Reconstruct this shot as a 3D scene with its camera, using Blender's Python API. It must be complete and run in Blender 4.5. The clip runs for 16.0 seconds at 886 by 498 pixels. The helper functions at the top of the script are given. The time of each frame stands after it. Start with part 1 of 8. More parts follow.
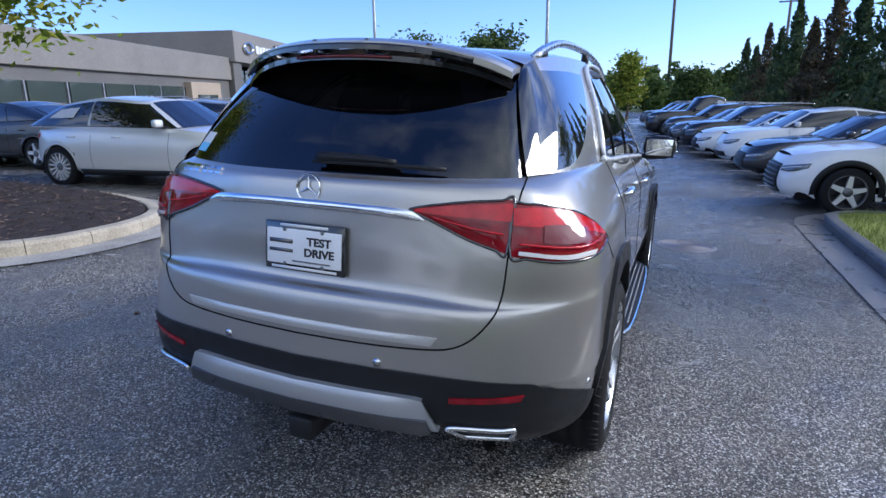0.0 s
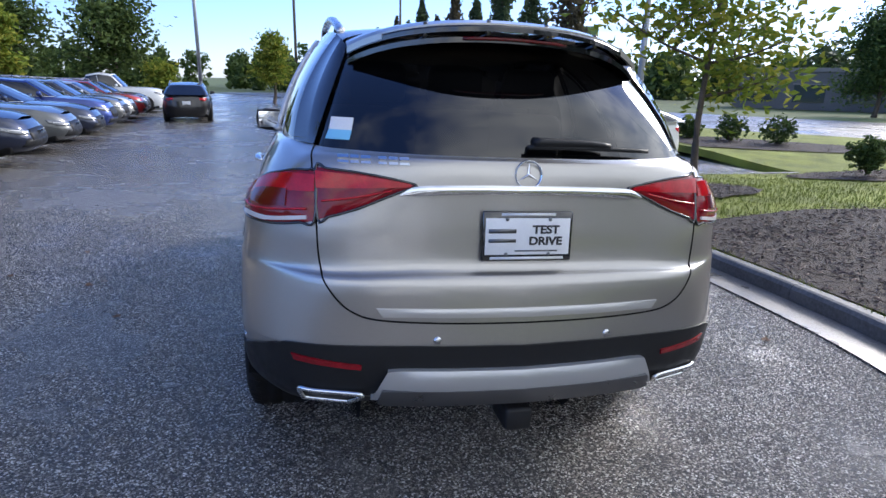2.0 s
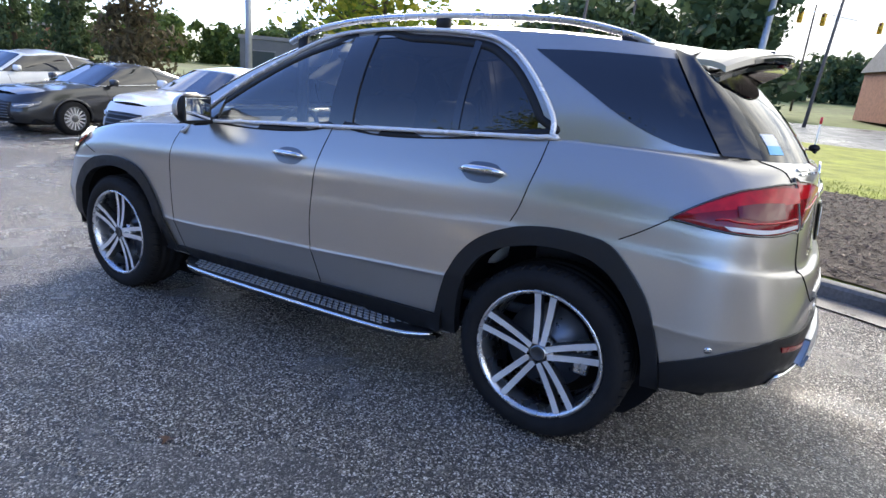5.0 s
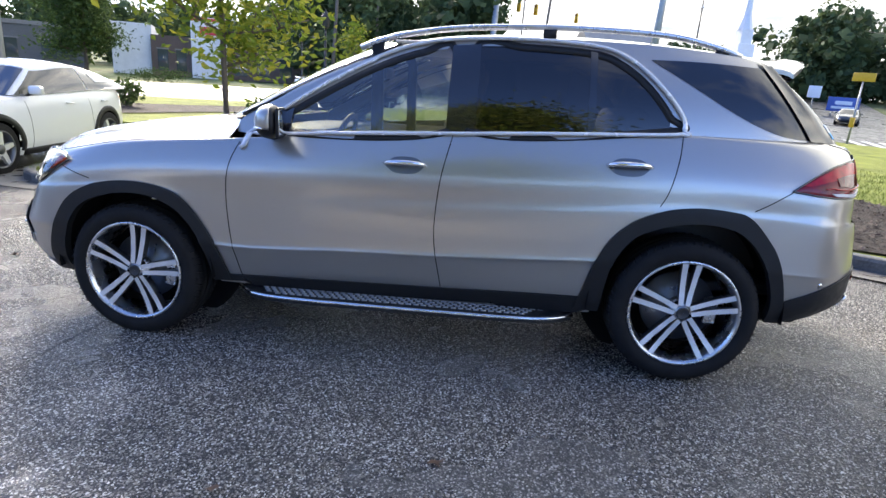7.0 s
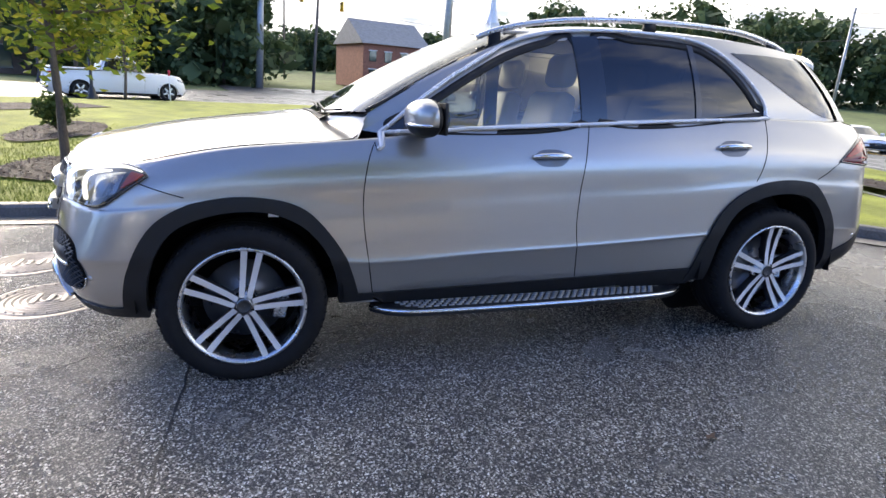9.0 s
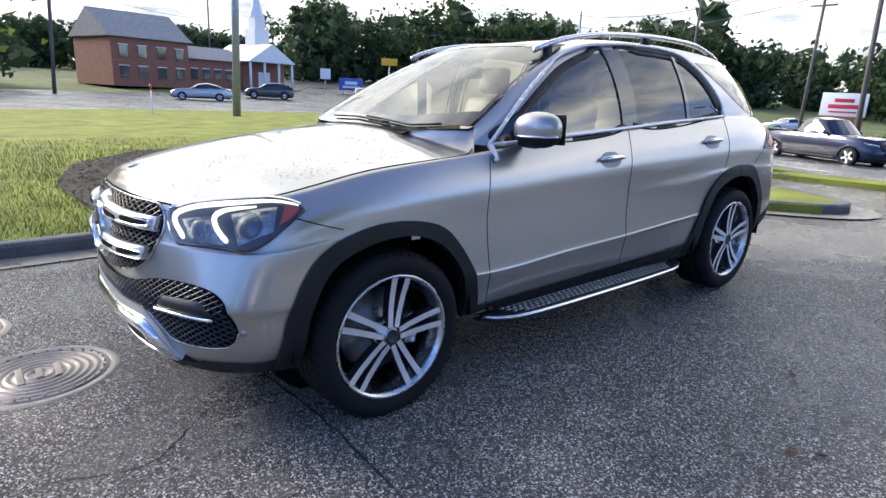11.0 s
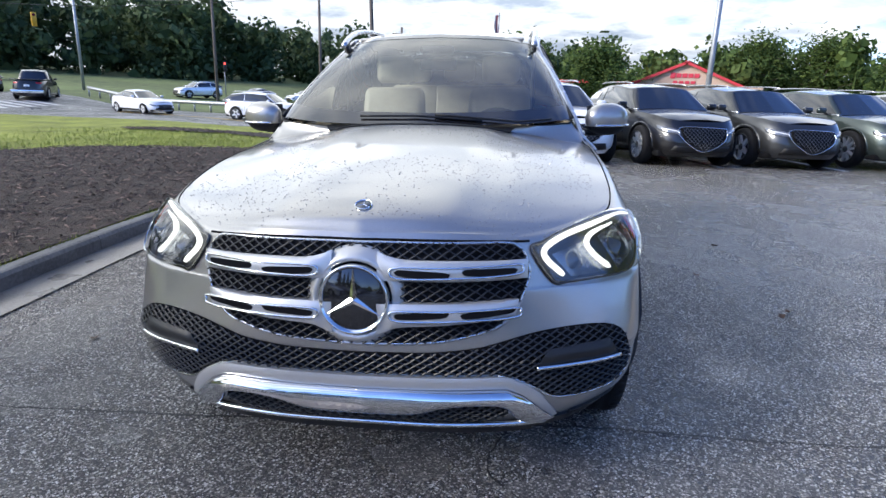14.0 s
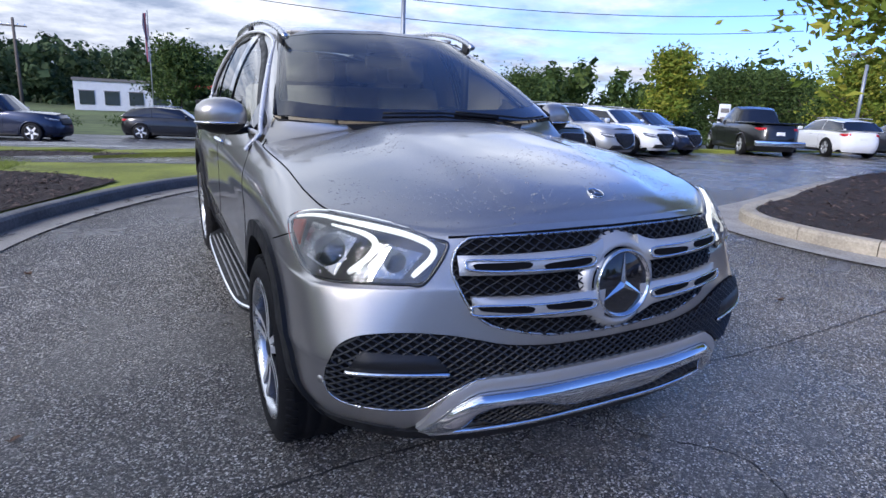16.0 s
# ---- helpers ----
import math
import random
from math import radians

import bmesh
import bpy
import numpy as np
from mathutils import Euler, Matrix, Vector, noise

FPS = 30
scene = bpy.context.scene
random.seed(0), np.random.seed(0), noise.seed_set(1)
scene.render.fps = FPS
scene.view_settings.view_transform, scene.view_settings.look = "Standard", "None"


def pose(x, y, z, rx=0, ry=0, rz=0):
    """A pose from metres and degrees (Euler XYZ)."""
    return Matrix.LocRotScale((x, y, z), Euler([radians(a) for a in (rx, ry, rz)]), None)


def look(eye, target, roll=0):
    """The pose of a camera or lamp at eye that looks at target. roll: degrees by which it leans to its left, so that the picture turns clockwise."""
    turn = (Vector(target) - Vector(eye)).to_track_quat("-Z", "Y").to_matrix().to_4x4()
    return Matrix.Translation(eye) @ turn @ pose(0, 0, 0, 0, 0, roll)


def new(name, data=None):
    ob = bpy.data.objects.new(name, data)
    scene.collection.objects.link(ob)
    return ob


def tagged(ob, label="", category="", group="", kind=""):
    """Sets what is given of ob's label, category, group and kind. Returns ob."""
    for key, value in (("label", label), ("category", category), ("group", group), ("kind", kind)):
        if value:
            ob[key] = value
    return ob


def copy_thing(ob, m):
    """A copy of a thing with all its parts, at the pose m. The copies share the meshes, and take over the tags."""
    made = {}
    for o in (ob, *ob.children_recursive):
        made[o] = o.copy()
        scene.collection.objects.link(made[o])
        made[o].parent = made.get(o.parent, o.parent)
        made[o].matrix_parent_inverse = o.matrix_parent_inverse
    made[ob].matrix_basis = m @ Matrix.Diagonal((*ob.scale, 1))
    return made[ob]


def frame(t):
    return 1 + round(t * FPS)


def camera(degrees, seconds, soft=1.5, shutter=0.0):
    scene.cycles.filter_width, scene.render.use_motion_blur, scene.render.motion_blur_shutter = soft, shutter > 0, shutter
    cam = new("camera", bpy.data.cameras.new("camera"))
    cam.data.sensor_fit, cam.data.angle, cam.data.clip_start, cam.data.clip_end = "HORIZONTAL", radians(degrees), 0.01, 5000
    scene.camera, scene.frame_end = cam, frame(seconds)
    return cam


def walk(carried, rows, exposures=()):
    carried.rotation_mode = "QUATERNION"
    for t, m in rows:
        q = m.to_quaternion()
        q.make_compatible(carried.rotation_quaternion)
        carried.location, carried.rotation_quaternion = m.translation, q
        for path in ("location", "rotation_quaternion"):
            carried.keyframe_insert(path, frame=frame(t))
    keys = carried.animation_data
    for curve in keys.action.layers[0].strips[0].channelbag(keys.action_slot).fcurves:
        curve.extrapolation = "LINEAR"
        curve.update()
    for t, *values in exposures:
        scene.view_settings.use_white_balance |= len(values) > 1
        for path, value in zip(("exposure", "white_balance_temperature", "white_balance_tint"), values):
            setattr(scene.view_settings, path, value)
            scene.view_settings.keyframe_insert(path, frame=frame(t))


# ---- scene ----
PATH = [
    (0, (1.190, -3.979, 1.542), (0.453, -2.186, 1.049), -0.71),
    (0.5, (0.695, -4.179, 1.535), (0.235, -2.298, 1.038), -1.25),
    (1, (0.274, -4.218, 1.562), (0.123, -2.290, 1.051), -1.04),
    (1.5, (-0.173, -4.243, 1.585), (-0.028, -2.324, 1.040), -0.10),
    (2, (-0.666, -4.161, 1.552), (-0.234, -2.287, 1.003), 1.38),
    (2.5, (-1.155, -3.924, 1.552), (-0.446, -2.139, 0.995), 2.89),
    (3, (-1.652, -3.728, 1.560), (-0.681, -2.066, 1.017), 3.93),
    (3.5, (-2.052, -3.370, 1.566), (-0.856, -1.863, 1.018), 4.65),
    (4, (-2.482, -3.027, 1.558), (-1.099, -1.690, 1.010), 5.16),
    (4.5, (-2.797, -2.612, 1.543), (-1.258, -1.460, 0.992), 5.26),
    (4.7, (-2.922, -2.453, 1.552), (-1.325, -1.386, 0.992), 5.19),
    (6.8, (-3.869, -0.671, 1.527), (-1.972, -0.413, 0.949), 4.28),
    (7, (-3.859, -0.492, 1.523), (-1.948, -0.317, 0.960), 4.36),
    (7.5, (-3.853, -0.015, 1.549), (-1.946, -0.025, 0.949), 4.54),
    (8, (-3.766, 0.468, 1.438), (-1.855, 0.272, 0.884), 4.49),
    (8.5, (-3.685, 0.946, 1.429), (-1.804, 0.563, 0.869), 4.24),
    (9, (-3.595, 1.399, 1.401), (-1.758, 0.825, 0.858), 4.06),
    (9.2, (-3.514, 1.590, 1.394), (-1.701, 0.945, 0.850), 4.11),
    (11.3, (-2.695, 3.013, 1.392), (-1.289, 1.694, 0.863), 2.87),
    (11.5, (-2.527, 3.128, 1.372), (-1.191, 1.741, 0.830), 2.88),
    (12, (-2.129, 3.457, 1.367), (-0.985, 1.908, 0.826), 3.17),
    (12.5, (-1.700, 3.720, 1.371), (-0.771, 2.037, 0.821), 2.92),
    (13, (-1.229, 3.896, 1.377), (-0.534, 2.105, 0.818), 2.53),
    (13.5, (-0.813, 4.057, 1.380), (-0.370, 2.184, 0.838), 2.18),
    (14, (-0.417, 4.083, 1.375), (-0.217, 2.164, 0.847), 1.91),
    (14.5, (-0.016, 4.147, 1.371), (-0.062, 2.215, 0.858), 1.91),
    (15, (0.407, 4.059, 1.324), (0.086, 2.149, 0.825), 2.25),
    (15.5, (0.920, 3.980, 1.270), (0.316, 2.134, 0.793), 2.35),
    (16, (1.330, 3.776, 1.253), (0.458, 2.036, 0.793), 2.42),
]
cam = camera(74.4, 16.0)
walk(cam, [(t, look(eye, target, roll)) for t, eye, target, roll in PATH],
     [(0, 0.72, 5550, 10), (0.5, 0.78, 5650, 11), (1.5, 0.98, 5950, 11), (2.5, 0.92, 6050, 11), (3.5, 1.28, 6200, 7), (4.5, 1.68, 6900, 8), (7, 1.76, 7050, 8), (9, 1.66, 7150, 10),
      (12.5, 1.22, 6450, 8), (14.5, 1.03, 6100, 9), (16, 0.62, 5750, 14)])

# ---------- world, sun, exposure ----------
def build_world():
    w = bpy.data.worlds.new("sky")
    scene.world = w
    w.use_nodes = True
    nt = w.node_tree
    nt.nodes.clear()
    N, L = nt.nodes.new, nt.links.new
    out = N("ShaderNodeOutputWorld")
    bg = N("ShaderNodeBackground")
    sky = N("ShaderNodeTexSky")
    sky.sky_type = 'NISHITA'
    sky.sun_disc = False
    sky.sun_elevation = SUN_EL
    sky.sun_rotation = math.pi / 2 - SUN_AZ
    sky.air_density, sky.dust_density, sky.ozone_density = 1.0, 0.3, 2.5
    co = N("ShaderNodeTexCoord")
    sep = N("ShaderNodeSeparateXYZ")
    L(co.outputs["Generated"], sep.inputs[0])
    # clouds lie on a flat layer: stretch the direction by its height
    zz = N("ShaderNodeMath"); zz.operation = 'MAXIMUM'; zz.inputs[1].default_value = 0.0
    L(sep.outputs[2], zz.inputs[0])
    za = N("ShaderNodeMath"); za.operation = 'ADD'; za.inputs[1].default_value = 0.16
    L(zz.outputs[0], za.inputs[0])
    dv = N("ShaderNodeVectorMath"); dv.operation = 'DIVIDE'
    L(co.outputs["Generated"], dv.inputs[0])
    cb = N("ShaderNodeCombineXYZ")
    for i in range(3):
        L(za.outputs[0], cb.inputs[i])
    L(cb.outputs[0], dv.inputs[1])
    n1 = N("ShaderNodeTexNoise"); n1.inputs["Scale"].default_value = 0.85; n1.inputs["Detail"].default_value = 9; n1.inputs["Roughness"].default_value = 0.58
    n2 = N("ShaderNodeTexNoise"); n2.inputs["Scale"].default_value = 2.6; n2.inputs["Detail"].default_value = 7; n2.inputs["Roughness"].default_value = 0.6
    L(dv.outputs[0], n1.inputs["Vector"]); L(dv.outputs[0], n2.inputs["Vector"])
    # cloud cover grows towards the sun's side of the sky
    dotn = N("ShaderNodeVectorMath"); dotn.operation = 'DOT_PRODUCT'
    dotn.inputs[1].default_value = (0.72, -0.72, 0.0)
    L(co.outputs["Generated"], dotn.inputs[0])
    cov = N("ShaderNodeMath"); cov.operation = 'MULTIPLY_ADD'; cov.inputs[1].default_value = 0.34; cov.inputs[2].default_value = 0.02
    L(dotn.outputs["Value"], cov.inputs[0])
    s = N("ShaderNodeMath"); s.operation = 'ADD'
    L(n1.outputs[0], s.inputs[0]); L(cov.outputs[0], s.inputs[1])
    ramp = N("ShaderNodeValToRGB")
    ramp.color_ramp.elements[0].position = 0.47; ramp.color_ramp.elements[0].color = (0, 0, 0, 1)
    ramp.color_ramp.elements[1].position = 0.66; ramp.color_ramp.elements[1].color = (1, 1, 1, 1)
    L(s.outputs[0], ramp.inputs[0])
    shade = N("ShaderNodeValToRGB")
    shade.color_ramp.elements[0].position = 0.34; shade.color_ramp.elements[0].color = (2.7, 3.1, 3.8, 1)
    shade.color_ramp.elements[1].position = 0.64; shade.color_ramp.elements[1].color = (7.3, 7.3, 7.25, 1)
    L(n2.outputs[0], shade.inputs[0])
    mix = N("ShaderNodeMix"); mix.data_type = 'RGBA'
    deep = N("ShaderNodeMix"); deep.data_type = 'RGBA'; deep.blend_type = 'MULTIPLY'; deep.inputs["Factor"].default_value = 1
    deep.inputs["B"].default_value = (0.56, 0.64, 0.96, 1)
    L(sky.outputs[0], deep.inputs["A"])
    L(ramp.outputs[0], mix.inputs["Factor"]); L(deep.outputs["Result"], mix.inputs["A"])
    # thin cloud: dim at the hazy horizon, brightest at a third of the height
    grad = N("ShaderNodeValToRGB")
    for k, (at_, v) in enumerate(((0.0, 0.40), (0.30, 1.0), (0.65, 0.80), (1.0, 0.66))):
        e = grad.color_ramp.elements[k] if k < 1 else (grad.color_ramp.elements[-1] if at_ == 1.0 else grad.color_ramp.elements.new(at_))
        e.position, e.color = at_, (v, v, v, 1)
    L(zz.outputs[0], grad.inputs[0])
    # thin cloud is brighter round the veiled sun
    to_sun = N("ShaderNodeVectorMath"); to_sun.operation = 'DOT_PRODUCT'
    to_sun.inputs[1].default_value = (math.cos(SUN_EL) * math.cos(SUN_AZ), math.cos(SUN_EL) * math.sin(SUN_AZ), math.sin(SUN_EL))
    L(co.outputs["Generated"], to_sun.inputs[0])
    halo = N("ShaderNodeMapRange"); halo.interpolation_type = 'SMOOTHSTEP'
    halo.inputs[1].default_value, halo.inputs[2].default_value, halo.inputs[3].default_value, halo.inputs[4].default_value = 0.72, 1.0, 1.0, 2.0
    L(to_sun.outputs["Value"], halo.inputs[0])
    glow = N("ShaderNodeMath"); glow.operation = 'MULTIPLY'
    L(grad.outputs[0], glow.inputs[0]); L(halo.outputs[0], glow.inputs[1])
    dim = N("ShaderNodeMix"); dim.data_type = 'RGBA'; dim.blend_type = 'MULTIPLY'; dim.inputs["Factor"].default_value = 1
    L(shade.outputs[0], dim.inputs["A"]); L(glow.outputs[0], dim.inputs["B"]); L(dim.outputs["Result"], mix.inputs["B"])
    L(mix.outputs["Result"], bg.inputs[0])
    bg.inputs[1].default_value = SKY_STRENGTH
    L(bg.outputs[0], out.inputs[0])


SUN_AZ, SUN_EL, SKY_STRENGTH = radians(28), radians(26), 0.16
build_world()
sun = new("sun", bpy.data.lights.new("sun", 'SUN'))
sun.data.energy, sun.data.angle, sun.data.color = 2.1, radians(20.0), (1.0, 0.90, 0.77)
sun.matrix_world = look((60 * math.cos(SUN_AZ), 60 * math.sin(SUN_AZ), 60 * math.tan(SUN_EL)), (0, 0, 0))


# ---------- materials ----------
def M(name, color=(0.5, 0.5, 0.5), rough=0.5, metal=0.0, **kw):
    """A plain procedural material: base colour with grain at two scales and a fine bump."""
    m = bpy.data.materials.new(name)
    m.use_nodes = True
    nt = m.node_tree
    b = nt.nodes["Principled BSDF"]
    b.inputs["Base Color"].default_value = (*color, 1)
    b.inputs["Roughness"].default_value = rough
    b.inputs["Metallic"].default_value = metal
    if "coat" in kw:
        b.inputs["Coat Weight"].default_value = kw["coat"]
        b.inputs["Coat Roughness"].default_value = kw.get("coat_rough", 0.03)
    if "spec" in kw:
        b.inputs["Specular IOR Level"].default_value = kw["spec"]
    if "trans" in kw:
        b.inputs["Transmission Weight"].default_value = kw["trans"]
        b.inputs["IOR"].default_value = kw.get("ior", 1.45)
    if "alpha" in kw:
        b.inputs["Alpha"].default_value = kw["alpha"]
    if "emit" in kw:
        b.inputs["Emission Color"].default_value = (*kw["emit"][:3], 1)
        b.inputs["Emission Strength"].default_value = kw["emit"][3]
    N, L = nt.nodes.new, nt.links.new
    var, scale = kw.get("var", 0.0), kw.get("scale", 6.0)
    if var or kw.get("rvar") or kw.get("bump"):
        co = N("ShaderNodeTexCoord")
        src = co.outputs["Object"]
        if kw.get("stretch"):
            mp = N("ShaderNodeMapping"); mp.inputs["Scale"].default_value = kw["stretch"]
            L(src, mp.inputs[0]); src = mp.outputs[0]
        big = N("ShaderNodeTexNoise"); big.inputs["Scale"].default_value = scale; big.inputs["Detail"].default_value = 6
        fine = N("ShaderNodeTexNoise"); fine.inputs["Scale"].default_value = scale * kw.get("fine", 14); fine.inputs["Detail"].default_value = 4
        L(src, big.inputs["Vector"]); L(src, fine.inputs["Vector"])
        if var:
            add = N("ShaderNodeMath"); add.operation = 'ADD'
            L(big.outputs[0], add.inputs[0]); L(fine.outputs[0], add.inputs[1])
            mr = N("ShaderNodeMapRange")
            mr.inputs[1].default_value, mr.inputs[2].default_value = 0.7, 1.3
            mr.inputs[3].default_value, mr.inputs[4].default_value = 1 - var, 1 + var
            L(add.outputs[0], mr.inputs[0])
            mul = N("ShaderNodeMix"); mul.data_type = 'RGBA'; mul.blend_type = 'MULTIPLY'; mul.inputs["Factor"].default_value = 1
            mul.inputs["A"].default_value = (*color, 1)
            L(mr.outputs[0], mul.inputs["B"]); L(mul.outputs["Result"], b.inputs["Base Color"])
        if kw.get("rvar"):
            rr = N("ShaderNodeMapRange")
            rr.inputs[1].default_value, rr.inputs[2].default_value = 0.3, 0.7
            rr.inputs[3].default_value, rr.inputs[4].default_value = max(0.02, rough - kw["rvar"]), min(1, rough + kw["rvar"])
            L(big.outputs[0], rr.inputs[0]); L(rr.outputs[0], b.inputs["Roughness"])
        if kw.get("bump"):
            bp = N("ShaderNodeBump"); bp.inputs["Strength"].default_value = kw["bump"]; bp.inputs["Distance"].default_value = kw.get("bdist", 0.01)
            L(fine.outputs[0], bp.inputs["Height"]); L(bp.outputs[0], b.inputs["Normal"])
    return m


def nodes_of(m):
    return m.node_tree, m.node_tree.nodes["Principled BSDF"], m.node_tree.nodes.new, m.node_tree.links.new


def asphalt_material(name, base, wet_lo, wet_hi):
    """Wet asphalt: dark binder, pale stones, puddled patches where it shines."""
    m = M(name, base, 0.4)
    nt, b, N, L = nodes_of(m)
    geo = N("ShaderNodeNewGeometry")
    stones = N("ShaderNodeTexVoronoi"); stones.inputs["Scale"].default_value = 150
    stones2 = N("ShaderNodeTexVoronoi"); stones2.inputs["Scale"].default_value = 300
    big = N("ShaderNodeTexNoise"); big.inputs["Scale"].default_value = 0.34; big.inputs["Detail"].default_value = 5; big.inputs["Roughness"].default_value = 0.6
    mid = N("ShaderNodeTexNoise"); mid.inputs["Scale"].default_value = 2.7; mid.inputs["Detail"].default_value = 6
    for n in (stones, stones2, big, mid):
        L(geo.outputs["Position"], n.inputs["Vector"])
    r = N("ShaderNodeValToRGB")
    r.color_ramp.elements[0].position = 0.0; r.color_ramp.elements[0].color = (base[0] * 0.09, base[1] * 0.09, base[2] * 0.10, 1)
    r.color_ramp.elements[1].position = 1.0; r.color_ramp.elements[1].color = (min(.85, base[0] * 4.6), min(.82, base[1] * 4.6), min(.76, base[2] * 4.6), 1)
    e = r.color_ramp.elements.new(0.55); e.color = (base[0] * 0.34, base[1] * 0.34, base[2] * 0.36, 1)
    e = r.color_ramp.elements.new(0.86); e.color = (base[0] * 1.45, base[1] * 1.45, base[2] * 1.45, 1)
    sepc = N("ShaderNodeSeparateColor")
    L(stones.outputs["Color"], sepc.inputs[0]); L(sepc.outputs[0], r.inputs[0])
    tone = N("ShaderNodeMapRange"); tone.inputs[1].default_value, tone.inputs[2].default_value, tone.inputs[3].default_value, tone.inputs[4].default_value = 0.3, 0.7, 0.85, 1.15
    L(mid.outputs[0], tone.inputs[0])
    mul = N("ShaderNodeMix"); mul.data_type = 'RGBA'; mul.blend_type = 'MULTIPLY'; mul.inputs["Factor"].default_value = 1
    L(r.outputs[0], mul.inputs["A"]); L(tone.outputs[0], mul.inputs["B"]); L(mul.outputs["Result"], b.inputs["Base Color"])
    wet = N("ShaderNodeMapRange"); wet.inputs[1].default_value, wet.inputs[2].default_value, wet.inputs[3].default_value, wet.inputs[4].default_value = 0.36, 0.64, wet_hi, wet_lo
    addm = N("ShaderNodeMath"); addm.operation = 'MULTIPLY_ADD'; addm.inputs[1].default_value = 0.25; addm.inputs[2].default_value = -0.12
    L(mid.outputs[0], addm.inputs[0])
    sm = N("ShaderNodeMath"); sm.operation = 'ADD'
    L(big.outputs[0], sm.inputs[0]); L(addm.outputs[0], sm.inputs[1])
    L(sm.outputs[0], wet.inputs[0]); L(wet.outputs[0], b.inputs["Roughness"])
    bs = N("ShaderNodeMapRange"); bs.inputs[1].default_value, bs.inputs[2].default_value, bs.inputs[3].default_value, bs.inputs[4].default_value = 0.54, 0.68, 1.0, 0.3
    L(sm.outputs[0], bs.inputs[0])
    hsum = N("ShaderNodeMath"); hsum.operation = 'ADD'
    L(stones.outputs["Distance"], hsum.inputs[0]); L(stones2.outputs["Distance"], hsum.inputs[1])
    bp = N("ShaderNodeBump"); bp.inputs["Distance"].default_value = 0.0045; bp.invert = True
    L(bs.outputs[0], bp.inputs["Strength"]); L(hsum.outputs[0], bp.inputs["Height"]); L(bp.outputs[0], b.inputs["Normal"])
    b.inputs["Specular IOR Level"].default_value = 0.8
    return m


def paint(name, color, metal=0.75, rough=0.32):
    """Metallic car paint with flake grain and clear coat."""
    m = M(name, color, rough, metal, coat=1.0, coat_rough=0.035)
    nt, b, N, L = nodes_of(m)
    co = N("ShaderNodeTexCoord")
    fl = N("ShaderNodeTexVoronoi"); fl.inputs["Scale"].default_value = 1400
    L(co.outputs["Object"], fl.inputs["Vector"])
    sc = N("ShaderNodeSeparateColor"); L(fl.outputs["Color"], sc.inputs[0])
    mr = N("ShaderNodeMapRange"); mr.inputs[3].default_value, mr.inputs[4].default_value = 0.88, 1.12
    L(sc.outputs[0], mr.inputs[0])
    mul = N("ShaderNodeMix"); mul.data_type = 'RGBA'; mul.blend_type = 'MULTIPLY'; mul.inputs["Factor"].default_value = 1
    mul.inputs["A"].default_value = (*color, 1)
    L(mr.outputs[0], mul.inputs["B"]); L(mul.outputs["Result"], b.inputs["Base Color"])
    # film of dried rain, uneven gloss
    ns = N("ShaderNodeTexNoise"); ns.inputs["Scale"].default_value = 5; ns.inputs["Detail"].default_value = 8
    L(co.outputs["Object"], ns.inputs["Vector"])
    rr = N("ShaderNodeMapRange"); rr.inputs[1].default_value, rr.inputs[2].default_value, rr.inputs[3].default_value, rr.inputs[4].default_value = 0.35, 0.7, 0.02, 0.10
    L(ns.outputs[0], rr.inputs[0]); L(rr.outputs[0], b.inputs["Coat Roughness"])
    return m


def tinted_glass(name, tint, clear, ior=1.75):
    """Thin glass: part clear, part dark film, glossy by its angle."""
    m = bpy.data.materials.new(name)
    m.use_nodes = True
    nt = m.node_tree
    nt.nodes.clear()
    N, L = nt.nodes.new, nt.links.new
    out = N("ShaderNodeOutputMaterial")
    tr = N("ShaderNodeBsdfTransparent"); tr.inputs[0].default_value = (*clear, 1)
    df = N("ShaderNodeBsdfDiffuse"); df.inputs[0].default_value = (*tint, 1)
    gl = N("ShaderNodeBsdfGlossy"); gl.inputs[0].default_value = (1, 1, 1, 1); gl.inputs[1].default_value = 0.015
    m1 = N("ShaderNodeMixShader"); m1.inputs[0].default_value = 0.12
    L(tr.outputs[0], m1.inputs[1]); L(df.outputs[0], m1.inputs[2])
    fr = N("ShaderNodeFresnel"); fr.inputs[0].default_value = ior
    m2 = N("ShaderNodeMixShader")
    L(fr.outputs[0], m2.inputs[0]); L(m1.outputs[0], m2.inputs[1]); L(gl.outputs[0], m2.inputs[2])
    L(m2.outputs[0], out.inputs[0])
    return m


ASPHALT = asphalt_material("wet_asphalt", (0.232, 0.212, 0.182), 0.07, 0.36)
ROAD_MAT = asphalt_material("road_asphalt", (0.085, 0.086, 0.09), 0.25, 0.55)
CONCRETE = M("concrete", (0.33, 0.31, 0.28), 0.75, var=0.35, scale=3, bump=0.5, bdist=0.006)
GUTTER = M("wet_gutter", (0.20, 0.185, 0.165), 0.36, var=0.4, scale=4, rvar=.15, bump=0.5, bdist=0.006)
CURB_TAN = M("tan_concrete", (0.40, 0.35, 0.27), 0.7, var=0.3, scale=3, bump=0.5, bdist=0.006)
CURB_DARK = M("damp_concrete", (0.10, 0.10, 0.10), 0.6, var=0.4, scale=3, bump=0.5, bdist=0.006)
GRASS = M("grass_turf", (0.215, 0.24, 0.033), 0.9, var=0.5, scale=1.2, fine=40, bump=0.8, bdist=0.03)
FIELD = M("far_field", (0.10, 0.13, 0.04), 0.95, var=0.5, scale=0.05, fine=20)
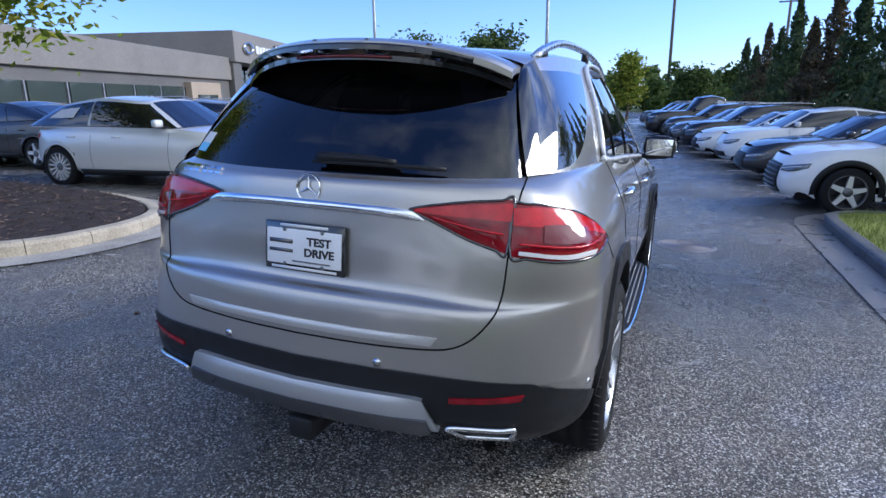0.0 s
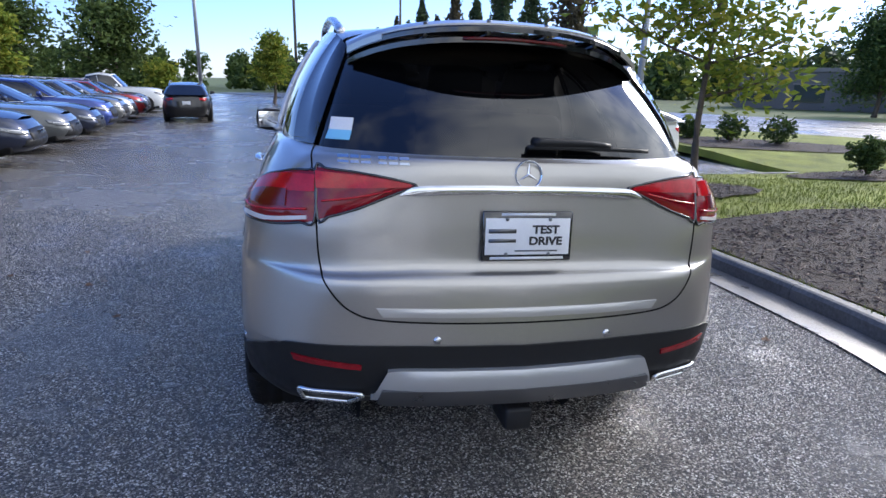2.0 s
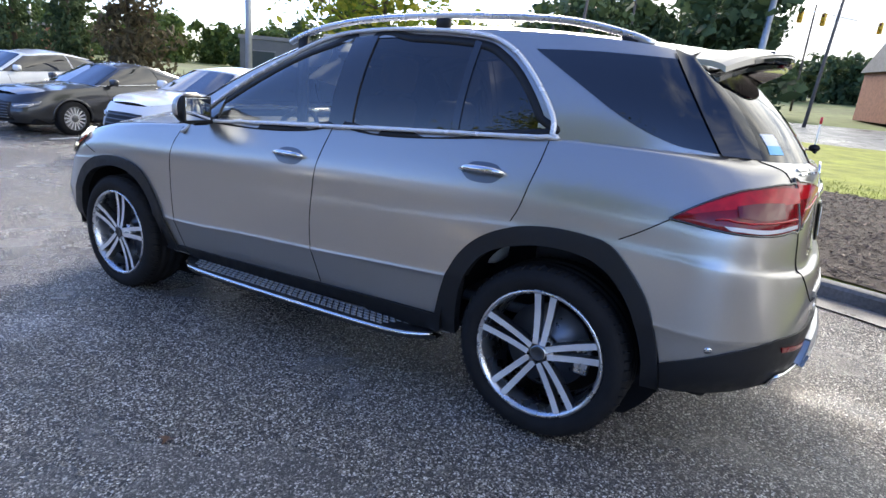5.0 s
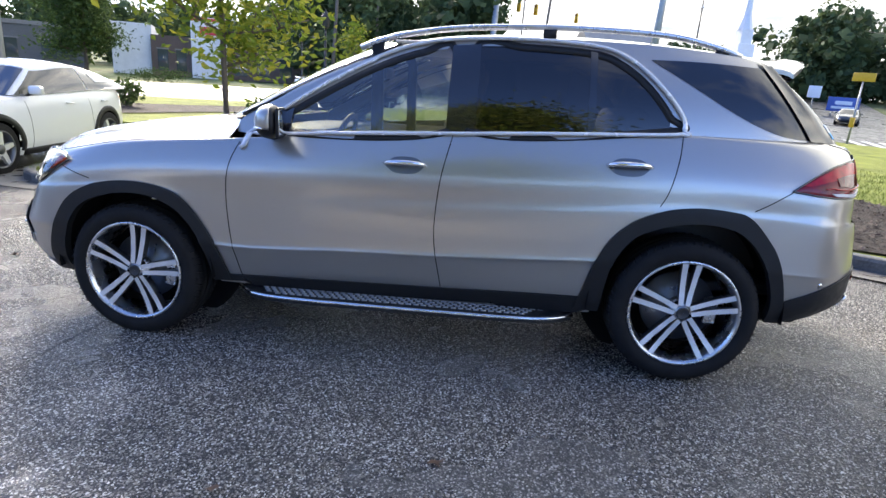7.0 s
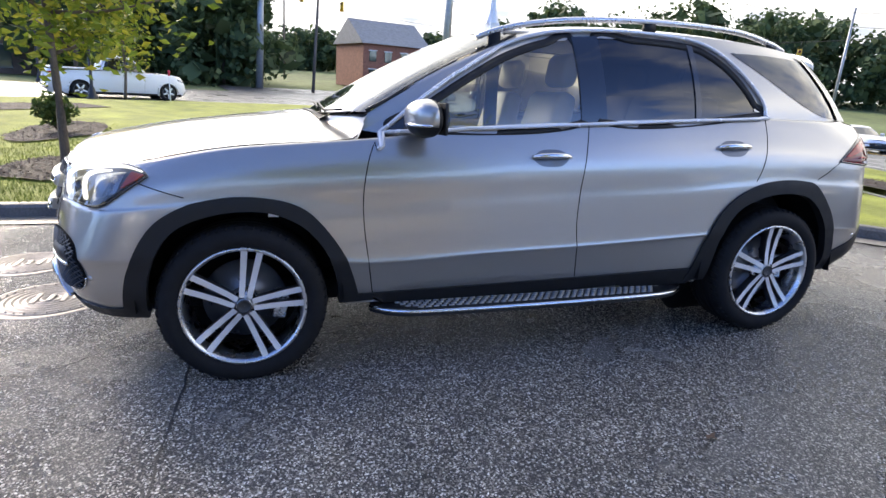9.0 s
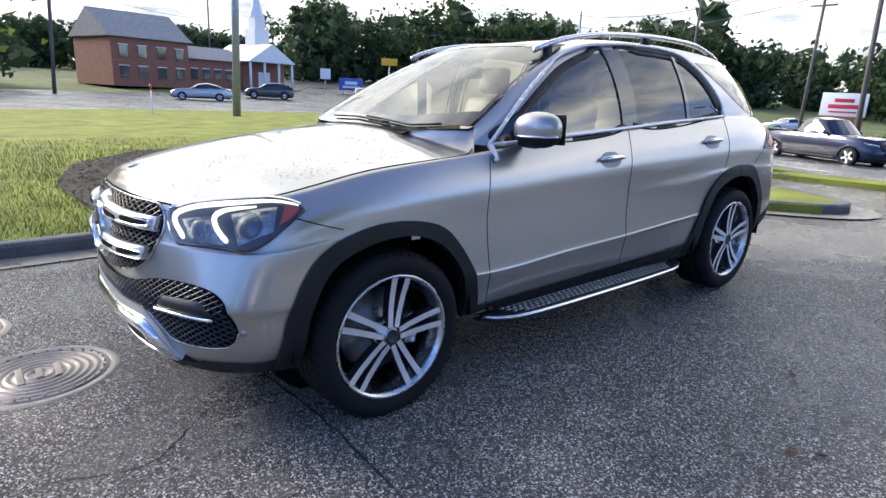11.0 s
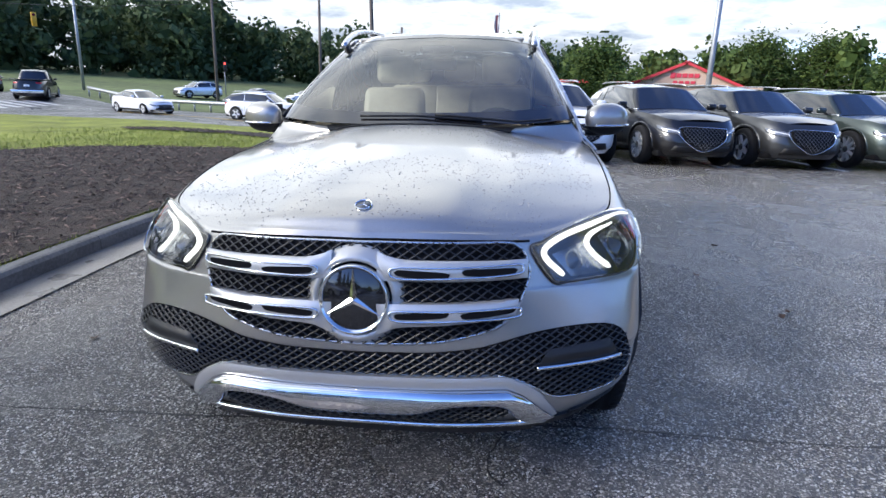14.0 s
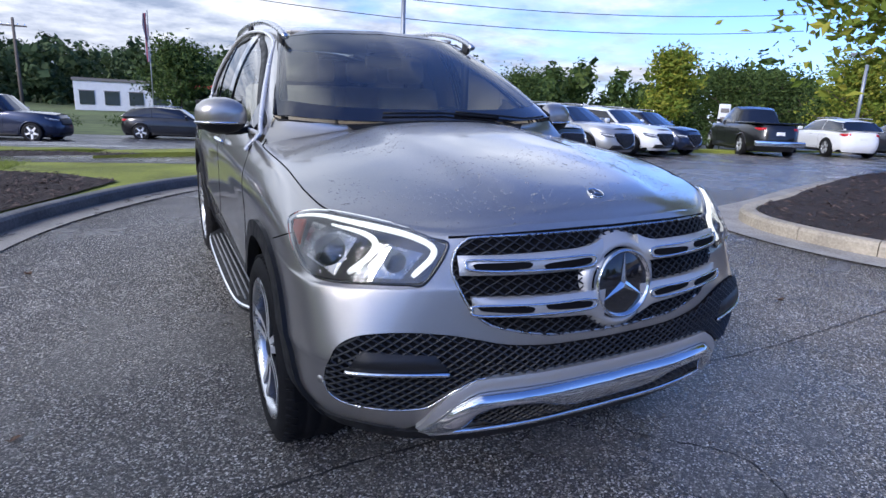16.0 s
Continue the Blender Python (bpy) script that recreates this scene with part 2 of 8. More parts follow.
MULCH = M("bark_mulch", (0.030, 0.019, 0.014), 0.85, var=0.6, scale=5, fine=9, bump=1.0, bdist=0.03)
WHITE_LINE = M("worn_white_paint", (0.62, 0.62, 0.60), 0.6, var=0.25, scale=8)
SILVER = paint("warm_silver_paint", (0.43, 0.412, 0.385), 0.80, 0.31)
CHROME = M("chrome", (0.78, 0.79, 0.80), 0.09, 1.0, rvar=0.05, scale=20)
SATIN = M("satin_silver", (0.62, 0.63, 0.65), 0.28, 1.0, rvar=0.06, scale=14)
GUNMETAL = M("grey_alloy", (0.16, 0.165, 0.175), 0.35, 0.9, rvar=0.1, scale=14)
PLASTIC = M("black_plastic", (0.012, 0.0125, 0.014), 0.5, spec=.3, var=0.15, scale=20, rvar=0.12, bump=0.25, bdist=0.001)
GLOSS_BLACK = M("gloss_black", (0.012, 0.012, 0.014), 0.08, coat=1.0)
RUBBER = M("tyre_rubber", (0.011, 0.011, 0.012), 0.75, spec=.2, var=0.3, scale=18, bump=0.3, bdist=0.002)
# Near-black that stands in for unlit depth; several openings are flat sheets of it.
CAVITY = M("dark_cavity", (0.008, 0.008, 0.009), 0.9, spec=.1, var=0.2, scale=10)
GLASS_DARK = tinted_glass("privacy_glass", (0.01, 0.011, 0.014), (0.045, 0.05, 0.06))
GLASS_CLEAR = tinted_glass("window_glass", (0.10, 0.11, 0.11), (0.62, 0.70, 0.68), 2.0)
LAMP_RED = M("red_lens", (0.46, 0.007, 0.015), 0.12, coat=0.3, var=0.3, scale=24, spec=0.35)
LAMP_DEEP = M("deep_red_lens", (0.13, 0.003, 0.006), 0.10, coat=0.5)
LAMP_CLEAR = tinted_glass("lamp_cover", (0.05, 0.05, 0.05), (0.86, 0.88, 0.9))
AMBER = M("amber_lens", (0.45, 0.06, 0.02), 0.15, coat=1.0)
DRL = M("daytime_light", (0.9, 0.9, 0.8), 0.3, emit=(1.0, 0.98, 0.86, 0.7))
LEATHER = M("beige_leather", (0.58, 0.54, 0.46), 0.5, var=0.1, scale=12, bump=0.2, bdist=0.002)
TRIM_DARK = M("dark_trim", (0.03, 0.03, 0.032), 0.55, var=0.2, scale=10)
WHITE = M("white_plastic", (0.75, 0.76, 0.78), 0.4, var=0.04, scale=10)
INK = M("black_ink", (0.015, 0.015, 0.018), 0.5)

# ---------- mesh helpers ----------
from mathutils.bvhtree import BVHTree


def spline(pts, n, closed=False):
    """n points along a Catmull-Rom curve through pts (tuples of any size)."""
    P = [np.array(p, float) for p in pts]
    k = len(P)
    if k == 2 and not closed:
        return [P[0] + (P[1] - P[0]) * i / (n - 1) for i in range(n)]
    out = []
    span = k if closed else k - 1
    for i in range(n):
        t = i * span / (n if closed else n - 1)
        j = min(int(t), span - 1)
        f = t - j
        if closed:
            a, b, c, d = P[(j - 1) % k], P[j % k], P[(j + 1) % k], P[(j + 2) % k]
        else:
            b, c = P[j], P[j + 1]
            a = P[j - 1] if j > 0 else 2 * b - c
            d = P[j + 2] if j + 2 < k else 2 * c - b
        out.append(0.5 * (2 * b + (c - a) * f + (2 * a - 5 * b + 4 * c - d) * f * f + (3 * b - a - 3 * c + d) * f ** 3))
    return out


def even(pts, n):
    """n points evenly spaced by length along a dense polyline."""
    P = np.array(spline(pts, max(8 * len(pts), 60)))
    d = np.r_[0, np.cumsum(np.linalg.norm(np.diff(P, axis=0), axis=1))]
    t = np.linspace(0, d[-1], n)
    return [np.array([np.interp(s, d, P[:, i]) for i in range(P.shape[1])]) for s in t]


def mesh_of(verts, faces):
    me = bpy.data.meshes.new("m")
    me.from_pydata([tuple(map(float, v)) for v in verts], [], faces)
    me.validate()
    me.update()
    return me


def part(name, geo, material, parent=None, label="", smooth=True):
    """One mesh object from a bmesh or a mesh, under its thing or part."""
    if isinstance(geo, bmesh.types.BMesh):
        me = bpy.data.meshes.new(name)
        geo.to_mesh(me)
        geo.free()
    else:
        me = geo
    me.name = name
    if not me.materials:
        for m in (material if isinstance(material, (list, tuple)) else [material]):
            me.materials.append(m)
    if smooth:
        me.shade_smooth()
    ob = new(name, me)
    if parent is not None:
        ob.parent = parent
    if label:
        ob["label"] = label
    return ob


def thing(name, m, label, category, group="", kind=""):
    ob = new(name)
    ob.matrix_world = m
    ob.empty_display_size = 0.2
    return tagged(ob, label, category, group, kind)


def grid_faces(nu, nv, base=0, wrap=False):
    f = []
    for i in range(nu - (0 if wrap else 1)):
        for j in range(nv - 1):
            a, b = i * nv + j, ((i + 1) % nu) * nv + j
            f.append((base + a, base + b, base + b + 1, base + a + 1))
    return f


def tube_geo(pts, r, seg=8, closed=False, flat=1.0):
    """Vertices and faces of a round bar along pts; r may be a list; flat squeezes it upright."""
    P = [Vector(p) for p in pts]
    n = len(P)
    V, F = [], []
    up = Vector((0, 0, 1))
    for i in range(n):
        a = P[(i - 1) % n] if (closed or i > 0) else P[i]
        b = P[(i + 1) % n] if (closed or i < n - 1) else P[i]
        t = (b - a).normalized() if (b - a).length > 1e-9 else Vector((1, 0, 0))
        s = t.cross(up)
        if s.length < 1e-3:
            s = t.cross(Vector((1, 0, 0)))
        s.normalize()
        u = s.cross(t)
        rr = r[i] if isinstance(r, (list, tuple)) else r
        for k in range(seg):
            w = 2 * math.pi * k / seg
            V.append(P[i] + s * (rr * math.cos(w)) + u * (rr * flat * math.sin(w)))
    for i in range(n if closed else n - 1):
        for k in range(seg):
            a, b = i * seg + k, i * seg + (k + 1) % seg
            c, d = ((i + 1) % n) * seg + (k + 1) % seg, ((i + 1) % n) * seg + k
            F.append((a, d, c, b))
    if not closed:
        F.append(tuple(range(seg)))
        F.append(tuple(reversed(range((n - 1) * seg, n * seg))))
    return V, F


def tube(pts, r, seg=8, closed=False, flat=1.0):
    return mesh_of(*tube_geo(pts, r, seg, closed, flat))


def join_geo(items):
    V, F = [], []
    for v, f in items:
        k = len(V)
        V += list(v)
        F += [tuple(i + k for i in q) for q in f]
    return V, F


def box_bm(size, at=(0, 0, 0), bevel=0.0, seg=2, taper=None):
    bm = bmesh.new()
    bmesh.ops.create_cube(bm, size=1.0)
    for v in bm.verts:
        v.co = Vector((v.co.x * size[0], v.co.y * size[1], v.co.z * size[2]))
        if taper and v.co.z > 0:
            v.co.x *= taper
            v.co.y *= taper
    if bevel:
        bmesh.ops.bevel(bm, geom=bm.edges[:], offset=bevel, segments=seg, affect='EDGES', profile=0.5)
    for v in bm.verts:
        v.co += Vector(at)
    return bm


def lathe(profile, seg=48, axis='x', arc=2 * math.pi):
    """Turns (offset, radius) pairs about an axis through the origin."""
    V, F = [], []
    n = len(profile)
    full = abs(arc - 2 * math.pi) < 1e-6
    steps = seg if full else seg + 1
    for i in range(steps):
        w = arc * i / seg
        c, s = math.cos(w), math.sin(w)
        for o, r in profile:
            V.append((o, r * c, r * s) if axis == 'x' else (r * c, r * s, o))
    for i in range(seg):
        for j in range(n - 1):
            a, b = i * n + j, ((i + 1) % steps) * n + j
            F.append((a, a + 1, b + 1, b))
    return mesh_of(V, F)


def text_mesh(body, size, bold=0.0):
    cu = bpy.data.curves.new("t", 'FONT')
    cu.body, cu.size, cu.align_x, cu.align_y, cu.extrude, cu.offset = body, size, 'CENTER', 'CENTER', 0.0008, bold
    ob = new("t", cu)
    dg = bpy.context.evaluated_depsgraph_get()
    me = bpy.data.meshes.new_from_object(ob.evaluated_get(dg))
    bpy.data.objects.remove(ob)
    return me


def inside(p, poly):
    x, y = p
    r = False
    for (x1, y1), (x2, y2) in zip(poly, poly[1:] + poly[:1]):
        if (y1 > y) != (y2 > y) and x < (x2 - x1) * (y - y1) / (y2 - y1) + x1:
            r = not r
    return r


def gz(x, y):
    """Height of the ground: the lot falls gently past the car, levels out, and climbs beyond the crossroads."""
    h = 0.3 * math.tanh(-(0.0292 * x + 0.0274 * y) / 0.3)
    if y < -4 and h > .05:
        h -= (h - .05) * min(1.0, (-y - 4) / 4)
    f = min(1.0, max(0.0, (-y - 12) / 14)) * min(1.0, max(0.0, (36 - x) / 12))
    h -= 0.75 * f * f * (3 - 2 * f)
    s = 0.88 * x - 0.48 * y - 42
    if s > 0:
        h += 4.0 * (1 - math.exp(-s * s / 5000))
    return h


UP = Vector((0.0292, 0.0274, 0.9992))


def stand(x, y, yaw=0.0, dz=0.0):
    """A pose on the ground, turned yaw degrees."""
    return pose(x, y, gz(x, y) + dz, 0, 0, yaw)

# ---------- ground ----------


def ground_sheet():
    """One sheet to the horizon, finest round the car."""
    rad = [0] + [0.6 * 1.16 ** k for k in range(53)]
    seg = 96
    V = [(0, 0, gz(0, 0))]
    F = []
    for r in rad[1:]:
        for k in range(seg):
            a = 2 * math.pi * k / seg
            V.append((r * math.cos(a), r * math.sin(a), gz(r * math.cos(a), r * math.sin(a)) - 0.02))
    for k in range(seg):
        F.append((0, 1 + k, 1 + (k + 1) % seg))
    for i in range(len(rad) - 2):
        for k in range(seg):
            a, b = 1 + i * seg + k, 1 + i * seg + (k + 1) % seg
            F.append((a, a + seg, b + seg, b))
    ob = part("ground", mesh_of(V, F), FIELD)
    tagged(ob, "open grassy ground reaching the horizon", "ground", kind="structure")


def poly_sheet(name, outline, dz, material, label, category, step=1.0, skirt=0.0, kind="structure"):
    """A flat area inside an outline that follows the ground, with a skirt at its rim."""
    bm = bmesh.new()
    vs = [bm.verts.new((x, y, 0)) for x, y in outline]
    bm.faces.new(vs)
    xs = [p[0] for p in outline]; ys = [p[1] for p in outline]
    for ax, lo, hi in ((0, min(xs), max(xs)), (1, min(ys), max(ys))):
        v = lo + step
        while v < hi:
            co = Vector((v, 0, 0)) if ax == 0 else Vector((0, v, 0))
            no = Vector((1, 0, 0)) if ax == 0 else Vector((0, 1, 0))
            bmesh.ops.bisect_plane(bm, geom=bm.verts[:] + bm.edges[:] + bm.faces[:], plane_co=co, plane_no=no)
            v += step
    if skirt:
        rim = [e for e in bm.edges if e.is_boundary]
        ex = bmesh.ops.extrude_edge_only(bm, edges=rim)
        for g in ex["geom"]:
            if isinstance(g, bmesh.types.BMVert):
                g.co.z -= skirt
    for v in bm.verts:
        v.co.z += gz(v.co.x, v.co.y) + (dz(v.co.x, v.co.y) if callable(dz) else dz)
    bmesh.ops.recalc_face_normals(bm, faces=bm.faces)
    if sum(f.normal.z for f in bm.faces) < 0:
        bmesh.ops.reverse_faces(bm, faces=bm.faces[:])
    ob = part(name, bm, material, smooth=False)
    return tagged(ob, label, category, kind=kind)


def circle_pts(x, y, rx, ry, n=24, wob=0.0, seed=0):
    r = random.Random(seed)
    return [(x + rx * math.cos(2 * math.pi * k / n) * (1 + r.uniform(-wob, wob)), y + ry * math.sin(2 * math.pi * k / n) * (1 + r.uniform(-wob, wob))) for k in range(n)]


ground_sheet()


def ribbon(name, pts, width, dz, material, label, category, kind="structure", n=None, wob=0.0, parent=None):
    """A flat strip along a line on the ground."""
    P = even(pts, n or max(4, int(sum(math.dist(a, b) for a, b in zip(pts, pts[1:])) / 0.6)))
    r = random.Random(len(pts) * 7 + int(abs(pts[0][0]) * 10))
    V, F = [], []
    for i, p in enumerate(P):
        a, b = P[max(0, i - 1)], P[min(len(P) - 1, i + 1)]
        t = (b - a) / max(1e-9, np.linalg.norm(b - a))
        nn = np.array([-t[1], t[0]])
        w = width / 2 * (1 + r.uniform(-wob, wob))
        o = nn * r.uniform(-wob, wob) * width
        for s in (1, -1):
            q = p + nn * w * s + o
            V.append((q[0], q[1], gz(q[0], q[1]) + dz))
    for i in range(len(P) - 1):
        F.append((2 * i, 2 * i + 1, 2 * i + 3, 2 * i + 2))
    ob = part(name, mesh_of(V, F), material, parent, smooth=False)
    return tagged(ob, label, category, kind=kind) if parent is None else ob


def kerb(name, pts, closed, height, width, material, label, gutter=0.0, gutter_mat=None, unit=1.8):
    """A kerb of cast lengths with rounded shoulders along a line; the ground it holds lies to the left."""
    total = sum(math.dist(a, b) for a, b in zip(pts, pts[1:] + (pts[:1] if closed else [])))
    n = max(8, int(total / 0.3))
    P = spline(pts, n, True) if closed else even(pts, n)
    top = new(name)
    tagged(top, label, "kerb", kind="structure")
    m = len(P)
    prof = [(0, -0.08), (0, height * .72), (0.02, height * .94), (0.045, height), (width - .03, height), (width, height * .93), (width, -0.05)]
    step = max(2, int(unit / 0.3))
    last = m if closed else m - 1
    for s in range(0, last, step):
        idx = list(range(s, min(s + step, last) + 1))
        V, F = [], []
        for k, i in enumerate(idx):
            p = P[i % m]
            a, b = P[(i - 1) % m] if (closed or i > 0) else P[i], P[(i + 1) % m] if (closed or i < m - 1) else P[i % m]
            t = (b - a) / max(1e-9, np.linalg.norm(b - a))
            nn = np.array([-t[1], t[0]])
            gap = t * (0.004 if k == 0 else (-0.004 if k == len(idx) - 1 else 0))
            for o, h in prof:
                q = p + nn * o + gap
                V.append((q[0], q[1], gz(q[0], q[1]) + h))
        k = len(prof)
        F = [q[::-1] for q in grid_faces(len(idx), k)]
        F += [tuple(range(k)), tuple(reversed(range((len(idx) - 1) * k, len(idx) * k)))]
        part("kerb_stone", mesh_of(V, F), material, top, smooth=False)
    if gutter:
        V, F = [], []
        for i in range(m):
            p = P[i]
            a, b = P[(i - 1) % m] if (closed or i > 0) else P[i], P[(i + 1) % m] if (closed or i < m - 1) else P[i]
            t = (b - a) / max(1e-9, np.linalg.norm(b - a))
            nn = np.array([-t[1], t[0]])
            for o, h in ((0, .004), (-gutter, .012)):
                q = p + nn * o
                V.append((q[0], q[1], gz(q[0], q[1]) + h))
        F = [(2 * i, 2 * ((i + 1) % m), 2 * ((i + 1) % m) + 1, 2 * i + 1)[::-1] for i in range(m if closed else m - 1)]
        part("gutter", mesh_of(V, F), gutter_mat, top, "wet concrete gutter", smooth=False)
    return top


LOT = [(13, 70), (12.5, 30), (9.5, 24), (9.5, 6), (4, 5.5), (4, -4), (2.5, -7.6), (4, -8.2), (4, -10.3), (-6, -13.5), (-15, -16.5), (-45, -14), (-75, 0), (-75, 70)]
poly_sheet("car_park", LOT, 0.0, ASPHALT, "wet dark asphalt car park with pale stones", "asphalt", 2.0)

# the grassed verge between the car park and the roads
EDGE = [(9.6, 6.55), (6.0, 6.35), (3.75, 6.15), (3.2, 5.75), (3.06, 5.2), (3.05, 3.0), (3.05, 1.0), (3.05, -.5), (2.95, -1.6), (2.6, -2.75), (2.0, -3.75), (1.2, -4.7), (.3, -5.4), (-.2, -5.9), (-.25, -6.5), (.2, -7.05), (1.2, -7.5), (4.0, -8.1)]
ROAD_NEAR = [(2.0, -11.2), (4.5, -11.8), (8, -12.9), (12, -15.0), (16.5, -18.4), (21, -21.2), (26, -22.6), (28.6, -20.8), (30, -17.5), (31.5, -12), (31.0, -3), (26.5, 6.5), (22, 13.5), (17.5, 20), (12.5, 30)]

EDGE_PTS, ROAD_PTS = np.array(even(EDGE, 60)), np.array(even(ROAD_NEAR, 60))


def verge_rise(x, y):
    d = math.sqrt(((EDGE_PTS - (x, y)) ** 2).sum(1).min())
    r = math.sqrt(((ROAD_PTS - (x, y)) ** 2).sum(1).min())
    s = min(1, d / 4.0)
    return 0.115 + 0.17 * s * s * (3 - 2 * s) * min(1, r / 5) - 0.05 * max(0, 1 - r / 3)


inner = [tuple(p) for p in even(EDGE, 60)]
VERGE = [(p[0] + .10 * (1 if p[1] > -4 else .3), p[1] + (.0 if p[1] > -5 else .06)) for p in inner] + [(4.3, -10.2)] + ROAD_NEAR + [(9.6, 24)]
poly_sheet("verge", VERGE, verge_rise, GRASS, "mown green grass verge", "grass", 1.0, 0.2)
kerb("kerb_verge", EDGE, False, 0.135, 0.16, CURB_DARK, "dark damp concrete kerb round the verge", 0.36, GUTTER)

MULCH_BED = [(3.25, 1.75), (4.2, 1.95), (5.6, 2.1), (7.3, 1.7), (9.0, .5), (9.6, -1.5), (8.7, -3.7), (6.9, -5.1), (4.5, -5.75), (2.4, -5.35), (1.75, -4.75), (2.25, -3.75), (2.85, -2.75), (3.18, -1.5), (3.22, 0)]
RING = circle_pts(5.28, 3.96, 1.0, .82, 22, .08, 2)
SHRUB_RING = circle_pts(10.4, 5.55, 1.7, .8, 22, .12, 5)
BUSH_BED = [(9.9, 10.2), (13.5, 8.2), (17.2, 6.0), (18.4, 7.2), (15.0, 10.4), (12.6, 13.2), (10.2, 13.6)]
BARE = circle_pts(7.4, -9.0, 1.3, .45, 20, .15, 4)
BARE2 = circle_pts(4.2, -9.2, 2.4, .6, 20, .15, 7)


def mulch(name, outline, dz, chips, seed, label):
    bed = poly_sheet(name, outline, dz, MULCH, label, "mulch", 0.5)
    r = random.Random(seed)
    xs = [p[0] for p in outline]; ys = [p[1] for p in outline]
    V, F = [], []
    while len(F) < chips * 2:
        x, y = r.uniform(min(xs), max(xs)), r.uniform(min(ys), max(ys))
        if not inside((x, y), outline):
            continue
        z = gz(x, y) + (dz(x, y) if callable(dz) else dz) + r.uniform(.004, .022)
        a, l, w = r.uniform(0, math.pi), r.uniform(.025, .065), r.uniform(.008, .018)
        c, s = math.cos(a), math.sin(a)
        k = len(V)
        ti = r.uniform(-.018, .018)
        V += [(x + c * l, y + s * l, z + ti), (x - s * w, y + c * w, z + .006), (x - c * l, y - s * l, z - ti), (x + s * w, y - c * w, z + .004), (x, y, z + .014)]
        F += [(k, k + 1, k + 4), (k + 1, k + 2, k + 4), (k + 2, k + 3, k + 4), (k + 3, k, k + 4)]
    tagged(part("bark_chips", mesh_of(V, F), BARK_CHIP, bed, smooth=False), kind="stuff")
    return bed


BARK_CHIP = M("bark_chip", (0.085, 0.055, 0.04), 0.75)
_nt, _b, _N, _L = nodes_of(BARK_CHIP)
_g = _N("ShaderNodeNewGeometry")
_r = _N("ShaderNodeValToRGB")
_r.color_ramp.elements[0].color = (0.012, 0.007, 0.006, 1)
_r.color_ramp.elements[1].color = (0.17, 0.12, 0.095, 1)
_e = _r.color_ramp.elements.new(0.68); _e.color = (0.045, 0.026, 0.020, 1)
_L(_g.outputs["Random Per Island"], _r.inputs[0]); _L(_r.outputs[0], _b.inputs["Base Color"])

rise = lambda x, y: verge_rise(x, y) + .022
mulch("mulch_bed", MULCH_BED, rise, 13000, 3, "dark brown bark mulch bed behind the kerb")
mulch("mulch_ring", RING, lambda x, y: verge_rise(x, y) + .03, 900, 4, "round bark mulch patch under the young tree")
mulch("shrub_bed", BUSH_BED, rise, 1500, 5, "bark mulch bed round the shrubs")
mulch("mulch_ring", SHRUB_RING, lambda x, y: verge_rise(x, y) + .03, 900, 14, "bark mulch patch under a small shrub")
mulch("mulch_patch", BARE, rise, 700, 6, "bare mulch patch in the grass")
mulch("mulch_strip", BARE2, rise, 600, 8, "long mulch patch beside the road")

# planted island on the driver's side
ISLAND = [(-4.62, -.45), (-4.50, .2), (-4.62, .95), (-5.05, 1.6), (-5.9, 2.05), (-7.2, 2.25), (-10, 2.25), (-14, 1.9), (-15.5, .3), (-14.2, -2.6), (-11.5, -2.85), (-8.5, -2.05), (-6.3, -1.3), (-5.1, -.95)]
kerb("kerb_island", ISLAND, True, 0.14, 0.17, CURB_TAN, "tan concrete kerb round the planted island", 0.40, CONCRETE)
cx_, cy_ = -9.5, -.2
mulch("island_bed", [(p[0] + .14 * np.sign(cx_ - p[0]) * (1 if abs(p[0] - cx_) > 3 else .2), p[1] + .14 * np.sign(cy_ - p[1])) for p in [tuple(q) for q in spline(ISLAND, 50, True)]], lambda x, y: .115 + .06 * max(0, 1 - ((x + 9.5) / 5) ** 2), 6000, 9, "red-brown bark mulch inside the island kerb")

# far end of the car park: planted edges
poly_sheet("lot_edge", [(-15.5, -14.2), (-6, -12.2), (2.4, -9.8), (2.2, -10.7), (-6, -13.6), (-16, -16.4), (-32, -16), (-32, -14.6)], .10, GRASS, "grass strip behind the parked row", "grass", 1.5, .15)
poly_sheet("far_strip", [(-20, -12.6), (-17.3, -13.2), (-17.5, -14.8), (-22, -14.8)], .12, GRASS, "small grassed island at the car park end", "grass", 1.5, .15)

# roads
ROAD_A = [(17.8, 20.3), (22.3, 13.7), (26.8, 6.7), (31.3, -2.9), (31.9, -12), (33, -22), (36, -40), (52, -36), (48, -12), (46, 4), (38, 21), (27, 36), (10, 62), (-2, 80), (-12, 74), (12.8, 30.2)]
ROAD_B = [(2.0, -11.4), (4.5, -12.0), (8, -13.1), (12, -15.2), (16.5, -18.6), (21, -21.4), (26, -22.8), (28.9, -21), (33, -16), (36, -40), (28, -36.5), (22, -34.8), (13, -32.2), (6, -31.2), (-6, -30.6), (-20, -31), (-60, -34), (-60, -18), (-32, -16.2), (-16, -16.6), (-6, -13.8)]
ROAD_C = [(46, 4), (48, -12), (52, -36), (130, -70), (130, -52), (62, -18), (60, 6)]
poly_sheet("road", ROAD_A, 0.045, ROAD_MAT, "grey asphalt main road, damp", "road", 4.0)
poly_sheet("side_road", ROAD_B, 0.055, ROAD_MAT, "grey asphalt side road leading to the crossing", "road", 4.0)
poly_sheet("far_road", ROAD_C, 0.035, ROAD_MAT, "road beyond the crossing", "road", 4.0)


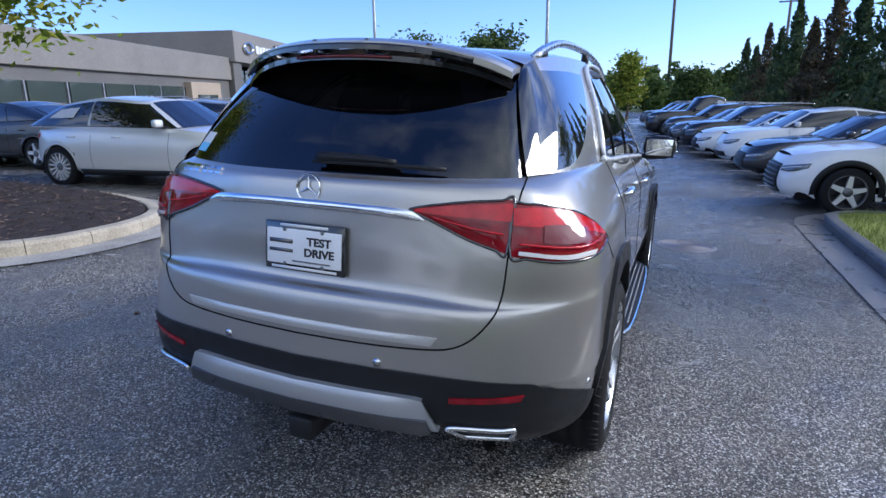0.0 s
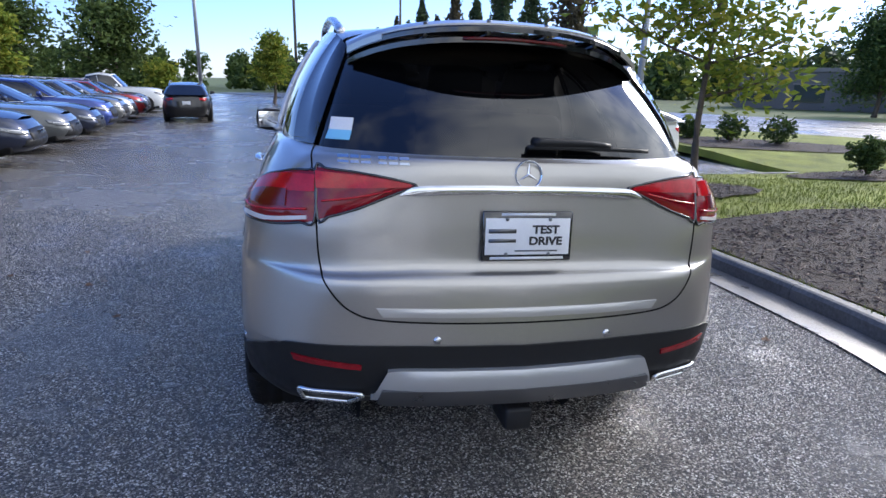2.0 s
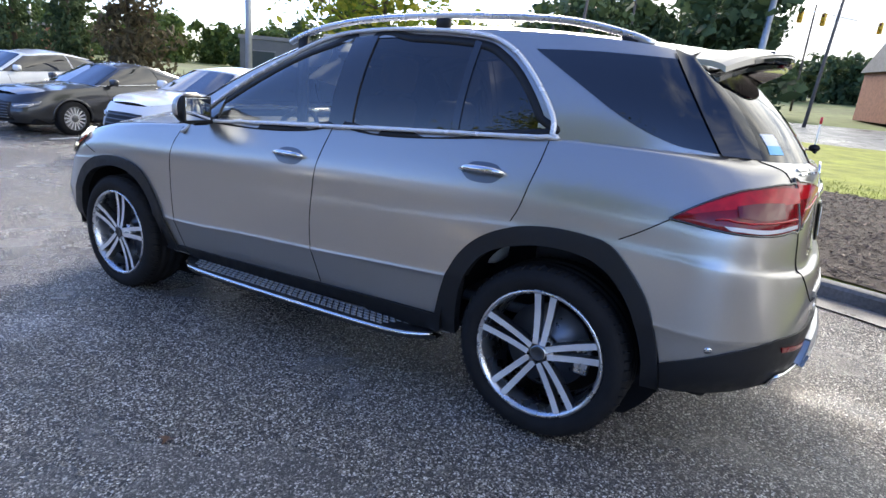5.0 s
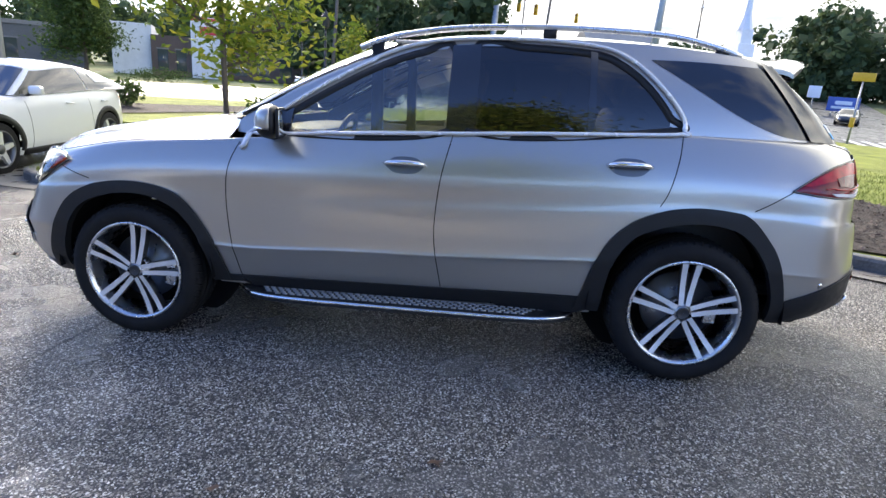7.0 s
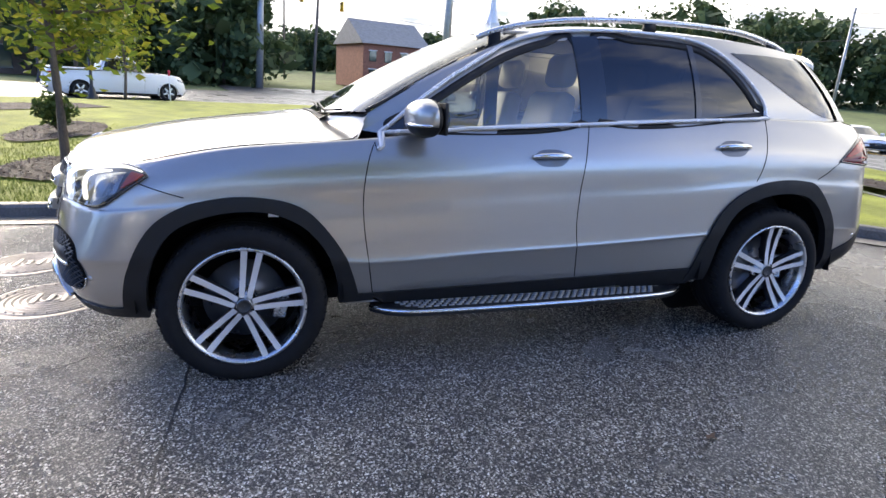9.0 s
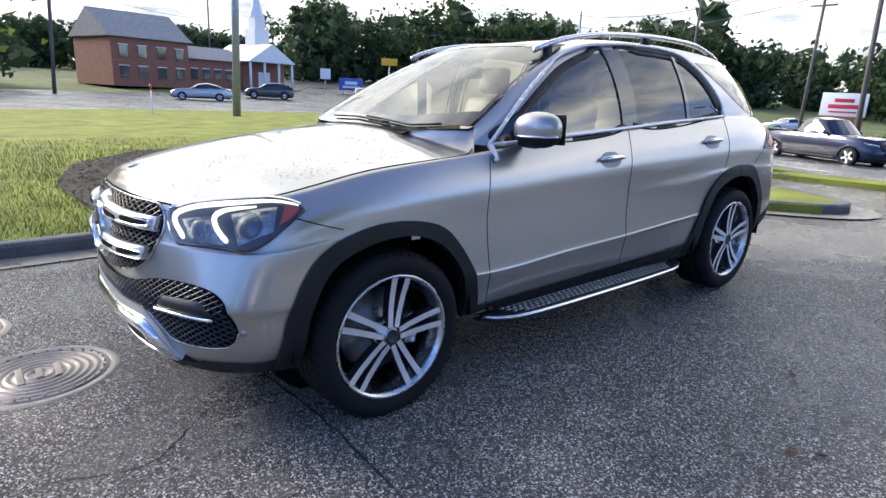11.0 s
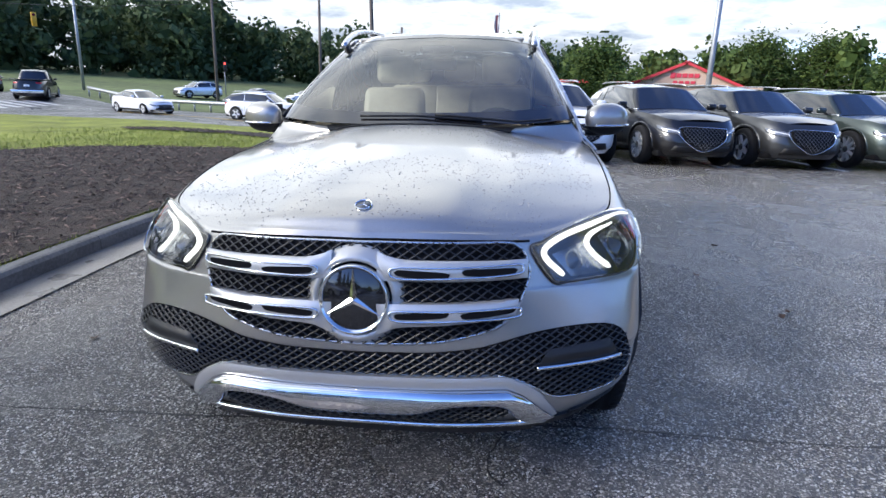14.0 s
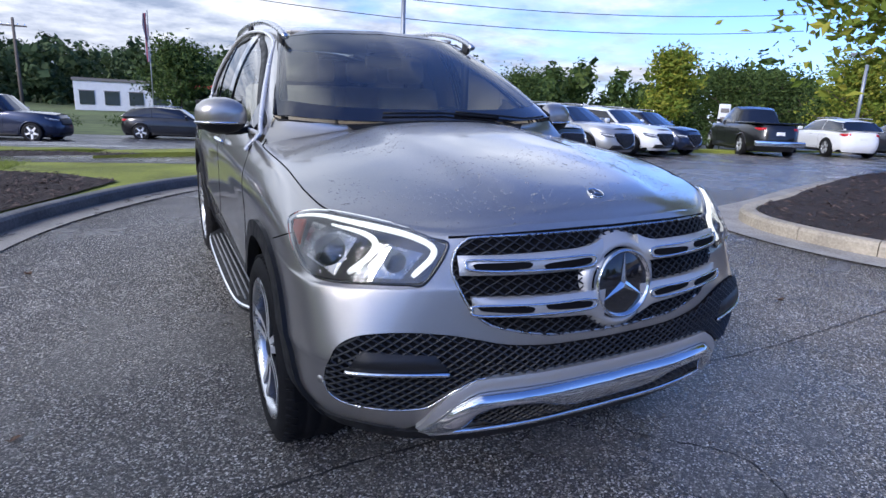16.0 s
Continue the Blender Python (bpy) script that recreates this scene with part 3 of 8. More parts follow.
def off(line, d):
    out = []
    for i, p in enumerate(line):
        a, b = np.array(line[max(0, i - 1)]), np.array(line[min(len(line) - 1, i + 1)])
        t = (b - a) / np.linalg.norm(b - a)
        out.append((p[0] - t[1] * d, p[1] + t[0] * d))
    return out


mid_a = [(17, 22), (22.3, 13.7), (26.8, 6.7), (31.0, -2.9)]
for d in (.6, 4.4, 8.2, 12.0):
    ribbon("road_line", off(mid_a, d), .13, .06, WHITE_LINE, "worn white lane line", "road marking")
mid_b = [(2.0, -11.6), (8, -13.3), (12, -15.4), (16.5, -18.8), (21, -21.6), (26, -23.0)]
ribbon("road_line", off(mid_b, -.5), .12, .075, WHITE_LINE, "white edge line of the side road", "road marking")
ribbon("road_line", off(mid_b, -8.0), .16, .075, M("yellow_road_paint", (0.55, 0.38, 0.05), 0.6, var=.2, scale=6), "yellow centre line", "road marking")
for k in range(14):
    ribbon("crossing_bar", [(29.4 - .08 * k, -19.2 - .95 * k), (32.6 - .08 * k, -19.9 - .95 * k)], .45, .08, WHITE_LINE, "white crossing bar", "road marking")
# parking lines
for k in range(12):
    y = 5.85 + 2.85 * k
    x = -5.9 - .13 * (y - 5)
    ribbon("parking_line", [(x, y), (x - 4.6, y - .55)], .10, .006, WHITE_LINE, "white parking bay line", "parking line")
for k in range(10):
    y = 9.65 + 2.8 * k
    x = 2.9 - .15 * (y - 8)
    ribbon("parking_line", [(x, y), (x + 4.4, y + .5)], .10, .006, WHITE_LINE, "white parking bay line", "parking line")
for k in range(7):
    x, y = -2.25 - 2.45 * k, -7.0 - .64 * k
    ribbon("parking_line", [(x, y), (x + 1.0, y - 4.6)], .10, .006, WHITE_LINE, "white parking bay line", "parking line")
# joints and cracks in the asphalt
CRACK = M("open_crack", (0.012, 0.012, 0.013), 0.7)
ribbon("asphalt_joint", [(-4.1, 1.66), (-2.8, 1.74), (-1.7, 1.80), (-.8, 1.78), (.4, 1.86), (2.6, 1.95)], .009, .003, CRACK, "long joint between two asphalt lays", "crack", n=120, wob=.55)
ribbon("asphalt_crack", [(-.62, 2.75), (-.70, 2.45), (-.42, 2.12), (-.5, 1.8)], .007, .003, CRACK, "thin crack in the asphalt", "crack", n=50, wob=.8)


def manhole(x, y, r, label):
    m = thing("manhole_cover", stand(x, y), label, "manhole cover", "manhole covers")
    m.matrix_world = Matrix.Translation((x, y, gz(x, y))) @ Vector((0, 0, 1)).rotation_difference(UP).to_matrix().to_4x4()
    part("collar", lathe([(.0, r * 1.14), (.007, r * 1.10), (.008, r * 1.01), (.002, r)], 56, 'z'), CAST_IRON, m)
    prof = [(.003, r * .99)]
    for k in range(7):
        a, b = r * (.97 - .125 * k), r * (.97 - .125 * k - .075)
        prof += [(.004, a), (.012, a - .006), (.012, b + .006), (.004, b)]
    prof += [(.004, .02), (.004, .001)]
    part("lid", lathe(prof, 56, 'z'), CAST_IRON, m)
    items = []
    for k in range(30):
        a = 2 * math.pi * k / 30
        items.append(tube_geo([(r * .93 * math.cos(a), r * .93 * math.sin(a), .012), (r * .9 * math.cos(a), r * .9 * math.sin(a), .014)], .006, 4))
    tagged(part("stud_ring", mesh_of(*join_geo(items)), CAST_IRON, m), kind="stuff")
    for k, w in enumerate((.30, .18, .24)):
        part("raised_bar", box_bm((r * w * 2.2, r * .10, .006), (0, r * (.26 - .26 * k), .013), .002), CAST_IRON, m)


CAST_IRON = M("wet_cast_iron", (0.27, 0.24, 0.22), 0.48, 0.3, var=.35, scale=9, rvar=.15, bump=.4, bdist=.003)
manhole(.42, 2.72, .315, "rusty brown cast-iron manhole cover with concentric ribs")
manhole(1.30, 3.12, .29, "wet cast-iron manhole cover with concentric ribs")
# fallen leaves and grit
LEAF_DEAD = M("fallen_leaf", (0.09, 0.045, 0.022), 0.7, var=.3, scale=30)
r_ = random.Random(11)
for x, y in ((-2.28, .33), (-2.2, .42), (2.35, 3.9), (-1.9, -.35), (1.5, 4.4), (-2.6, 1.3), (-1.1, 3.4), (-2.3, -1.2), (1.9, 1.2), (.2, 3.3), (2.2, -1.2), (-2.9, .6)):
    a = r_.uniform(0, 6)
    V = []
    for k in range(8):
        w = 2 * math.pi * k / 8 + a
        rr = (.035 if k % 2 else .02) * r_.uniform(.6, 1.2)
        V.append((x + rr * math.cos(w), y + rr * math.sin(w), gz(x, y) + .005 + r_.uniform(0, .02)))
    V.append((x, y, gz(x, y) + .006))
    tagged(part("fallen_leaf", mesh_of(V, [(k, (k + 1) % 8, 8) for k in range(8)]), LEAF_DEAD, smooth=False), "curled brown fallen leaf on wet asphalt", "leaf", "fallen leaves")
# longer grass blades near the kerb
rb = random.Random(21)
V, F = [], []
ring_poly = VERGE
while len(F) < 26000:
    x, y = rb.uniform(3.1, 12), rb.uniform(-9, 6.5)
    if rb.random() > 1.15 - (abs(x - 3) + abs(y - 1) * .3) / 9 or not inside((x, y), ring_poly) or inside((x, y), MULCH_BED) or inside((x, y), RING) or inside((x, y), SHRUB_RING) or inside((x, y), BARE) or inside((x, y), BARE2):
        continue
    z = gz(x, y) + verge_rise(x, y)
    a, h = rb.uniform(0, 6.28), rb.uniform(.03, .07)
    k = len(V)
    V += [(x + .006 * math.cos(a), y + .006 * math.sin(a), z - .01), (x - .006 * math.cos(a), y - .006 * math.sin(a), z - .01), (x + rb.uniform(-.03, .03), y + rb.uniform(-.03, .03), z + h)]
    F.append((k, k + 1, k + 2))
tagged(part("grass_blades", mesh_of(V, F), M("grass_blade", (0.21, 0.25, 0.045), 0.8, var=.4, scale=2), smooth=False), "short mown grass blades", "grass", kind="stuff")

# ---------- trees, shrubs ----------
def leaf_material(name, c0, c1, c2):
    m = M(name, c1, 0.65, spec=0.15)
    nt, b, N, L = nodes_of(m)
    g = N("ShaderNodeNewGeometry")
    r = N("ShaderNodeValToRGB")
    r.color_ramp.elements[0].color = (*c0, 1)
    r.color_ramp.elements[1].color = (*c2, 1)
    e = r.color_ramp.elements.new(0.5); e.color = (*c1, 1)
    L(g.outputs["Random Per Island"], r.inputs[0])
    L(r.outputs[0], b.inputs["Base Color"])
    tl = N("ShaderNodeBsdfTranslucent")
    L(r.outputs[0], tl.inputs[0])
    mx = N("ShaderNodeMixShader"); mx.inputs[0].default_value = 0.25
    L(b.outputs[0], mx.inputs[1]); L(tl.outputs[0], mx.inputs[2])
    L(mx.outputs[0], nt.nodes["Material Output"].inputs[0])
    return m


LEAF_LIME = leaf_material("yellow_green_leaf", (0.10, 0.15, 0.02), (0.19, 0.25, 0.035), (0.36, 0.34, 0.05))
LEAF_MID = leaf_material("green_leaf", (0.035, 0.062, 0.018), (0.065, 0.105, 0.03), (0.12, 0.165, 0.045))
LEAF_DARK = leaf_material("dark_green_leaf", (0.034, 0.058, 0.029), (0.062, 0.098, 0.044), (0.105, 0.142, 0.062))
LEAF_RUST = leaf_material("rusty_needle", (0.05, 0.045, 0.03), (0.085, 0.075, 0.045), (0.12, 0.10, 0.06))
BARK = M("tree_bark", (0.11, 0.085, 0.065), 0.85, var=.4, scale=8, bump=.8, bdist=.01, stretch=(1, 1, .2))


def leaves(r, n, place, size, flat=0.6):
    """Many small folded leaves at places given by place(r)."""
    V, F = [], []
    for _ in range(n):
        p = place(r)
        s = size * r.uniform(.6, 1.4)
        d = Vector((r.gauss(0, 1), r.gauss(0, 1), r.gauss(0, flat))).normalized()
        u = d.cross(Vector((r.gauss(0, 1), r.gauss(0, 1), r.gauss(0, 1)))).normalized()
        w = d.cross(u) * s * .25
        P = Vector(p)
        k = len(V)
        V += [P - d * s, P + u * s * .5 + w, P + d * s, P - u * s * .5 + w]
        F += [(k, k + 1, k + 2), (k, k + 2, k + 3)]
    return mesh_of(V, F)


def broad_tree(name, x, y, h, trunk_h, spread, leafmat, n, size, seed, label, group="", dz=0.0, girth=.07, sparse=0.0, lean=0.0):
    r = random.Random(seed)
    t = thing(name, stand(x, y, r.uniform(0, 360), dz), label, "tree", group)
    top = Vector((lean * h, r.uniform(-.05, .05) * h, h))
    trunk = [Vector((0, 0, -.1)), Vector((.02 * h * r.uniform(-1, 1), .02 * h, trunk_h)), top * .62 + Vector((0, 0, trunk_h * .3)), top * .95]
    tr = [Vector(p) for p in spline([tuple(p) for p in trunk], 14)]
    tk = part("trunk", tube(tr, [girth * (1.25 if i == 0 else 1) * (1 - .85 * i / 13) + .008 for i in range(14)], 8), BARK, t)
    tips = []
    limbs = []
    nl = max(6, int(7 + h))
    for k in range(nl):
        f = .30 + .65 * k / nl
        i = min(12, int(f * 13))
        z0 = tr[i]
        if z0.z < trunk_h * .9:
            continue
        a = k * 2.4 + r.uniform(-.4, .4)
        rel = (z0.z - trunk_h) / max(.1, h - trunk_h)
        ln = spread * (1.05 - .75 * rel) * r.uniform(.7, 1.15)
        e = z0 + Vector((math.cos(a) * ln, math.sin(a) * ln, ln * r.uniform(.15, .6)))
        m = (z0 + e) / 2 + Vector((0, 0, -.05 * ln))
        pts = [Vector(p) for p in spline([tuple(z0), tuple(m), tuple(e)], 7)]
        limbs.append((pts, girth * .42 * (1.1 - rel * .6)))
        tips += pts[2:]
        for s in range(3):
            b = pts[2 + s]
            e2 = b + Vector((r.gauss(0, .3), r.gauss(0, .3), r.uniform(.05, .4))) * ln
            limbs.append(([b, (b + e2) / 2 + Vector((0, 0, .03 * ln)), e2], girth * .2))
            tips += [(b + e2) / 2, e2, e2]
    tips += tr[9:]
    for pts, g in limbs:
        part("limb", tube(pts, [g * (1 - .7 * i / (len(pts) - 1)) + .004 for i in range(len(pts))], 5), BARK, tk)

    def place(q):
        c = q.choice(tips)
        s = spread * (.16 + .10 * q.random())
        return (c.x + q.gauss(0, s), c.y + q.gauss(0, s), c.z + q.gauss(0, s * .75))
    part("crown", leaves(r, n, place, size), leafmat, t, smooth=False)
    return t


def cone_tree(x, y, h, w, leafmat, n, seed, label, group):
    """A slim upright conifer with ragged sprays."""
    r = random.Random(seed)
    t = thing("conifer", stand(x, y, r.uniform(0, 360)), label, "tree", group)
    part("trunk", tube([(0, 0, -.1), (.03, 0, h * .5), (0, .03, h * .97)], [.13, .08, .02], 7), BARK, t)

    def place(q):
        f = q.random() ** 1.5
        z = .5 + (h - .5) * f
        lay = .75 + .25 * math.sin(z * 5.5 + seed)
        rr = w * (1 - f) ** .95 * lay * (q.random() ** .45) + .05
        a = q.uniform(0, 6.283)
        bump = 1 + .3 * math.sin(a * 3 + z * 1.7 + seed)
        return (rr * bump * math.cos(a), rr * bump * math.sin(a), z + q.gauss(0, .08))
    part("crown", leaves(r, n, place, .11, 1.2), leafmat, t, smooth=False)


def shrub(x, y, h, w, leafmat, n, seed, label, dz=0.0, name="shrub", cat="shrub", length=None):
    r = random.Random(seed)
    t = thing(name, stand(x, y, 0, dz), label, cat, "shrubs" if name == "shrub" else "")
    items = []
    for k in range(7):
        a = k * .9
        items.append(tube_geo([(0, 0, -.03), (w * .4 * math.cos(a), w * .4 * math.sin(a), h * .6)], .012, 5))
    part("stems", mesh_of(*join_geo(items)), BARK, t)

    def place(q):
        while True:
            p = (q.uniform(-1, 1), q.uniform(-1, 1), q.uniform(-1, 1))
            if sum(c * c for c in p) < 1 and sum(c * c for c in p) > q.random() * .6:
                break
        a = math.atan2(p[1], p[0])
        k = .80 + .22 * math.sin(a * 3 + seed) + .16 * math.sin(a * 7 + p[2] * 5 + seed * 2)
        return (p[0] * (length or w) * k, p[1] * w * k, h * .52 + p[2] * h * .5 * (.85 + .3 * math.sin(a * 5 + seed)) + q.gauss(0, .03))
    part("leaves", leaves(r, n, place, .06), leafmat, t, smooth=False)


YT = "young street tree with sparse yellow-green leaves"
broad_tree("young_tree", 5.28, 3.96, 4.6, 1.15, 1.6, LEAF_LIME, 4600, .07, 4, YT + " in a mulch ring", dz=verge_rise(5.28, 3.96), girth=.055, lean=.05)
broad_tree("young_tree", 25.6, 7.3, 3.9, 1.3, 1.3, LEAF_LIME, 1200, .085, 9, YT + " beside the road", dz=.2, girth=.06)
broad_tree("island_tree", -8.9, .15, 6.4, 1.7, 2.9, LEAF_LIME, 30000, .085, 14, "full green street tree on the planted island", dz=.14, girth=.11)
for k, (x, y, h, w) in enumerate(((12.2, 12.0, .85, .5), (13.0, 10.9, .85, .55), (10.4, 5.55, .72, .42), (11.3, 12.8, .7, .45))):
    shrub(x, y, h, w, LEAF_MID, 900, 30 + k, "round green shrub in a mulch bed", dz=.25)
# the screen of conifers behind the parked row
for k in range(11):
    y = 15.6 + 2.7 * k
    x = 8.2 - .13 * (y - 15)
    hh = (7.4, 6.4, 7.8, 5.6, 6.9, 5.2, 6.6, 5.4, 5.9, 4.9, 5.6)[k]
    cone_tree(x, y, hh, 1.25 if k % 3 else 1.5, LEAF_RUST if k in (0, 4, 5, 8) else LEAF_DARK, 4200 if k < 7 else 2600, 40 + k, "tall dark narrow conifer behind the parked cars", "conifer screen")
for k, (x, y, h, s, m) in enumerate(((-9.8, 38, 2.6, 1.1, LEAF_LIME), (-17.0, 34, 5.6, 1.2, LEAF_LIME), (-3.2, 44, 5.2, 1.5, LEAF_LIME), (1.6, 49, 4.0, 1.9, LEAF_MID), (-14, 44, 7, 3.4, LEAF_MID), (-22, 46, 7, 3.6, LEAF_MID),
                                     (-39, -34.5, 8.0, 2.4, LEAF_LIME), (-46, -34, 6.5, 3.6, LEAF_MID), (-51, -33, 6.5, 3.6, LEAF_MID), (-44, -22, 6.6, 3.2, LEAF_LIME), (-49, -20, 7.0, 3.6, LEAF_MID), (-30, -44, 5.5, 3.4, LEAF_MID), (-1.5, -58, 7.0, 3.4, LEAF_MID), (-9.5, -62, 7.0, 3.8, LEAF_MID), (-30, -74, 9.0, 4.4, LEAF_MID), (-37, -72, 9.0, 4.4, LEAF_MID))):
    broad_tree("broadleaf_tree", x, y, h, h * .22, s, m, 5200, .15 if h < 7 else .20, 60 + k, ("yellow-green" if m is LEAF_LIME else "dark green") + " broadleaf tree at the edge of the car park", "edge trees", girth=.13)


def woods(name, spots, leafmat, seed, label, size=.5, per=230):
    """Far woodland: many ragged crowns, too far to count leaves."""
    r = random.Random(seed)
    V, F = [], []
    for x, y, h, w in spots:
        z0 = gz(x, y)
        for k in range(4):
            a = 2 * math.pi * k / 4
            b = 2 * math.pi * (k + 1) / 4
            i = len(V)
            V += [(x + .18 * math.cos(a), y + .18 * math.sin(a), z0 - .3), (x + .18 * math.cos(b), y + .18 * math.sin(b), z0 - .3), (x + .05 * math.cos(b), y + .05 * math.sin(b), z0 + h * .8), (x + .05 * math.cos(a), y + .05 * math.sin(a), z0 + h * .8)]
            F.append((i, i + 1, i + 2, i + 3))
        lobes = [(r.gauss(0, .45) * w, r.gauss(0, .45) * w, h * (.04 + .86 * (k + r.random()) / 11), w * r.uniform(.35, .65)) for k in range(11)]
        # larger sheets inside each lobe, added to stop light passing through the crown
        for _ in range(per // 9):
            lx, ly, lz, lr = r.choice(lobes)
            p = Vector((x + lx, y + ly, z0 + lz)) + Vector((r.gauss(0, .3), r.gauss(0, .3), r.gauss(0, .3))) * lr
            u = Vector((r.gauss(0, 1), r.gauss(0, 1), r.gauss(0, .5))).normalized()
            v = u.cross(Vector((r.gauss(0, 1), r.gauss(0, 1), r.gauss(0, 1)))).normalized()
            i = len(V)
            s = lr * r.uniform(.35, .6)
            V += [p - u * s, p + v * s * .8, p + u * s, p - v * s * .8]
            F.append((i, i + 1, i + 2, i + 3))
        for _ in range(per):
            lx, ly, lz, lr = r.choice(lobes)
            d = Vector((r.gauss(0, 1), r.gauss(0, 1), r.gauss(0, 1))).normalized()
            p = Vector((x + lx, y + ly, z0 + lz)) + d * lr * r.uniform(.7, 1.05)
            n = (d + Vector((r.gauss(0, .4), r.gauss(0, .4), r.gauss(0, .4)))).normalized()
            u = n.cross(Vector((r.gauss(0, 1), r.gauss(0, 1), r.gauss(0, 1)))).normalized()
            v = n.cross(u)
            s = size * r.uniform(.6, 1.5)
            i = len(V)
            V += [p - u * s, p + v * s * .7, p + u * s, p - v * s * .7]
            F.append((i, i + 1, i + 2, i + 3))
    ob = part(name, mesh_of(V, F), leafmat, smooth=False)
    return tagged(ob, label, "woodland", kind="stuff")


def belt(az0, az1, d0, d1, n, h0, h1, seed):
    r = random.Random(seed)
    out = []
    for k in range(n):
        a = radians(r.uniform(az0, az1))
        d = r.uniform(d0, d1)
        h = r.uniform(h0, h1)
        out.append((d * math.cos(a), d * math.sin(a), h, h * r.uniform(.3, .42)))
    return out


woods("woodland", belt(4, 21, 60, 84, 46, 9, 14, 1), LEAF_DARK, 1, "dark wooded slope beyond the main road", 0.30, 676)
woods("woodland", belt(-62, -24, 105, 150, 90, 10, 16, 2), LEAF_DARK, 2, "dark wood beyond the crossing", 0.39, 676)
woods("woodland", belt(21, 44, 90, 130, 60, 7, 11, 13), LEAF_DARK, 13, "low trees behind the main road shops", 0.33, 468)
woods("woodland", belt(-24, 8, 120, 170, 60, 6, 9, 3), LEAF_DARK, 3, "distant wood on the rise", 0.44, 520)
woods("woodland", belt(-100, -62, 110, 170, 80, 8, 12, 4), LEAF_DARK, 4, "distant tree line", 0.44, 468)
woods("woodland", belt(-175, -96, 75, 120, 110, 6.5, 10, 5), LEAF_MID, 5, "tree line behind the car park", 0.33, 520)
woods("woodland", belt(80, 165, 85, 140, 130, 4, 7, 6), LEAF_MID, 6, "tree line beyond the parked rows", 0.33, 520)
woods("woodland", belt(42, 82, 95, 150, 70, 5, 8, 7), LEAF_MID, 7, "distant trees along the main road", 0.39, 468)
woods("woodland", belt(165, 186, 90, 130, 30, 7, 11, 8), LEAF_MID, 8, "trees behind the showroom", 0.39, 468)

# ---------- the silver sport utility vehicle ----------
def build_suv():
    tilt = Vector((0, 0, 1)).rotation_difference(UP).to_matrix().to_4x4()
    suv = thing("sport_utility_vehicle", tilt, "warm silver mid-size luxury SUV, rain-wetted, standing on wet asphalt", "car")

    # feature lines from the nose round one flank to the tail
    R0 = [(0, 2.36, .30), (.30, 2.35, .30), (.57, 2.30, .30), (.76, 2.18, .31), (.86, 2.0, .32), (.90, 1.5, .33), (.87, .93, .32), (.86, .3, .30),
          (.86, -.25, .30), (.87, -.8, .31), (.90, -1.4, .34), (.89, -1.9, .35), (.84, -2.1, .36), (.68, -2.28, .38), (.35, -2.34, .40), (0, -2.36, .40)]
    R1 = [(0, 2.43, .42), (.30, 2.42, .42), (.58, 2.37, .42), (.815, 2.245, .43), (.925, 2.05, .44), (.945, 1.5, .44), (.905, .93, .42), (.895, .3, .42),
          (.895, -.25, .42), (.905, -.8, .42), (.945, -1.4, .44), (.93, -1.9, .45), (.905, -2.15, .46), (.72, -2.36, .46), (.35, -2.44, .46), (0, -2.46, .46)]
    R2 = [(0, 2.455, .60), (.30, 2.44, .60), (.57, 2.385, .59), (.838, 2.262, .59), (.948, 2.05, .60), (.962, 1.5, .62), (.948, .93, .55), (.945, .3, .57),
          (.945, -.25, .585), (.95, -.8, .61), (.965, -1.4, .64), (.955, -1.9, .63), (.928, -2.17, .62), (.72, -2.385, .62), (.35, -2.46, .63), (0, -2.48, .63)]
    R3 = [(0, 2.445, .80), (.30, 2.425, .80), (.57, 2.34, .80), (.812, 2.21, .79), (.935, 2.03, .80), (.955, 1.5, .83), (.94, .93, .78), (.938, .3, .80),
          (.938, -.25, .82), (.943, -.8, .84), (.958, -1.4, .88), (.947, -1.9, .87), (.918, -2.165, .85), (.67, -2.385, .845), (.35, -2.445, .850), (0, -2.458, .850)]
    R4 = [(0, 2.415, .935), (.30, 2.395, .93), (.56, 2.30, .915), (.80, 2.14, .91), (.918, 1.96, .92), (.938, 1.5, .97), (.938, .93, .98), (.930, .3, 1.01),
          (.928, -.25, 1.03), (.928, -.8, 1.05), (.932, -1.4, 1.08), (.925, -1.9, 1.06), (.882, -2.165, 1.06), (.69, -2.33, 1.04), (.36, -2.385, 1.04), (0, -2.40, 1.04)]
    R5 = [(0, 2.395, .985), (.30, 2.37, .982), (.53, 2.29, .968), (.74, 2.13, .985), (.862, 1.92, 1.005), (.885, 1.5, 1.07), (.878, .93, 1.115), (.865, .3, 1.17),
          (.860, -.25, 1.20), (.858, -.8, 1.225), (.852, -1.4, 1.25), (.83, -1.9, 1.235), (.78, -2.16, 1.21), (.66, -2.29, 1.215), (.35, -2.365, 1.215), (0, -2.378, 1.215)]
    R6 = [(0, 2.385, 1.005), (.29, 2.358, 1.003), (.515, 2.27, .985), (.715, 2.11, 1.002), (.832, 1.90, 1.03), (.853, 1.5, 1.09), (.850, .93, 1.13), (.845, .3, 1.19),
          (.842, -.25, 1.22), (.838, -.8, 1.245), (.828, -1.4, 1.27), (.79, -1.9, 1.268), (.695, -2.14, 1.262), (.62, -2.235, 1.258), (.35, -2.325, 1.252), (0, -2.34, 1.25)]
    R3B = [tuple(.72 * np.array(a) + .28 * np.array(b)) for a, b in zip(R3[:13], R4[:13])] + [(.68, -2.352, .885), (.35, -2.402, .895), (0, -2.412, .895)]

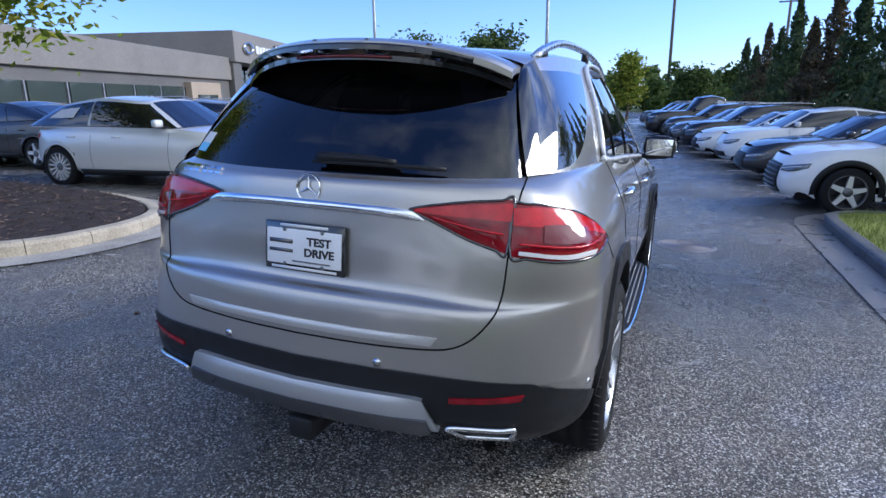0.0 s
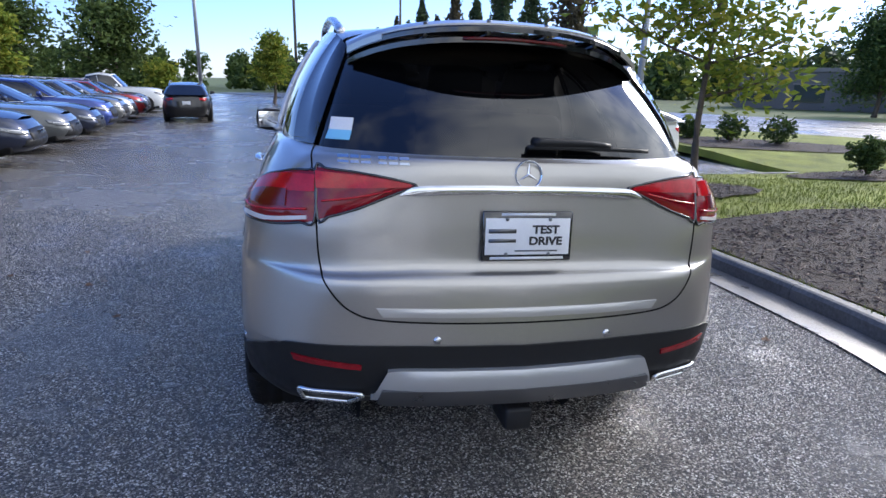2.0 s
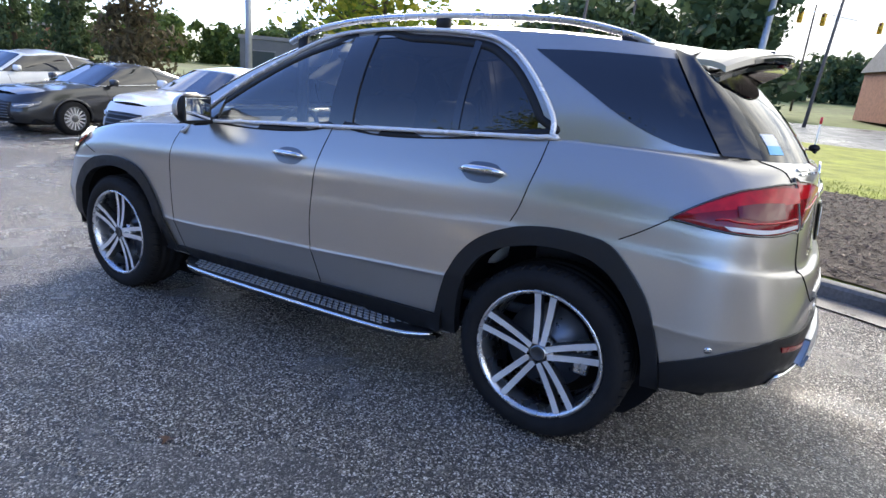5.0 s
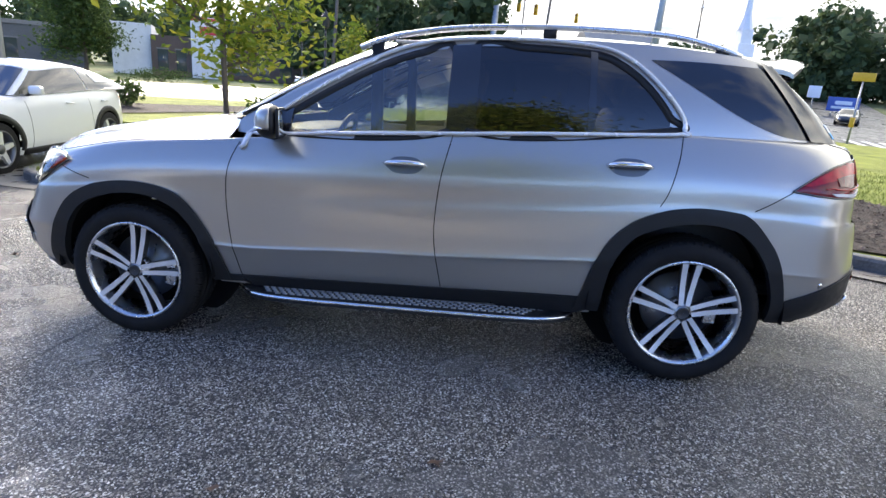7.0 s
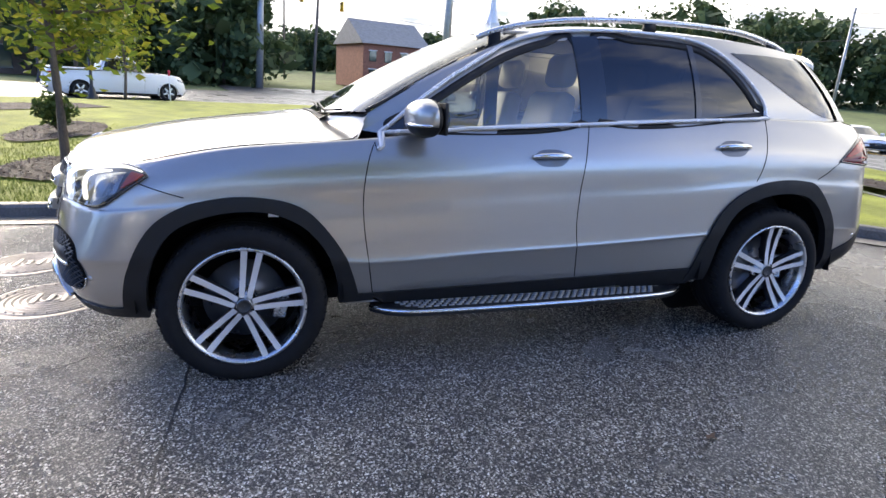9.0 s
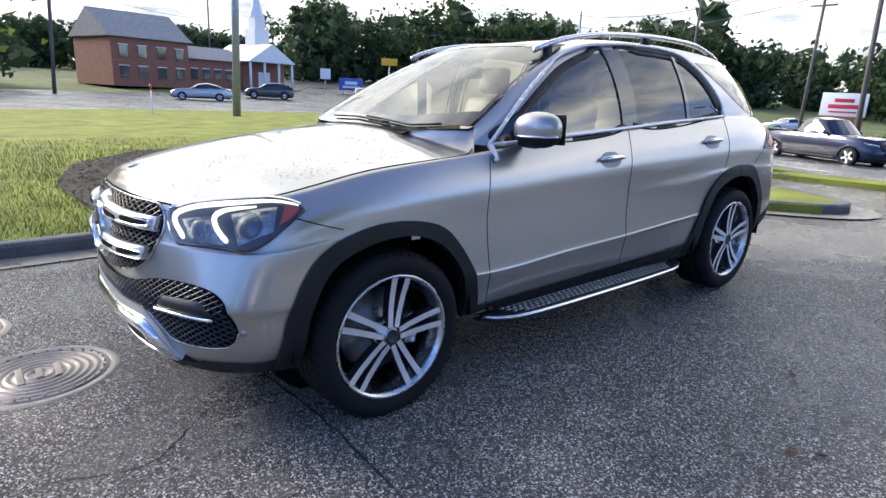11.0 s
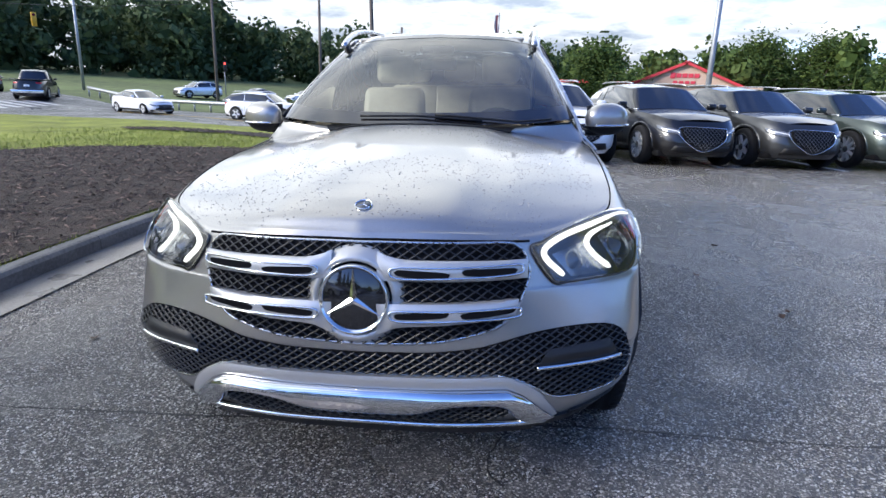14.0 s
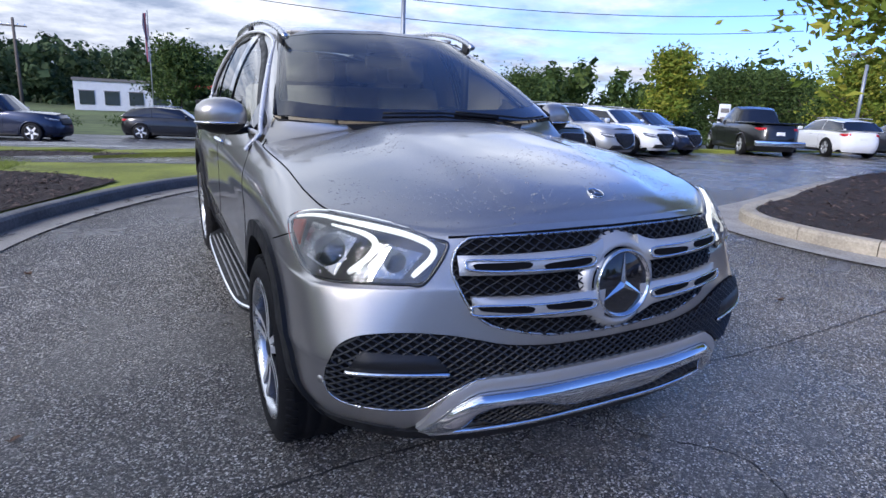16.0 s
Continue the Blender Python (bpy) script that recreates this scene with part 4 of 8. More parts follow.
    def nose(p):
        """Draws the nose back, more so at its corners."""
        t = min(1.0, max(0.0, (p[1] - 1.62) / .40))
        return (p[0], p[1] - (.045 + .022 * math.exp(-((p[0] - .72) / .16) ** 2)) * t * t * (3 - 2 * t), p[2])
    # the doors turn in sharply below a crease
    R2A = [(p[0] - (.004 if abs(p[1]) < 1.2 else .0015), p[1], p[2] + .035) for p in R2]
    R2B = [(p[0] - (.012 if abs(p[1]) < 1.2 else .006), p[1], p[2] - .03) for p in R2]
    nu, nv = 132, 54
    rails = [spline([nose(p) for p in r], nu) for r in (R0, R1, R2B, R2, R2A, R3, R3B, R4, R5, R6)]
    cols = [spline([r[i] for r in rails], nv) for i in range(nu)]
    verts, faces, tags = [], [], []

    def add(rows, tag, flip=False):
        for side in (1, -1):
            base = len(verts)
            n, k = len(rows), len(rows[0])
            for row in rows:
                for p in row:
                    verts.append((p[0] * side, p[1], p[2]))
            for q in grid_faces(n, k, base):
                faces.append(q if (side > 0) != flip else q[::-1])
                tags.append(tag)

    add(cols, "flank", True)
    top = rails[-1]
    # bonnet, from its front edge to the scuttle, raised in the middle
    cut = min(range(nu), key=lambda i: abs(top[i][1] - 0.98) + (top[i][0] < 0.5) * 9)
    edge = top[:cut + 1]
    e = even(edge, 60)
    nose_n = min(range(60), key=lambda i: abs(e[i][0] - 0.50))
    rows = []
    nh = 26
    centre = spline([nose(p) for p in [(0, 2.385, 1.005), (0, 2.33, 1.055), (0, 2.15, 1.105), (0, 1.85, 1.155), (0, 1.5, 1.195), (0, 1.22, 1.225), (0, 1.10, 1.232)]], 40)
    front_e, side_e = e[:nose_n + 1], e[nose_n:]
    fe, se = even(front_e, 30), even(side_e, 40)
    for i in range(40):
        row = []
        for j in range(30):
            u = j / 29
            a, b = centre[i], se[i]
            blend = u ** 2.0
            p = np.array([b[0] * u, 0, 0])
            y0 = a[1] + (b[1] - a[1]) * u ** 2.2
            if i == 0:
                p = fe[j].copy()
            else:
                w = (1 - i / 39) ** 3 * (1 - u ** 5)
                yl = a[1] + (b[1] - a[1]) * u ** 2.2
                p = np.array([b[0] * u * (1 - w) + fe[j][0] * w, yl * (1 - w) + (fe[j][1] - (centre[0][1] - a[1])) * w, a[2] + (b[2] - a[2]) * blend])
                f = min(1, i / 10)
                xr = 0.30 + 0.10 * i / 39
                p[2] += 0.012 * f * (1 / (1 + math.exp((p[0] - xr) * 45)) - 0.5) * (1 - u ** 6)
            row.append(p)
        rows.append(row)
    add(rows, "bonnet", False)
    # scuttle below the windscreen
    wb = even([(0, 1.13, 1.225), (.45, 1.075, 1.23), (.70, .975, 1.243), (.775, .90, 1.245)], 30)
    add([rows[-1], [p + np.array([0, 0, -.012]) for p in wb]], "scuttle", False)
    wt = even([(0, .20, 1.705), (.35, .175, 1.692), (.52, .12, 1.668), (.575, .07, 1.655)], 30)
    screen = []
    for i in range(24):
        t = i / 23
        screen.append([wb[j] * (1 - t) + wt[j] * t + np.array([0, .02, .045]) * (4 * t * (1 - t)) * .6 for j in range(30)])
    # flank of the cabin: from the waist line up to the roof edge
    tail = min(range(nu), key=lambda i: np.linalg.norm(top[i] - np.array([.695, -2.14, 1.262])))
    waist = even([(.775, .90, 1.245), (.805, .93, 1.19)], 2)
    low = even([(.80, .93, 1.165)] + [tuple(p) for p in top[cut + 3:tail + 1:3]] + [tuple(top[tail])], 180)
    high = even([(.575, .07, 1.655), (.60, -.10, 1.69), (.622, -.4, 1.715), (.63, -.8, 1.72), (.625, -1.2, 1.71), (.612, -1.5, 1.69), (.595, -1.72, 1.665), (.575, -1.85, 1.635)], 180)
    # share the stations so that the pillars lean as they should
    cabin = []
    for i in range(180):
        col = []
        for j in range(43):
            t = j / 42
            p = low[i] * (1 - t) + high[i] * t
            p = p + np.array([.034, 0, 0]) * (4 * t * (1 - t))
            col.append(p)
        cabin.append(col)
    add(cabin, "cabin", True)
    # filler between screen edge and cabin front edge (the A pillar)
    pil = []
    for i in range(22):
        t = i / 21
        s = wb[-1] * (1 - t) + wt[-1] * t + np.array([0, .012, .027]) * (4 * t * (1 - t))
        pil.append([s, (s + cabin[0][2 * i]) / 2 + np.array([.008, .006, .006]), cabin[0][2 * i]])
    add(pil, "pillar", False)
    # roof
    crown = spline([(0, .20, 1.705), (0, -.3, 1.757), (0, -.8, 1.768), (0, -1.3, 1.752), (0, -1.75, 1.712), (0, -1.93, 1.69)], 50)
    hi = even([tuple(p) for p in high], 50)
    roof = []
    for i in range(50):
        row = []
        for j in range(30):
            u = j / 29
            if i == 0:
                row.append(wt[j])
            else:
                x = hi[i][0] * u
                z = crown[i][2] + (hi[i][2] - crown[i][2]) * (0.55 * u ** 2 + 0.45 * u ** 7)
                y = crown[i][1] + (hi[i][1] - crown[i][1]) * u ** 2
                f = max(0, 1 - i / 6)
                row.append(np.array([x, y, z]) * (1 - f) + (wt[j] + np.array([0, crown[i][1] - crown[0][1], crown[i][2] - crown[0][2]])) * f)
        roof.append(row)
    add(roof, "roof", False)
    # back window
    gb = [np.array(p) for p in even([tuple(p) for p in reversed(top[tail:])], 30)]
    gt = [r + np.array([0, -.02, -.045 - .0 * j]) for j, r in enumerate(roof[-1])]
    back = []
    for i in range(20):
        t = i / 19
        back.append([gb[j] * (1 - t) + gt[j] * t + np.array([0, -.03, .01]) * (4 * t * (1 - t)) for j in range(30)])

    # openings for the side windows, as (y, z) outlines
    pane_f = [(.78, 1.178), (-.235, 1.228), (-.225, 1.655), (-.05, 1.630), (.16, 1.555), (.35, 1.455), (.58, 1.315)]
    pane_r = [(-.335, 1.234), (-1.345, 1.283), (-1.335, 1.36), (-1.22, 1.505), (-1.09, 1.605), (-.95, 1.655), (-.6, 1.675), (-.335, 1.668)]
    hub_f, hub_r = (1.4975, .385), (-1.4975, .385)
    # wheel-arch mouldings, inner and outer edge
    front_in = [(1.905, .30), (1.906, .39), (1.885, .54), (1.825, .672), (1.741, .752), (1.609, .798), (1.478, .813), (1.349, .797), (1.221, .732), (1.119, .608), (1.07, .462), (1.06, .34)]
    front_out = [(2.005, .30), (2.002, .40), (1.968, .56), (1.885, .722), (1.788, .808), (1.656, .858), (1.501, .877), (1.346, .863), (1.218, .818), (1.116, .716), (1.02, .56), (.952, .34)]
    rear_in = [(-1.075, .345), (-1.09, .507), (-1.117, .631), (-1.204, .761), (-1.347, .828), (-1.497, .853), (-1.656, .838), (-1.764, .777), (-1.856, .649), (-1.91, .492), (-1.915, .36)]
    rear_out = [(-.945, .345), (-.975, .45), (-1.016, .598), (-1.086, .740), (-1.192, .842), (-1.334, .905), (-1.484, .930), (-1.64, .924), (-1.738, .900), (-1.83, .812), (-1.908, .700), (-1.965, .53), (-1.985, .36)]
    mouths = []
    for A, B in ((front_in, front_out), (rear_in, rear_out)):
        m_ = [tuple(.5 * p + .5 * q) for p, q in zip(even(A, 30), even(B, 30))]
        mouths.append([(m_[0][0], .1)] + m_ + [(m_[-1][0], .1)])
    vv = [Vector(v) for v in verts]
    bvh = BVHTree.FromPolygons(vv, faces + [])
    rear_v, rear_f = [], []
    for side in (1, -1):
        base = len(rear_v)
        for row in back:
            for p in row:
                rear_v.append((p[0] * side, p[1], p[2]))
        rear_f += [q if side < 0 else q[::-1] for q in grid_faces(20, 30, base)]
    bvh_back = BVHTree.FromPolygons([Vector(v) for v in rear_v], rear_f)

    def cast(o, d, tree=bvh):
        o = (o[0] + (2e-4 if abs(o[0]) < 1e-4 else 0), o[1] + 1e-5, o[2] + 1e-5)
        p, n, _, _ = tree.ray_cast(Vector(o), Vector(d))
        if p is None:
            p, n, _, _ = tree.find_nearest(Vector(o) + Vector(d) * 1.5)
        if n.dot(Vector(d)) > 0:
            n = -n
        return p, n

    def on_side(sg):
        return lambda q: cast((sg * 2.5, q[0], q[1]), (-sg, 0, 0))

    def on_front(q):
        return cast((q[0], 4, q[1]), (0, -1, 0))

    def on_rear(q):
        return cast((q[0], -4, q[1]), (0, 1, 0))

    def on_back(q):
        return cast((q[0], -4, q[1]), (0, 1, 0), bvh_back)

    def near(q):
        p, n, _, _ = bvh.find_nearest(Vector(q))
        if n.dot(p - Vector((0, p.y * .75, .7))) < 0:
            n = -n
        return p, n

    def skin(name, A, B, where, mat, lift, parent=None, label="", n=(36, 8), depth=.006, bow=0.0):
        """A sheet with thickness laid on the body between two outlines."""
        a, b = even(A, n[0]), even(B, n[0])
        V, F = [], []
        for layer in (1, 0):
            for i in range(n[0]):
                for j in range(n[1]):
                    t = j / (n[1] - 1)
                    p, nm = where(tuple(a[i] * (1 - t) + b[i] * t))
                    s = i / (n[0] - 1)
                    h = lift + bow * (4 * t * (1 - t)) ** .7 * min(1, 8 * s * (1 - s))
                    V.append(p + nm * (h if layer else -depth))
        k = n[0] * n[1]
        F = grid_faces(n[0], n[1])
        rim = [i * n[1] for i in range(n[0])] + [(n[0] - 1) * n[1] + j for j in range(1, n[1])] + [i * n[1] + n[1] - 1 for i in range(n[0] - 2, -1, -1)] + [j for j in range(n[1] - 2, 0, -1)]
        for p, q in zip(rim, rim[1:] + rim[:1]):
            F.append((p, q, q + k, p + k))
        me = mesh_of(V, F)
        bm = bmesh.new(); bm.from_mesh(me)
        bmesh.ops.remove_doubles(bm, verts=bm.verts, dist=.0002)
        bmesh.ops.recalc_face_normals(bm, faces=bm.faces)
        ob = part(name, bm, mat, parent or suv, label)
        mod = ob.data
        mod.set_sharp_from_angle(angle=radians(50))
        return ob

    def bead(name, curve, where, r, mat, lift=0.0, parent=None, label="", n=60, closed=False, flat=1.0):
        pts = []
        for q in (spline(curve, n, True) if closed else even(curve, n)):
            p, nm = where(tuple(q))
            pts.append(p + nm * lift)
        return part(name, tube(pts, r, 6, closed, flat), mat, parent or suv, label)

    def both(fn):
        for sg in (1, -1):
            fn(sg)

    # split the painted shell into panels that share their shading
    me = mesh_of(verts, faces)
    bm = bmesh.new(); bm.from_mesh(me)
    bmesh.ops.remove_doubles(bm, verts=bm.verts, dist=.0006)
    bm.normal_update()
    bm.to_mesh(me)
    normals = [v.normal.copy() for v in me.vertices]
    coords = [v.co.copy() for v in me.vertices]
    panels = {}

    def gap_f(z):
        return np.interp(z, [.38, .66, .88, 1.12], [.89, .93, .94, .88])

    def gap_b(z):
        return np.interp(z, [.41, .69, .95, 1.22, 1.7], [-.23, -.19, -.20, -.26, -.28])

    def gap_r(z):
        return np.interp(z, [.4, .91, 1.08, 1.26, 1.35, 1.5, 1.66], [-1.02, -1.33, -1.36, -1.40, -1.39, -1.27, -1.05])

    for p in me.polygons:
        c = p.center
        x, y, z = abs(c.x), c.y, c.z
        hit = False
        if x > .55 and z < 1 and (inside((y, z), mouths[0]) or inside((y, z), mouths[1])):
            hit = True
        if hit:
            continue
        sd = "L" if c.x < 0 else "R"
        if z > 1.16 and x > .52 and (inside((y, z), pane_f) or inside((y, z), pane_r)) and y < .85:
            continue
        if y > .9 and z > .985 and x < .9 and abs(p.normal.z) > .55:
            nm = "bonnet"
        elif y > 1.9 and z > .985 and x < .86:
            nm = "bonnet"
        elif z > 1.6 and abs(p.normal.z) > .6:
            nm = "roof"
        elif y > 1.95 and z < .985:
            nm = "front_bumper"
        elif y < -2.02 and z < (.75 if x < .66 else 1.03):
            nm = "rear_bumper"
        elif y < -2.25 and x < .69:
            nm = "tailgate"
        elif y > gap_f(z):
            nm = ("fender" if z < 1.15 else "windscreen_pillar") + sd
        elif y > gap_b(z):
            nm = "front_door" + sd
        elif y > gap_r(z):
            nm = "rear_door" + sd
        else:
            nm = "quarter_panel" + sd
        panels.setdefault(nm, []).append(tuple(p.vertices))
    objs = {}
    for nm, fs in panels.items():
        ids = sorted({i for f in fs for i in f})
        idx = {v: i for i, v in enumerate(ids)}
        pm = bpy.data.meshes.new(nm)
        pm.from_pydata([coords[i] for i in ids], [], [tuple(idx[i] for i in f) for f in fs])
        pm.update()
        pm.shade_smooth()
        pm.normals_split_custom_set_from_vertices([normals[i] for i in ids])
        objs[nm] = part(nm.rstrip("LR") if nm[-1] in "LR" else nm, pm, SILVER, suv, smooth=False)

    # inner shell, floor and wheel housings close the body
    for sg in (1, -1):
        for hub, r in ((hub_f, .455), (hub_r, .49)):
            well = lathe([(sg * .50, r), (sg * .90, r), (sg * .945, r)], 40, 'x', math.pi * 1.04)
            o = part("wheel_housing", well, CAVITY, suv)
            o.location = (0, hub[0], hub[1]); o.rotation_euler = (-math.pi * .02, 0, 0)
            part("housing_wall", lathe([(sg * .50, .02), (sg * .50, r)], 40, 'x'), CAVITY, o)
    part("arch_label", box_bm((.006, .045, .022), (-.925, 1.352, .790), .001), WHITE, suv, "small white paper label in the wheel arch")
    part("underbody", box_bm((1.55, 4.3, .10), (0, 0, .36), .03), CAVITY, suv)
    bay = box_bm((1.30, .9, .42), (0, 1.62, .62), .04)
    part("engine_bay", bay, CAVITY, suv)
    part("front_beam", box_bm((1.25, .12, .5), (0, 2.18, .62), .04), CAVITY, suv)

    def outward(m_):
        b_ = bmesh.new(); b_.from_mesh(m_)
        bmesh.ops.remove_doubles(b_, verts=b_.verts, dist=.0006)
        bmesh.ops.recalc_face_normals(b_, faces=b_.faces)
        if sum(f.normal.z for f in b_.faces) < 0:
            bmesh.ops.reverse_faces(b_, faces=b_.faces[:])
        b_.to_mesh(m_); b_.free()
        return m_

    def ring(name, loop, where, inner, outer, mat, lift, n=120, depth=.008, parent=None):
        """A band that follows a closed outline on the body."""
        L_ = spline(loop, n, True)
        area = sum(L_[i][0] * L_[(i + 1) % n][1] - L_[(i + 1) % n][0] * L_[i][1] for i in range(n))
        sgn = 1 if area > 0 else -1
        V, F = [], []
        for i in range(n):
            t = L_[(i + 1) % n] - L_[i - 1]
            t = t / max(1e-9, np.linalg.norm(t))
            nn = np.array([t[1], -t[0]]) * sgn
            for o, h in ((-inner, -depth), (-inner, lift), (outer, lift), (outer, -depth)):
                p, nm = where(tuple(L_[i] + nn * o))
                V.append(p + nm * h)
        for i in range(n):
            for k in range(3):
                a, b = i * 4 + k, ((i + 1) % n) * 4 + k
                F.append((a, b, b + 1, a + 1))
        bm_ = bmesh.new(); bm_.from_mesh(mesh_of(V, F)); bmesh.ops.recalc_face_normals(bm_, faces=bm_.faces)
        return part(name, bm_, mat, parent or suv)

    # windscreen and back window
    sv, sf = [], []
    for side in (1, -1):
        base = len(sv)
        for row in screen:
            for p in row:
                sv.append((p[0] * side, p[1] + .004, p[2] + .004))
        sf += [q if side < 0 else q[::-1] for q in grid_faces(24, 30, base)]
    wsob = part("windscreen", outward(mesh_of(sv, sf)), GLASS_CLEAR, suv, "rain-spotted windscreen with dark edge")
    bw = part("back_window", outward(mesh_of(rear_v, rear_f)), GLASS_DARK, suv, "dark privacy glass back window")
    for ob in (wsob, bw):
        ob.visible_shadow = False
    for sg in (1, -1):
        V = []
        for i in range(20):
            t = i / 19
            a = cabin[-8][round(t * 42)]
            b = cabin[-1][round(t * 42)]
            c = back[i][28]
            for q in (a, b * .5 + (a + c) * .25, b * .9 + c * .1, c):
                o = np.array([.010 * sg, -.007, .004])
                V.append(np.array([q[0] * sg, q[1], q[2]]) + o)
        part("pillar_glass", mesh_of(V, grid_faces(20, 4) if sg < 0 else [q[::-1] for q in grid_faces(20, 4)]), GLASS_BLACK, suv, "black glass over the rear pillar")
    # dark band round the windscreen
    bvh_ws = BVHTree.FromPolygons([Vector(v) for v in sv], sf)

    def on_ws(q):
        p, n, _, _ = bvh_ws.find_nearest(Vector(q))
        return p, n if n.z > 0 else -n
    wl = [tuple(p) for p in wb[::4]] + [tuple(wb[-1])]
    loop_low = [(-p[0], p[1], p[2]) for p in reversed(wl)] + wl[1:]
    loop_up = [(p[0] * .93, p[1] - .085, p[2] + .05) for p in loop_low]
    skin("screen_band", loop_low, loop_up, on_ws, GLOSS_BLACK, .002, wsob, n=(50, 4), depth=.002)
    tl = [tuple(p) for p in wt[::5]] + [tuple(wt[-1])]
    loop_t = [(-p[0], p[1], p[2]) for p in reversed(tl)] + tl[1:]
    skin("screen_band", loop_t, [(p[0], p[1] + .05, p[2] - .03) for p in loop_t], on_ws, GLOSS_BLACK, .002, wsob, n=(50, 4), depth=.002)

    def screen_side(sg):
        a = [(sg * (wb[-1] * (1 - t) + wt[-1] * t)[0], *(wb[-1] * (1 - t) + wt[-1] * t)[1:]) for t in (0, .25, .5, .75, 1)]
        b = [(p[0] - sg * .035, p[1], p[2]) for p in a]
        skin("screen_band", a, b, on_ws, GLOSS_BLACK, .002, wsob, n=(30, 3), depth=.002)
        part("screen_trim", tube([(p[0], p[1] + .008, p[2] + .012) for p in even(a, 20)], .009, 6), PLASTIC, suv)
    both(screen_side)
    part("camera_housing", box_bm((.20, .16, .05), (0, .30, 1.615), .02), TRIM_DARK, wsob).rotation_euler = (0, 0, 0)
    skin("cowl_panel", loop_low, [(p[0], p[1] + .03, p[2] - .008) for p in loop_low], near, PLASTIC, .006, n=(60, 4), depth=.004)
    for dx in (-.28, .10):
        pts = []
        for t in np.linspace(0, 1, 10):
            p, n = on_ws((-.42 + dx + .62 * t, 1.085 - .03 * t, 1.238 + .008 * t))
            pts.append(p + n * .014)
        part("wiper_arm", tube(pts, .006, 6), PLASTIC, suv)

    # side glass, pillars and bright waist trim
    def side_glass(sg):
        w = on_side(sg)
        fl = skin("front_window", [(.80, 1.165), (.3, 1.193), (-.245, 1.222)], [(.80, 1.166), (.58, 1.318), (.35, 1.462), (.16, 1.562), (-.05, 1.638), (-.245, 1.664)], w_glass(sg), GLASS_CLEAR, 0, n=(40, 14), depth=.003)
        rl = skin("rear_window", [(-.325, 1.228), (-.8, 1.25), (-1.36, 1.278)], [(-.325, 1.672), (-.6, 1.682), (-.93, 1.664), (-1.09, 1.612), (-1.225, 1.505), (-1.345, 1.36), (-1.36, 1.28)], w_glass(sg), GLASS_DARK, 0, n=(40, 14), depth=.003)
        ring('window_seal', pane_f, w, .022, .012, PLASTIC, .002)
        ring('window_seal', pane_r, w, .022, .012, PLASTIC, .002)
        for ob in (fl, rl):
            ob.visible_shadow = False
        skin("pillar_cover", [(-.215, 1.225), (-.365, 1.23)], [(-.215, 1.665), (-.365, 1.675)], w, GLOSS_BLACK, .004, n=(6, 16), depth=.012)
        skin("window_divider", [(-.93, 1.262), (-.965, 1.264)], [(-.93, 1.662), (-.965, 1.655)], w, GLOSS_BLACK, .003, n=(4, 16), depth=.01)
        skin("quarter_window", [(-1.235, 1.632), (-1.5, 1.630), (-1.845, 1.612)], [(-1.235, 1.630), (-1.43, 1.515), (-1.67, 1.375), (-1.85, 1.30), (-1.98, 1.277), (-2.135, 1.268)], w, GLASS_BLACK, .003, n=(40, 14), depth=.004)
        loop = [(.865, 1.142), (.80, 1.158), (.3, 1.185), (-.24, 1.213), (-.8, 1.241), (-1.38, 1.268), (-1.405, 1.29), (-1.385, 1.37), (-1.26, 1.52), (-1.11, 1.635), (-.93, 1.688), (-.55, 1.706), (-.2, 1.690),
                (.0, 1.655), (.19, 1.585), (.38, 1.48), (.62, 1.325), (.80, 1.19)]
        bead("window_trim", loop, w, .0135, TRIM_BRIGHT, .010, label="satin bright window surround", n=150, closed=True, flat=.8)
        skin("mirror_sail", [(.845, 1.16), (.62, 1.172)], [(.79, 1.2), (.61, 1.305)], w, GLOSS_BLACK, .005, n=(10, 6), depth=.01)

    def w_glass(sg):
        """Side window surface: the cabin's shape just inside the shell."""
        f = on_side(sg)

        def g(q):
            p, n = f(q)
            return p - n * .004, n
        return g
    both(side_glass)

    # shut lines
    def lines(sg):
        w = on_side(sg)
        k = dict(r=.0028, mat=CAVITY, lift=-.0005, n=40)
        bead("shut_line", [(.875, 1.135), (.92, 1.02), (.943, .88), (.938, .70), (.90, .42), (.89, .37)], w, **k)
        bead("shut_line", [(-.255, 1.215), (-.21, 1.0), (-.19, .82), (-.19, .66), (-.23, .40)], w, **k)
        bead("shut_line", [(-1.40, 1.262), (-1.385, 1.16), (-1.345, 1.0), (-1.31, .925)], w, **k)
        bead("shut_line", [(.90, .365), (0, .385), (-.98, .415)], w, **k)
        bead("shut_line", [(-1.93, 1.036), (-1.83, .97), (-1.76, .93)], w, **k)
        bead("shut_line", [(1.90, .935), (1.80, .90), (1.72, .875)], w, **k)
        # bonnet edge
        pts = []
        for p in even([(.715, 2.11, 1.002), (.832, 1.90, 1.03), (.853, 1.5, 1.09), (.855, 1.05, 1.122), (.83, .96, 1.15)], 50):
            q, n = near((p[0] * sg, p[1], p[2]))
            pts.append(q)
        part("shut_line", tube(pts, .003, 6), CAVITY, suv)
        pts = []
        for p in even([(.69, -2.16, 1.262), (.705, -2.28, 1.22), (.705, -2.33, 1.12), (.69, -2.34, 1.04), (.68, -2.36, .90), (.645, -2.4, .82), (.575, -2.42, .755), (.47, -2.44, .728), (.2, -2.46, .718), (0, -2.46, .716)], 70):
            q, n = near((p[0] * sg, p[1], p[2]))
            pts.append(q)
        part("shut_line", tube(pts, .0032, 6), CAVITY, suv)
    both(lines)
